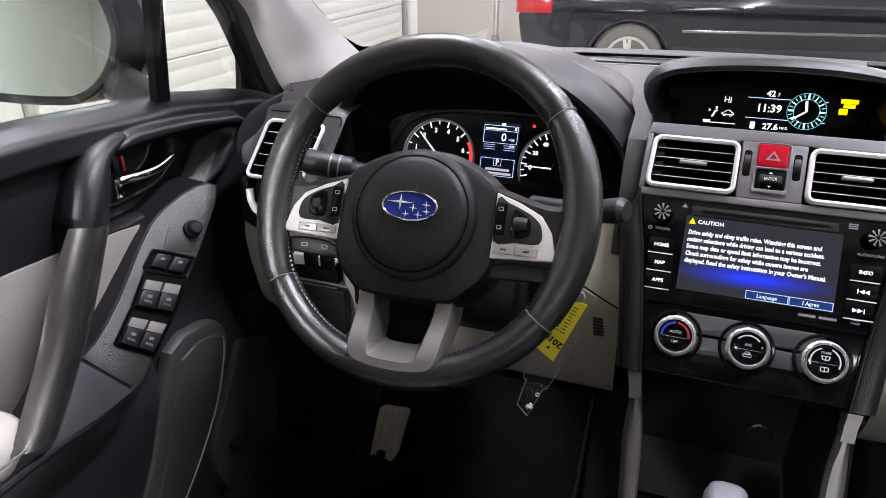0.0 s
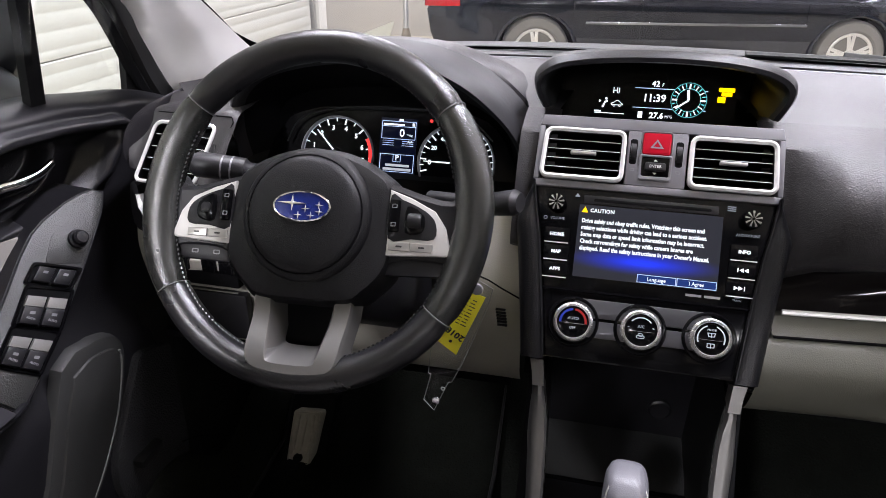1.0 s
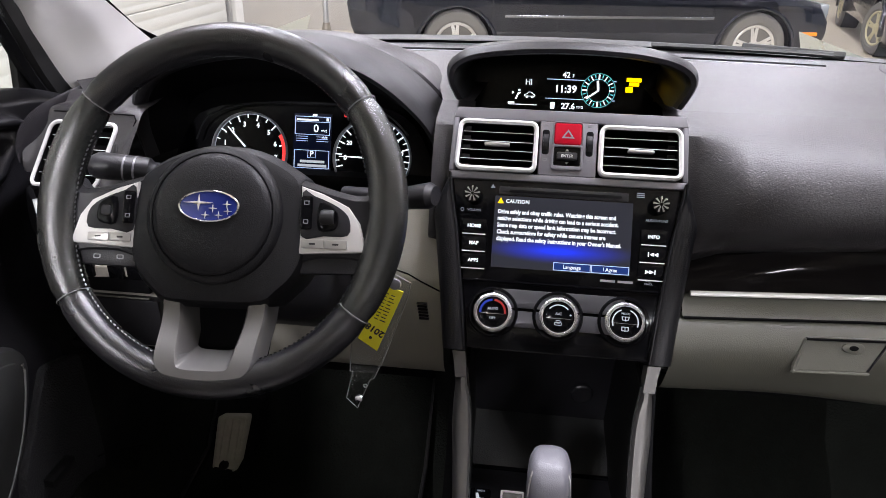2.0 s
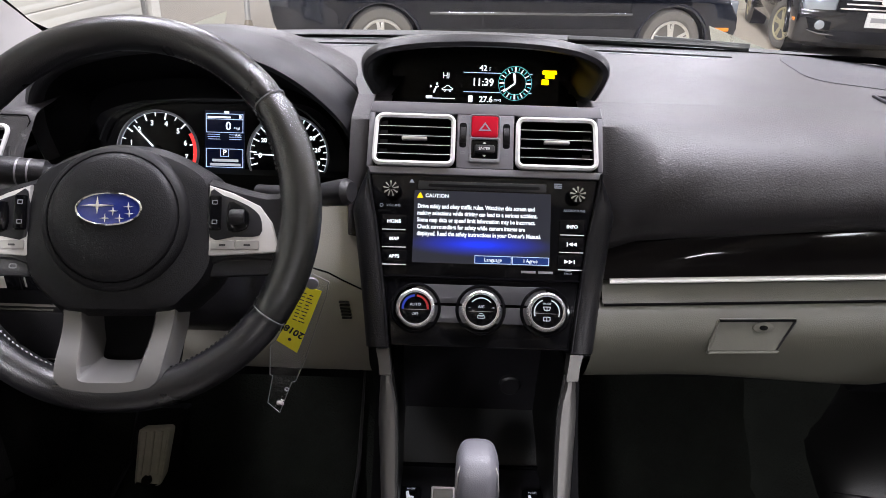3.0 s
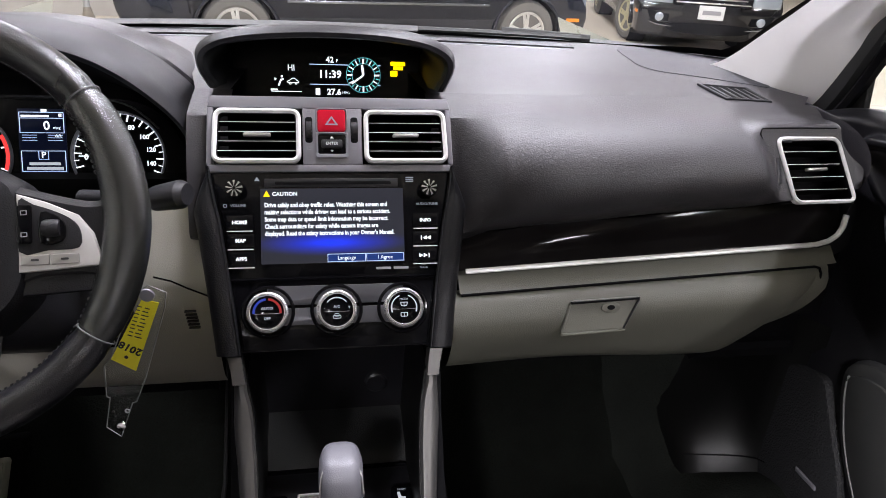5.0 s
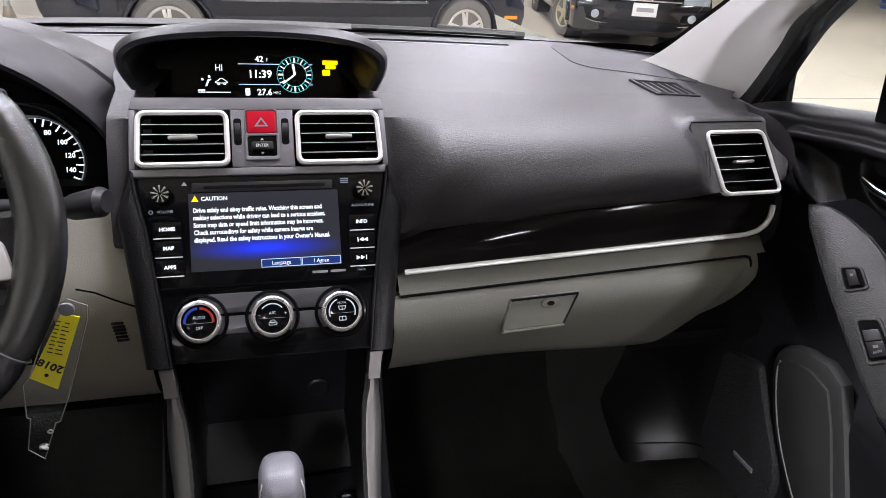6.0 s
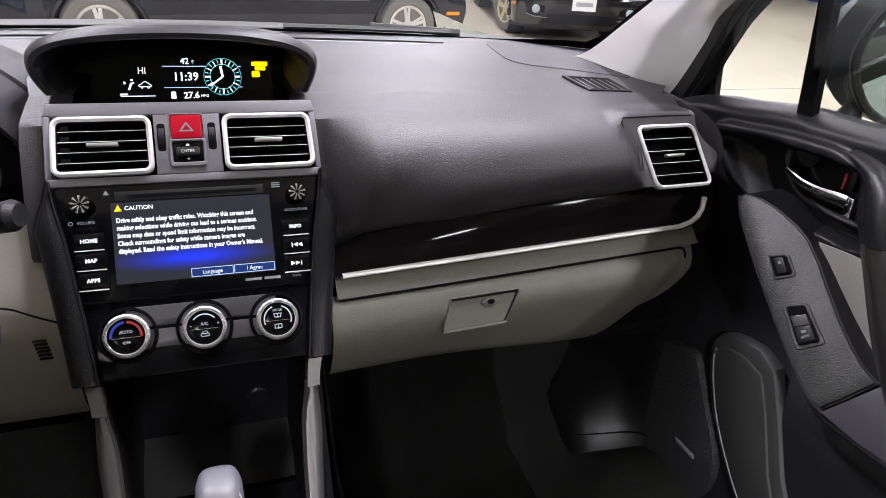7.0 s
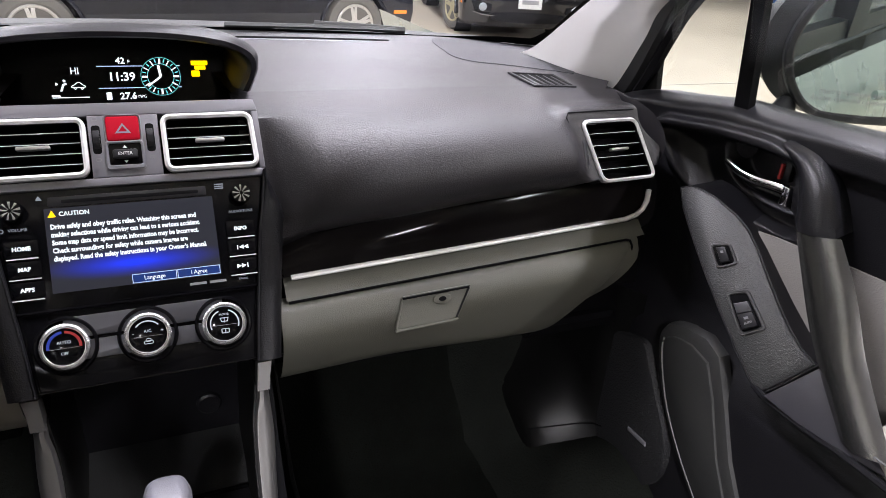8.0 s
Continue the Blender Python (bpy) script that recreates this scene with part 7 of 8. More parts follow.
for s in (-1, 1):
    bm = B()
    box(bm, (s * 0.076, 0.655, 0.622), (0.026, 0.05, 0.012), 0.003)
    hb = con_part("seat_heater_switch", bm, PIANO, "black seat heater switch")
    HM = OI @ at(s * 0.076, 0.664, 0.6288)
    letters("HIGH", 0.0042, HM @ at(0, 0.010), GLOW_DIM, hb)
    letters("LOW", 0.0042, HM @ at(0, -0.012), GLOW_DIM, hb)
    b2 = B()
    slab(b2, [(-0.005, -0.005), (0.004, -0.005), (0.004, -0.0025), (-0.001, -0.002), (-0.003, 0.006), (-0.006, 0.005)], 0, 0.0006, 0, HM)
    part("seat_mark", b2, GLOW_SOFT, hb)
bm = B()
hoop(bm, rrect(0.030, 0.040, 0.002, -0.036, 0.665), rrect(0.025, 0.035, 0.001, -0.036, 0.665), 0.612, 0.624, 0.001)
con_part("release_frame", bm, CHROME_SOFT)
bm = B()
box(bm, (-0.036, 0.665, 0.618), (0.0245, 0.0345, 0.008), 0.001)
con_part("release_key", bm, GREY_LOW)
bm = B()
box(bm, (0, 0.40, 0.45), (0.21, 0.36, 0.26), 0.01)
con_part("tunnel", bm, TRIM_BLACK)

shifter = thing("gear_shifter", at(0, 0.615, 0.612), "grey leather gear knob with bright side lines", "gear shifter")
rings = []
for z, w, d, y in ((0.0, 0.018, 0.018, 0.020), (0.03, 0.019, 0.020, 0.008), (0.055, 0.0235, 0.026, -0.006), (0.085, 0.0265, 0.031, -0.012), (0.112, 0.0268, 0.031, -0.012), (0.130, 0.0260, 0.029, -0.010), (0.1395, 0.0225, 0.024, -0.008), (0.1435, 0.0175, 0.018, -0.007), (0.1455, 0.010, 0.011, -0.007)):
    rings.append([(1.78 * w * (abs(math.cos(a)) ** 0.68) * math.copysign(0.5, math.cos(a)), y + 2 * d * (abs(math.sin(a)) ** 0.68) * math.copysign(0.5, math.sin(a)), z) for a in [2 * math.pi * j / 28 for j in range(28)]])
bm = B()
skin(bm, rings)
part("knob", bm, material("knob_leather", (0.105, 0.104, 0.116), 0.40, grain=0.45, grain_size=0.0013, stain=0.1), shifter, "grey grained leather knob", sharp=60)
for s in (-1, 1):
    bm = B()
    tube(bm, [(s * 0.0205, -0.028, 0.055), (s * 0.0228, -0.034, 0.085), (s * 0.0228, -0.034, 0.112), (s * 0.0212, -0.029, 0.131), (s * 0.0165, -0.019, 0.1405)], 0.0010, 6)
    part("side_line", bm, SILVER, shifter, "bright side line")
bm = B()
lathe(bm, [(0.035, -0.004), (0.030, 0.012), (0.020, 0.03), (0.014, 0.03)], 24, at(0, 0.02, 0))
part("boot", bm, MATTE_BLACK, shifter)


# front doors: moulded panel, pull, switches, armrest, pocket, window frame
def poly_distance(py, pz, poly):
    """Signed distance of points to an outline, negative inside."""
    best = np.full(py.shape, 1e9)
    inside = np.zeros(py.shape, bool)
    k = len(poly)
    for i in range(k):
        (ay, az), (by, bz) = poly[i], poly[(i + 1) % k]
        ey, ez = by - ay, bz - az
        t = np.clip(((py - ay) * ey + (pz - az) * ez) / (ey * ey + ez * ez + 1e-12), 0, 1)
        best = np.minimum(best, np.hypot(py - ay - t * ey, pz - az - t * ez))
        cross = ((az > pz) != (bz > pz)) & (py < (by - ay) * (pz - az) / (bz - az + 1e-12) + ay)
        inside ^= cross
    return np.where(inside, -best, best)


def ease(a, b, x):
    t = np.clip((x - a) / (b - a), 0, 1)
    return t * t * (3 - 2 * t)


BOWL = smooth([(0.845, 1.013), (0.800, 1.022), (0.745, 1.031), (0.685, 1.037), (0.640, 1.038), (0.617, 1.024), (0.604, 0.980), (0.592, 0.946), (0.660, 0.940), (0.720, 0.938), (0.768, 0.940), (0.797, 0.956), (0.820, 0.981)], 3)
CUP = smooth([(0.752, 1.018), (0.700, 1.026), (0.640, 1.030), (0.618, 1.014), (0.608, 0.974), (0.640, 0.966), (0.686, 0.967), (0.718, 0.972), (0.742, 0.988)], 3)


def sill_z(y):
    return 1.094 - 0.012 * ease(0.50, 0.72, y) - 0.022 * ease(0.72, 0.90, y) - 0.035 * ease(0.88, 1.02, y)


def door_depth(y, z):
    x = np.full(y.shape, 0.752)
    x = x - 0.040 * ease(0.80, 0.70, z)
    top = sill_z(y)
    x = x - 0.016 * ease(top - 0.056, top - 0.040, z) + 0.034 * ease(top - 0.024, top + 0.004, z) ** 2
    d = poly_distance(y, z, BOWL)
    rim = ease(0.930, 0.962, z)
    x = x - (0.013 + 0.006 * ease(0.80, 0.85, y)) * rim * (1 - ease(0.004, 0.012, np.abs(d - 0.010)))
    # the front wall of the bowl slopes gently, the others drop steeply
    wide = 0.009 + 0.024 * ease(0.735, 0.800, y)
    x = x + 0.024 * ease(0.0, 1.0, np.clip((0.003 - d) / wide, 0, 1))
    c = poly_distance(y, z, CUP)
    x = x - 0.005 * (1 - ease(0.001, 0.005, np.abs(c - 0.005)))
    x = x + 0.026 * ease(0.001, -0.010, c)
    x = x - 0.020 * ease(0.84, 0.96, y)
    return x


def yz(s, x):
    """The plane of a door at distance x from the car's middle: outline along y and z, its solid side towards the cabin."""
    return Matrix(((0, 0, -s, s * x), (1, 0, 0, 0), (0, 1, 0, 0), (0, 0, 0, 1)))


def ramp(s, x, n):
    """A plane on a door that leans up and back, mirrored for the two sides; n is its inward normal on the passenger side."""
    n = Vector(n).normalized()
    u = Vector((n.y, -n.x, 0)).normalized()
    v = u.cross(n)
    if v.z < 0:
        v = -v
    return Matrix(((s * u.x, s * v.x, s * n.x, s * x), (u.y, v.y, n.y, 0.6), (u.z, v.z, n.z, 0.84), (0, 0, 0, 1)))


# outline projected from the camera's eye onto the leaning plane
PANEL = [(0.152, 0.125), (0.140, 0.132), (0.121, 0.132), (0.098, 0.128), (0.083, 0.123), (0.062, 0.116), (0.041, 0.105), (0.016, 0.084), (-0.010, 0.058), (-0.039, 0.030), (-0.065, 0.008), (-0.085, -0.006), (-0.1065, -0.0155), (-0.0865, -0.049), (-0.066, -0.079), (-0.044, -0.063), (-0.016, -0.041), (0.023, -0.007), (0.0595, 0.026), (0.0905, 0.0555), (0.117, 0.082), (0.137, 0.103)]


def make_door(s, name, label, driver):
    door = thing(name, at(s * 0.75, 0.3, 0.7), label, "car door", "front doors")
    inv = at(-s * 0.75, -0.3, -0.7)

    def dp(nm, bm, mat, lab="", parent=None, sharp=35):
        bm.transform(inv)
        return part(nm, bm, mat, parent or door, lab, sharp)

    ys = np.concatenate([np.linspace(-0.45, 0.40, 12, endpoint=False), np.linspace(0.40, 0.875, 160, endpoint=False), np.linspace(0.875, 1.0, 16)])
    ks = np.concatenate([np.linspace(0, 0.78, 40, endpoint=False), np.linspace(0.78, 1.0, 62)])
    rows = []
    for k in ks:
        zz = 0.36 + (sill_z(ys) - 0.36) * k
        xx = door_depth(ys, zz)
        rows.append([(s * x, y, z) for x, y, z in zip(xx.tolist(), ys.tolist(), zz.tolist())])
    last = rows[-1]
    rows.append([(x + s * 0.03, y, z - 0.002) for x, y, z in last])
    rows.append([(x + s * 0.035, y, z - 0.05) for x, y, z in last])
    bm = B()
    sheet(bm, rows)
    dp("panel", bm, DOOR_SKIN, "black moulded door panel", sharp=60)
    # light cloth inset
    bm = B()
    slab(bm, smooth([(0.672, 0.918), (0.640, 0.932), (0.560, 0.942), (0.40, 0.952), (0.0, 0.962), (-0.40, 0.965), (-0.40, 0.79), (0.10, 0.79), (0.40, 0.785), (0.52, 0.782), (0.56, 0.80), (0.60, 0.84)], 3), 0, 0.008, 0.003, yz(s, 0.757))
    dp("cloth_insert", bm, CLOTH, "light grey cloth insert")
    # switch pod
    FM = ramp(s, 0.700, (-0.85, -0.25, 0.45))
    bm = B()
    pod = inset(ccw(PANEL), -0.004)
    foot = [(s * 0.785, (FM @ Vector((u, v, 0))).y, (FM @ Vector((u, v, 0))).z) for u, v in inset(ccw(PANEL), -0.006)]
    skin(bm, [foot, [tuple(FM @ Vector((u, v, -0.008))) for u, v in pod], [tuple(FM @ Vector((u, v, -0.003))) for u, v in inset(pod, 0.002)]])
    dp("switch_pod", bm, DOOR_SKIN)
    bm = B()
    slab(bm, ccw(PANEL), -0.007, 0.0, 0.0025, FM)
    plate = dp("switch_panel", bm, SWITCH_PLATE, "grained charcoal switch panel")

    def quad(pts, z0, z1, mat, nm, b=0.0, lab="", parent=None):
        b2 = B()
        slab(b2, pts, z0, z1, b, FM)
        return dp(nm, b2, mat, lab, parent or plate)

    def bay(pts, bezel=0.004):
        b2 = B()
        o = round_outline(inset(ccw(pts), -bezel), 0.006)
        hoop(b2, o, round_outline(ccw(pts), 0.004), -0.002, 0.0022, 0.0008, FM)
        dp("switch_rim", b2, PIANO if driver else SWITCH_PLATE, "", plate)
        quad(round_outline(ccw(pts), 0.004), -0.006, 0.0004, MATTE_BLACK, "switch_well")

    def lerp2(q, u, v):
        a = Vector(q[0]).lerp(Vector(q[1]), u)
        b = Vector(q[3]).lerp(Vector(q[2]), u)
        return tuple(a.lerp(b, v))

    def key(q, u0, u1, v0, v1, h=0.006, mat=TRIM_BLACK, mark=True, cap=False):
        pts = [lerp2(q, u0, v0), lerp2(q, u1, v0), lerp2(q, u1, v1), lerp2(q, u0, v1)]
        quad(pts, 0.0, h, mat, "window_switch", 0.0012, "", plate)
        if cap:
            c = [lerp2(q, u0, v0 - 0.30), lerp2(q, u1, v0 - 0.30), lerp2(q, u1, v0 - 0.02), lerp2(q, u0, v0 - 0.02)]
            quad(c, 0.0, h * 0.8, GREY_LOW if driver else BRIDGE, "switch_cap", 0.001, "silver switch cap", plate)
        if mark:
            c = [lerp2(q, u0 + (u1 - u0) * a, v0 + (v1 - v0) * b) for a, b in ((0.36, 0.26), (0.64, 0.26), (0.64, 0.42), (0.36, 0.42))]
            quad(c, h, h + 0.0005, GREY_MARK, "switch_mark", 0, "", plate)
        if cap:
            up = (Vector(lerp2(q, 0.5, 0)) - Vector(lerp2(q, 0.5, 1))).normalized()
            c = lerp2(q, (u0 + u1) / 2, v0 + (v1 - v0) * 0.68)
            flip = -1 if FM.to_3x3().determinant() < 0 else 1
            spin = Matrix(((up.y * flip, up.x, 0, c[0]), (-up.x * flip, up.y, 0, c[1]), (0, 0, 1, h + 0.0003), (0, 0, 0, 1)))
            letters("AUTO", 0.0036, inv @ FM @ spin, GREY_MARK, plate, bold=0.0002)

    # switch corners are projected from the camera's eye too, to fit its view
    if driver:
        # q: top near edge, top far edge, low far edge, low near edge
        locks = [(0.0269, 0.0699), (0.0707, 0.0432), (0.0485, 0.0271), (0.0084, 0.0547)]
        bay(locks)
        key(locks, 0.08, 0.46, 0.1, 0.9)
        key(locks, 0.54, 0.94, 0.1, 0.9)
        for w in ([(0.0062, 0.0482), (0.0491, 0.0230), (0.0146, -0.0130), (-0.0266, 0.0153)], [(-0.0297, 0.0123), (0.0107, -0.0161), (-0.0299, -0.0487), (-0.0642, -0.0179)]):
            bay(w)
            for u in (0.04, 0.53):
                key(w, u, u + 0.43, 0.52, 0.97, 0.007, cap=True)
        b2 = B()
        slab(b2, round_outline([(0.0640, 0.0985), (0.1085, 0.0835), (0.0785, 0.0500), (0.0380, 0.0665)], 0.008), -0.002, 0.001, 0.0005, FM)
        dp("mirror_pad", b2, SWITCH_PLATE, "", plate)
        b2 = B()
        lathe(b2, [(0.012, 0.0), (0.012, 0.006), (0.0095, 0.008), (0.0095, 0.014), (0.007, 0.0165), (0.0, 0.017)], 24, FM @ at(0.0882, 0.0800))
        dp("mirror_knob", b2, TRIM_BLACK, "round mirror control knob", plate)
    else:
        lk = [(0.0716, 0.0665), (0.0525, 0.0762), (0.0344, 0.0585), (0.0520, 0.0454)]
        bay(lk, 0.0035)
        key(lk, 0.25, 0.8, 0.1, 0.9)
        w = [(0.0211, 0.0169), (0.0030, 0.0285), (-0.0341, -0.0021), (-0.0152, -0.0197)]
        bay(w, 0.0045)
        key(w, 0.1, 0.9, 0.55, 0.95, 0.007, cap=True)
    # grey wedge under the pull
    bm = B()
    # wedge outline fitted to the camera's view in the same way
    slab(bm, [(-0.0905, -0.0620), (-0.1260, 0.0045), (-0.1548, 0.0061), (-0.1961, -0.0219), (-0.2656, -0.0336), (-0.4076, -0.0297), (-0.4105, -0.0563), (-0.2483, -0.0496), (-0.1976, -0.0571), (-0.1415, -0.0630)], -0.070, -0.0015, 0.003, ramp(s, 0.694, (-0.9, 0.0, 0.44)))
    dp("pull_base", bm, material("pull_base_grey", (0.034, 0.033, 0.038), 0.45, grain=0.2, grain_size=0.001), "dark grey base of the pull")
    bm = B()
    tube(bm, smooth([(s * 0.690, 0.540, 0.772), (s * 0.678, 0.505, 0.776), (s * 0.674, 0.440, 0.780), (s * 0.672, 0.37, 0.786), (s * 0.674, 0.1, 0.780), (s * 0.680, -0.4, 0.770)], 4, False), 0.0045, 8)
    dp("lower_roll", bm, TRIM_BLACK)
    # pull: silver below the joint, dark above
    front = smooth([(0.716, 0.572, 0.973), (0.714, 0.542, 0.922), (0.710, 0.509, 0.874), (0.702, 0.472, 0.835), (0.684, 0.418, 0.793)], 5, False)
    rear = smooth([(0.704, 0.505, 0.990), (0.701, 0.466, 0.942), (0.695, 0.430, 0.888), (0.686, 0.396, 0.852), (0.672, 0.353, 0.813)], 5, False)
    rings = []
    for i, (f, r) in enumerate(zip(front, rear)):
        k = i / (len(front) - 1)
        q = 0.015 + 0.005 * math.sin(math.pi * k)
        arc = [(f[0] + 0.014, f[1] - 0.006, f[2])]
        for j in range(13):
            t = j / 12
            p = Vector(f).lerp(Vector(r), t)
            arc.append((p.x - q * math.sin(math.pi * t) ** 0.75, p.y, p.z))
        arc.append((r[0] + 0.004, r[1] + 0.003, r[2] - 0.002))
        rings.append([(s * x, y, z) for x, y, z in arc])
    bm = B()
    skin(bm, rings)
    dp("pull_handle", bm, PULL_SILVER, "brushed silver door pull", sharp=60)
    top_f = smooth([(0.5720, 0.9735), (0.580, 0.996), (0.590, 1.017), (0.606, 1.034), (0.640, 1.046)], 4, False)
    top_r = smooth([(0.5110, 0.9885), (0.525, 1.012), (0.546, 1.038), (0.580, 1.058), (0.630, 1.063)], 4, False)
    rings = []
    for i, ((fy, fz), (ry, rz)) in enumerate(zip(top_f, top_r)):
        k = i / (len(top_f) - 1)
        o = 0.036 * k * k
        rings.append([(s * 0.760, fy, fz), (s * (0.716 + o), fy, fz), (s * (0.7005 + o), fy * 0.75 + ry * 0.25, fz * 0.75 + rz * 0.25), (s * (0.6925 + o), fy * 0.42 + ry * 0.58, fz * 0.42 + rz * 0.58), (s * (0.694 + o), fy * 0.25 + ry * 0.75, fz * 0.25 + rz * 0.75), (s * (0.703 + o), ry, rz), (s * 0.760, ry * 0.7 + fy * 0.3, rz * 0.7 + fz * 0.3)])
    bm = B()
    skin(bm, rings)
    dp("pull_top", bm, DOOR_SKIN, "charcoal upper part of the pull", sharp=75)
    # inner handle: chrome lever, red-marked lock tab, dark pivot
    bm = B()
    tube(bm, smooth([(s * 0.754, 0.732, 0.999), (s * 0.746, 0.700, 0.995), (s * 0.741, 0.668, 0.996), (s * 0.741, 0.640, 0.999), (s * 0.744, 0.622, 0.999)], 4, False), 0.0036, 10, flat=1.5)
    lev = dp("release_lever", bm, CHROME, "chrome release lever")
    bm = B()
    box(bm, (s * 0.746, 0.619, 0.993), (0.012, 0.012, 0.024), 0.003)
    dp("lever_pivot", bm, CHROME, "", lev)
    bm = B()
    tube(bm, [(s * 0.752, 0.712, 0.992), (s * 0.748, 0.67, 0.986), (s * 0.750, 0.625, 0.988)], 0.0045, 8)
    dp("lever_back", bm, PIANO, "", lev)
    bm = B()
    box(bm, (s * 0.765, 0.640, 1.016), (0.010, 0.010, 0.026), 0.002)
    tab = dp("lock_tab", bm, TRIM_BLACK, "lock tab with a red mark")
    bm = B()
    box(bm, (s * 0.759, 0.6475, 1.014), (0.006, 0.004, 0.020), 0.001)
    dp("red_mark", bm, material("red_mark", (0.40, 0.03, 0.03), 0.4), "", tab)
    # armrest pad
    bm = B()
    rings = []
    for y, k in ((0.388, 0.55), (0.378, 0.85), (0.355, 1.0), (0.20, 1.02), (-0.15, 1.0), (-0.40, 0.9)):
        rings.append([(s * (0.716 - 0.044 * k * c), y, 0.812 + 0.034 * k * d) for c, d in ((-0.9, -1), (0.6, -1), (0.95, -0.5), (1, 0.2), (0.8, 0.8), (0.4, 1.0), (-0.9, 1.0))])
    skin(bm, rings)
    rest = dp("armrest", bm, ARMREST, "light vinyl armrest pad with stitching", sharp=60)
    bm = B()
    tube(bm, [(s * 0.6665, y, 0.812) for y in np.linspace(0.37, -0.3, 12)], 0.0012, 5)
    dp("armrest_seam", bm, SEAM, "", rest)
    # lower pocket, speaker grille and badge
    bm = B()
    edge = smooth([(0.660, 0.752), (0.690, 0.746), (0.708, 0.734), (0.710, 0.716), (0.696, 0.676), (0.672, 0.631), (0.629, 0.579), (0.572, 0.527), (0.50, 0.47)], 4, False)
    pk = ccw(edge + [(0.47, 0.47), (0.52, 0.55), (0.565, 0.62), (0.60, 0.70), (0.625, 0.745)])
    # wide bevel, shaped to catch light
    slab(bm, smooth(inset(pk, -0.020)[::2], 2), 0, 0.019, 0.013, yz(s, 0.722))
    dp("pocket_frame", bm, POCKET_LIT)
    bm = B()
    slab(bm, pk, 0, 0.025, 0.003, yz(s, 0.724))
    pocket = dp("door_pocket", bm, POCKET_LIT, "dark plastic door pocket, coloured lighter for the light on it")
    # lip coloured lighter to stand for the light that its edge catches
    bm = B()
    tube(bm, [(s * 0.7005, y + 0.002, z + 0.001) for y, z in edge[9:]], 0.0017, 8)
    dp("pocket_glint_lip", bm, material("pocket_glint_lip", (0.16, 0.16, 0.155), 0.4), "thin pocket lip coloured as catching light", pocket)
    bm = B()
    grl = smooth([(0.862, 0.628), (0.825, 0.672), (0.789, 0.687), (0.752, 0.697), (0.735, 0.68), (0.70, 0.63), (0.655, 0.560), (0.665, 0.48), (0.75, 0.41), (0.82, 0.43), (0.850, 0.50)], 3)
    slab(bm, grl, 0, 0.016, 0.005, yz(s, 0.715))
    grille = dp("speaker_grille", bm, material("grille_cloth", (0.010, 0.010, 0.011), 0.7, grain=1.0, grain_size=0.0028, cells=True), "black perforated speaker grille")
    bm = B()
    slab(bm, [(0.738, 0.5405), (0.694, 0.543), (0.692, 0.5365), (0.736, 0.534)], 0, 0.003, 0.001, yz(s, 0.699))
    dp("plain_badge", bm, GUNMETAL, "small plain metal badge", grille)
    # window frame, divider and glass
    bm = B()
    fr = smooth([(s * 0.762, 1.005, 1.020), (s * 0.760, 0.965, 1.075), (s * 0.757, 0.925, 1.150), (s * 0.752, 0.885, 1.205), (s * 0.735, 0.78, 1.290), (s * 0.70, 0.55, 1.40), (s * 0.655, 0.30, 1.455)], 4, False)
    tube(bm, fr, 0.021, 8, flat=1.3)
    dp("window_frame", bm, RUBBER, "black rubber window frame")
    bm = B()
    tube(bm, [(x + s * -0.004, y - 0.030, z - 0.012) for x, y, z in fr], 0.010, 6)
    dp("window_seal", bm, MATTE_BLACK)
    bm = B()
    slab(bm, [(0.985, 1.025), (0.908, 1.050), (0.916, 1.10), (0.920, 1.150), (0.900, 1.185), (0.94, 1.14)], 0, 0.010, 0.002, yz(s, 0.768))
    dp("corner_filler", bm, KICK)
    bm = B()
    skin(bm, [[(s * (0.750 + dx), y + dy, z) for dx, dy in ((0, 0), (0.012, 0), (0.012, w), (0, w))] for z, y, w in ((1.060, 0.716, 0.024), (1.206, 0.735, 0.024), (1.38, 0.758, 0.024))])
    dp("window_divider", bm, MATTE_BLACK, "black window divider bar")
    for z0, gl, nm in ((1.06, [(0.735, 1.04), (0.735, 1.44), (-0.02, 1.48), (-0.02, 1.06)], "window_glass"), (1.06, [(0.97, 1.03), (0.745, 1.04), (0.745, 1.34), (0.87, 1.22)], "quarter_glass")):
        bm = B()
        n = [(y, z) for y, z in gl]
        skin(bm, [[(s * (0.770 - 0.26 * max(0, z - 1.06) + dx), y, z) for y, z in n] for dx in (0.0, 0.003)])
        g = dp(nm, bm, GLASS, "clear side window glass")
        g.visible_shadow = False
    return door


make_door(-1, "driver_door", "closed driver door, black panel with window switches and silver pull", True)
make_door(1, "passenger_door", "closed passenger door, black panel with one window switch and silver pull", False)

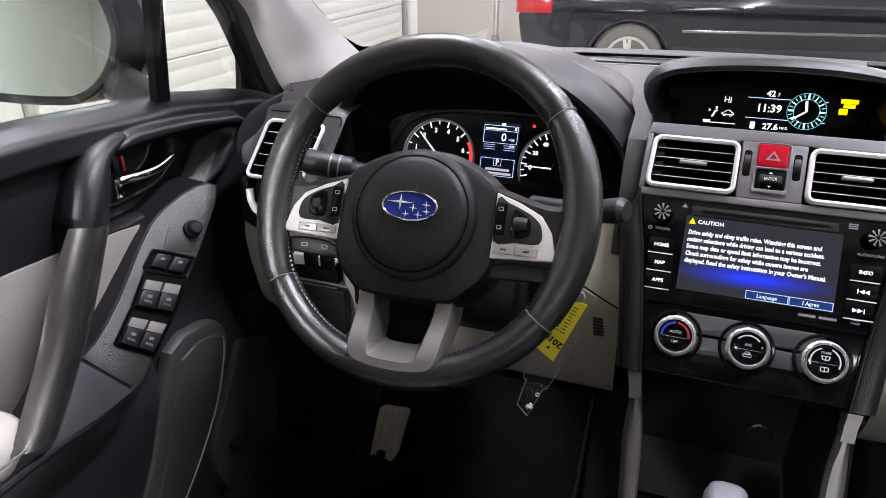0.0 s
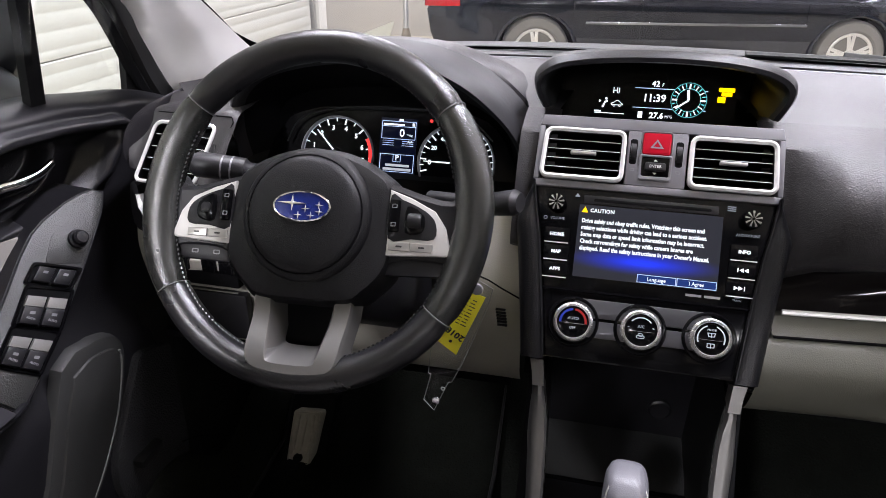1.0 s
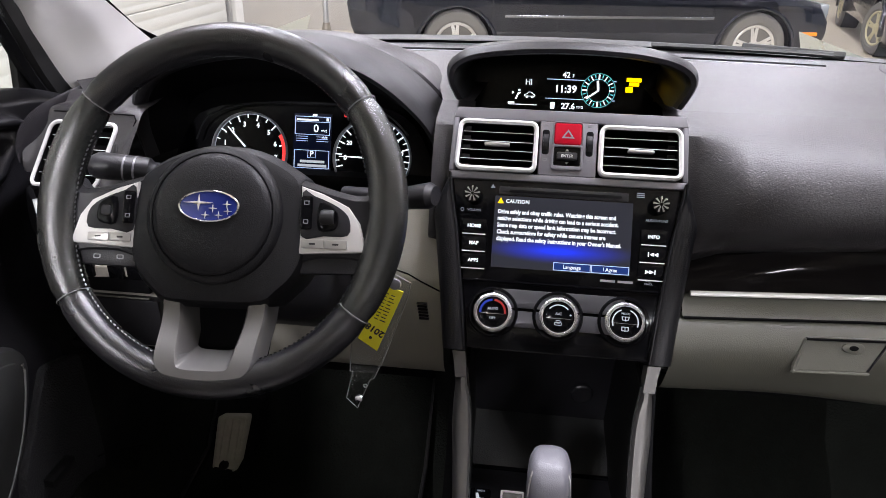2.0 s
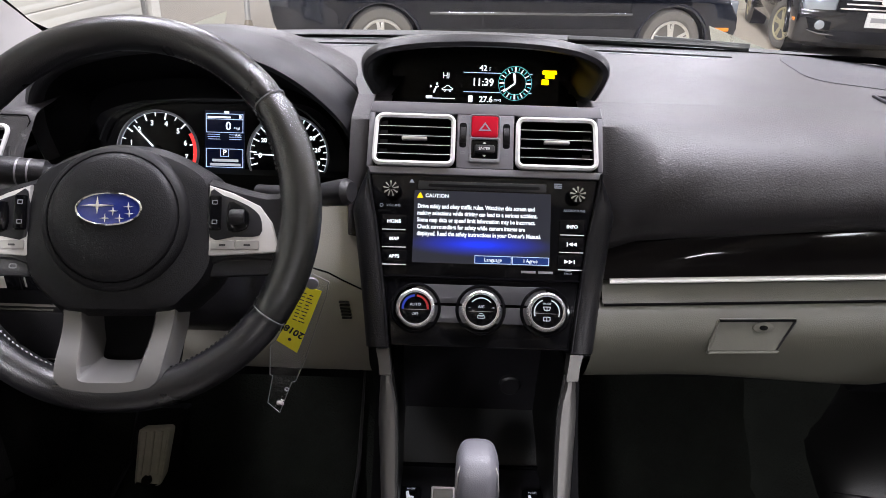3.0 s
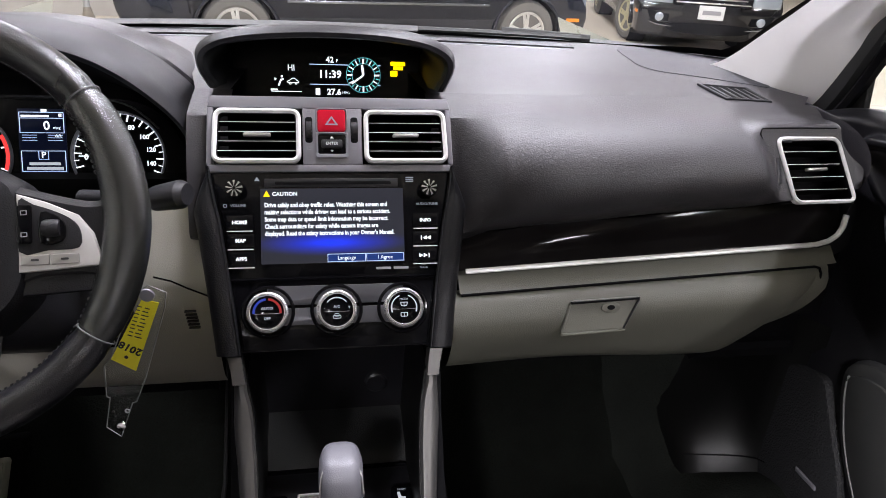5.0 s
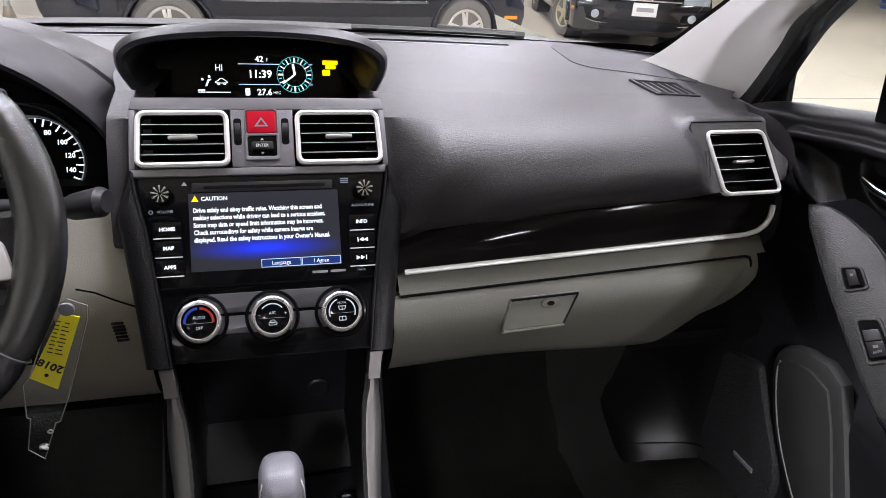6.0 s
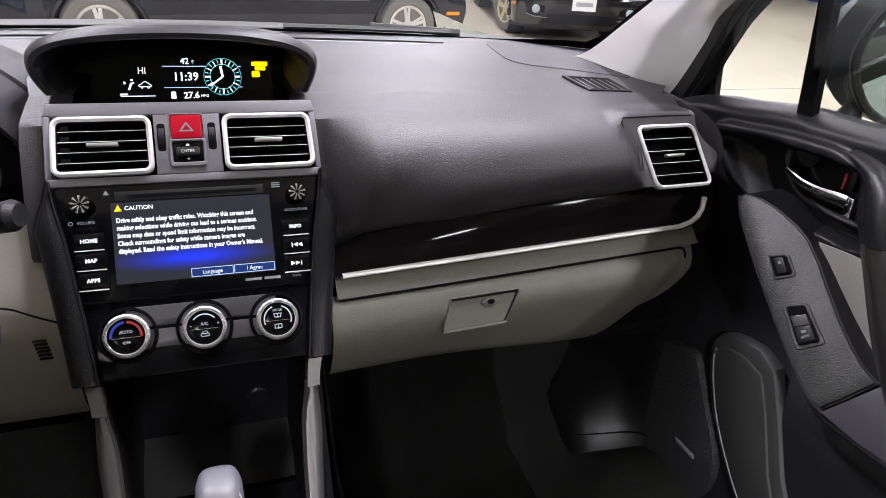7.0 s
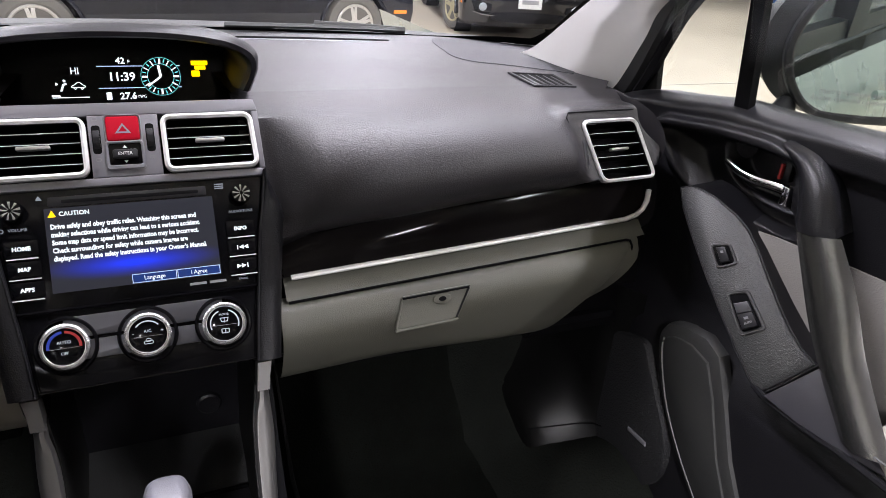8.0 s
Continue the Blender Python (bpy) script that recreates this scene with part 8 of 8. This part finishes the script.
# door mirrors
for s in (-1, 1):
    mm = plane_frame((0.99, 0.766, 1.13) if s > 0 else (-0.974, 0.766, 1.141), (s * 0.838, -0.546, 0.0) if s > 0 else (0.942, 0.308, 0.0), (0.0, -0.02 if s > 0 else 0.13, 1.0))
    mir = thing("door_mirror", mm, "black door mirror showing the pale hall", "door mirror", "door mirrors")
    gl = smooth([(-0.063, 0.074), (-0.079, 0.044), (-0.087, 0.006), (-0.078, -0.030), (-0.060, -0.058), (-0.040, -0.074), (-0.012, -0.082), (0.07, -0.080), (0.10, -0.070), (0.113, -0.03), (0.113, 0.07), (0.09, 0.092), (0.0, 0.098), (-0.04, 0.092)], 3)
    gl = ccw([(s * x * (1.0 if s > 0 else 1.09), y) for x, y in gl])
    bm = B()
    slab(bm, gl, -0.004, 0.0)
    part("mirror_glass", bm, MIRROR, mir, "silvered mirror glass")
    rimo = inset(gl, -0.013)
    bm = B()
    hoop(bm, rimo, gl, -0.012, 0.004, 0.003)
    part("rim", bm, TRIM_BLACK, mir)
    bm = B()
    rings = [[(x, y, -0.010) for x, y in rimo]]
    for z, d in ((-0.03, 0.002), (-0.06, 0.016), (-0.08, 0.036), (-0.09, 0.055)):
        rings.append([(x - s * 0.050 * smoothstep(0.02, -0.08, s * x) * min(1, -z / 0.05), y, z) for x, y in inset(rimo, d)])
    skin(bm, rings)
    part("housing", bm, TRIM_BLACK, mir, "black mirror housing")
    bm = B()
    a = mm.inverted()
    tube(bm, [tuple(a @ Vector(p)) for p in (((s * 0.785, 0.735, 1.018), (s * 0.85, 0.775, 1.024), (s * 0.94, 0.82, 1.045)) if s > 0 else ((-0.775, 0.755, 1.052), (-0.83, 0.775, 1.066), (-0.93, 0.82, 1.085)))], [0.018, 0.018, 0.020] if s > 0 else [0.030, 0.031, 0.033], 12, flat=0.8)
    part("foot", bm, TRIM_BLACK, mir)
    if s > 0:
        letters("OBJECTS IN MIRROR ARE", 0.0082, at(0.010, -0.052, 0.0004), GREY_MARK, mir, thick=0.00005)
        letters("CLOSER THAN THEY APPEAR", 0.0082, at(0.010, -0.0625, 0.0004), GREY_MARK, mir, thick=0.00005)

# unseen front seats, added to close the cabin and block light behind the camera
for s in (-1, 1):
    seat = thing("front_seat", at(s * 0.38, -0.25, 0.32), "light grey cloth front seat, unseen, added to block light", "car seat", "front seats")
    bm = B()
    skin(bm, [[(x * 1.0, y, z) for x, z in rrect(0.50, h, 0.06, 0, 0.20, 4)] for y, h in ((-0.22, 0.10), (-0.18, 0.16), (0.3, 0.16), (0.50, 0.17), (0.58, 0.12))])
    part("cushion", bm, CLOTH, seat)
    bm = B()
    skin(bm, [[(x * k, y - 0.28 - 0.30 * (z - 0.2), z) for x, y in rrect(0.50, 0.15, 0.05, 0, 0, 4)] for z, k in ((0.18, 0.9), (0.3, 1.0), (0.6, 1.0), (0.78, 0.85), (0.84, 0.7))])
    part("backrest", bm, CLOTH, seat)
    bm = B()
    skin(bm, [[(x * k, y - 0.50, z) for x, y in rrect(0.26, 0.10, 0.04, 0, 0, 4)] for z, k in ((0.88, 0.9), (0.92, 1.0), (1.02, 1.0), (1.06, 0.85))])
    part("headrest", bm, CLOTH, seat)
    bm = B()
    box(bm, (0, 0.15, 0.06), (0.44, 0.5, 0.12), 0.01)
    part("base", bm, MATTE_BLACK, seat)
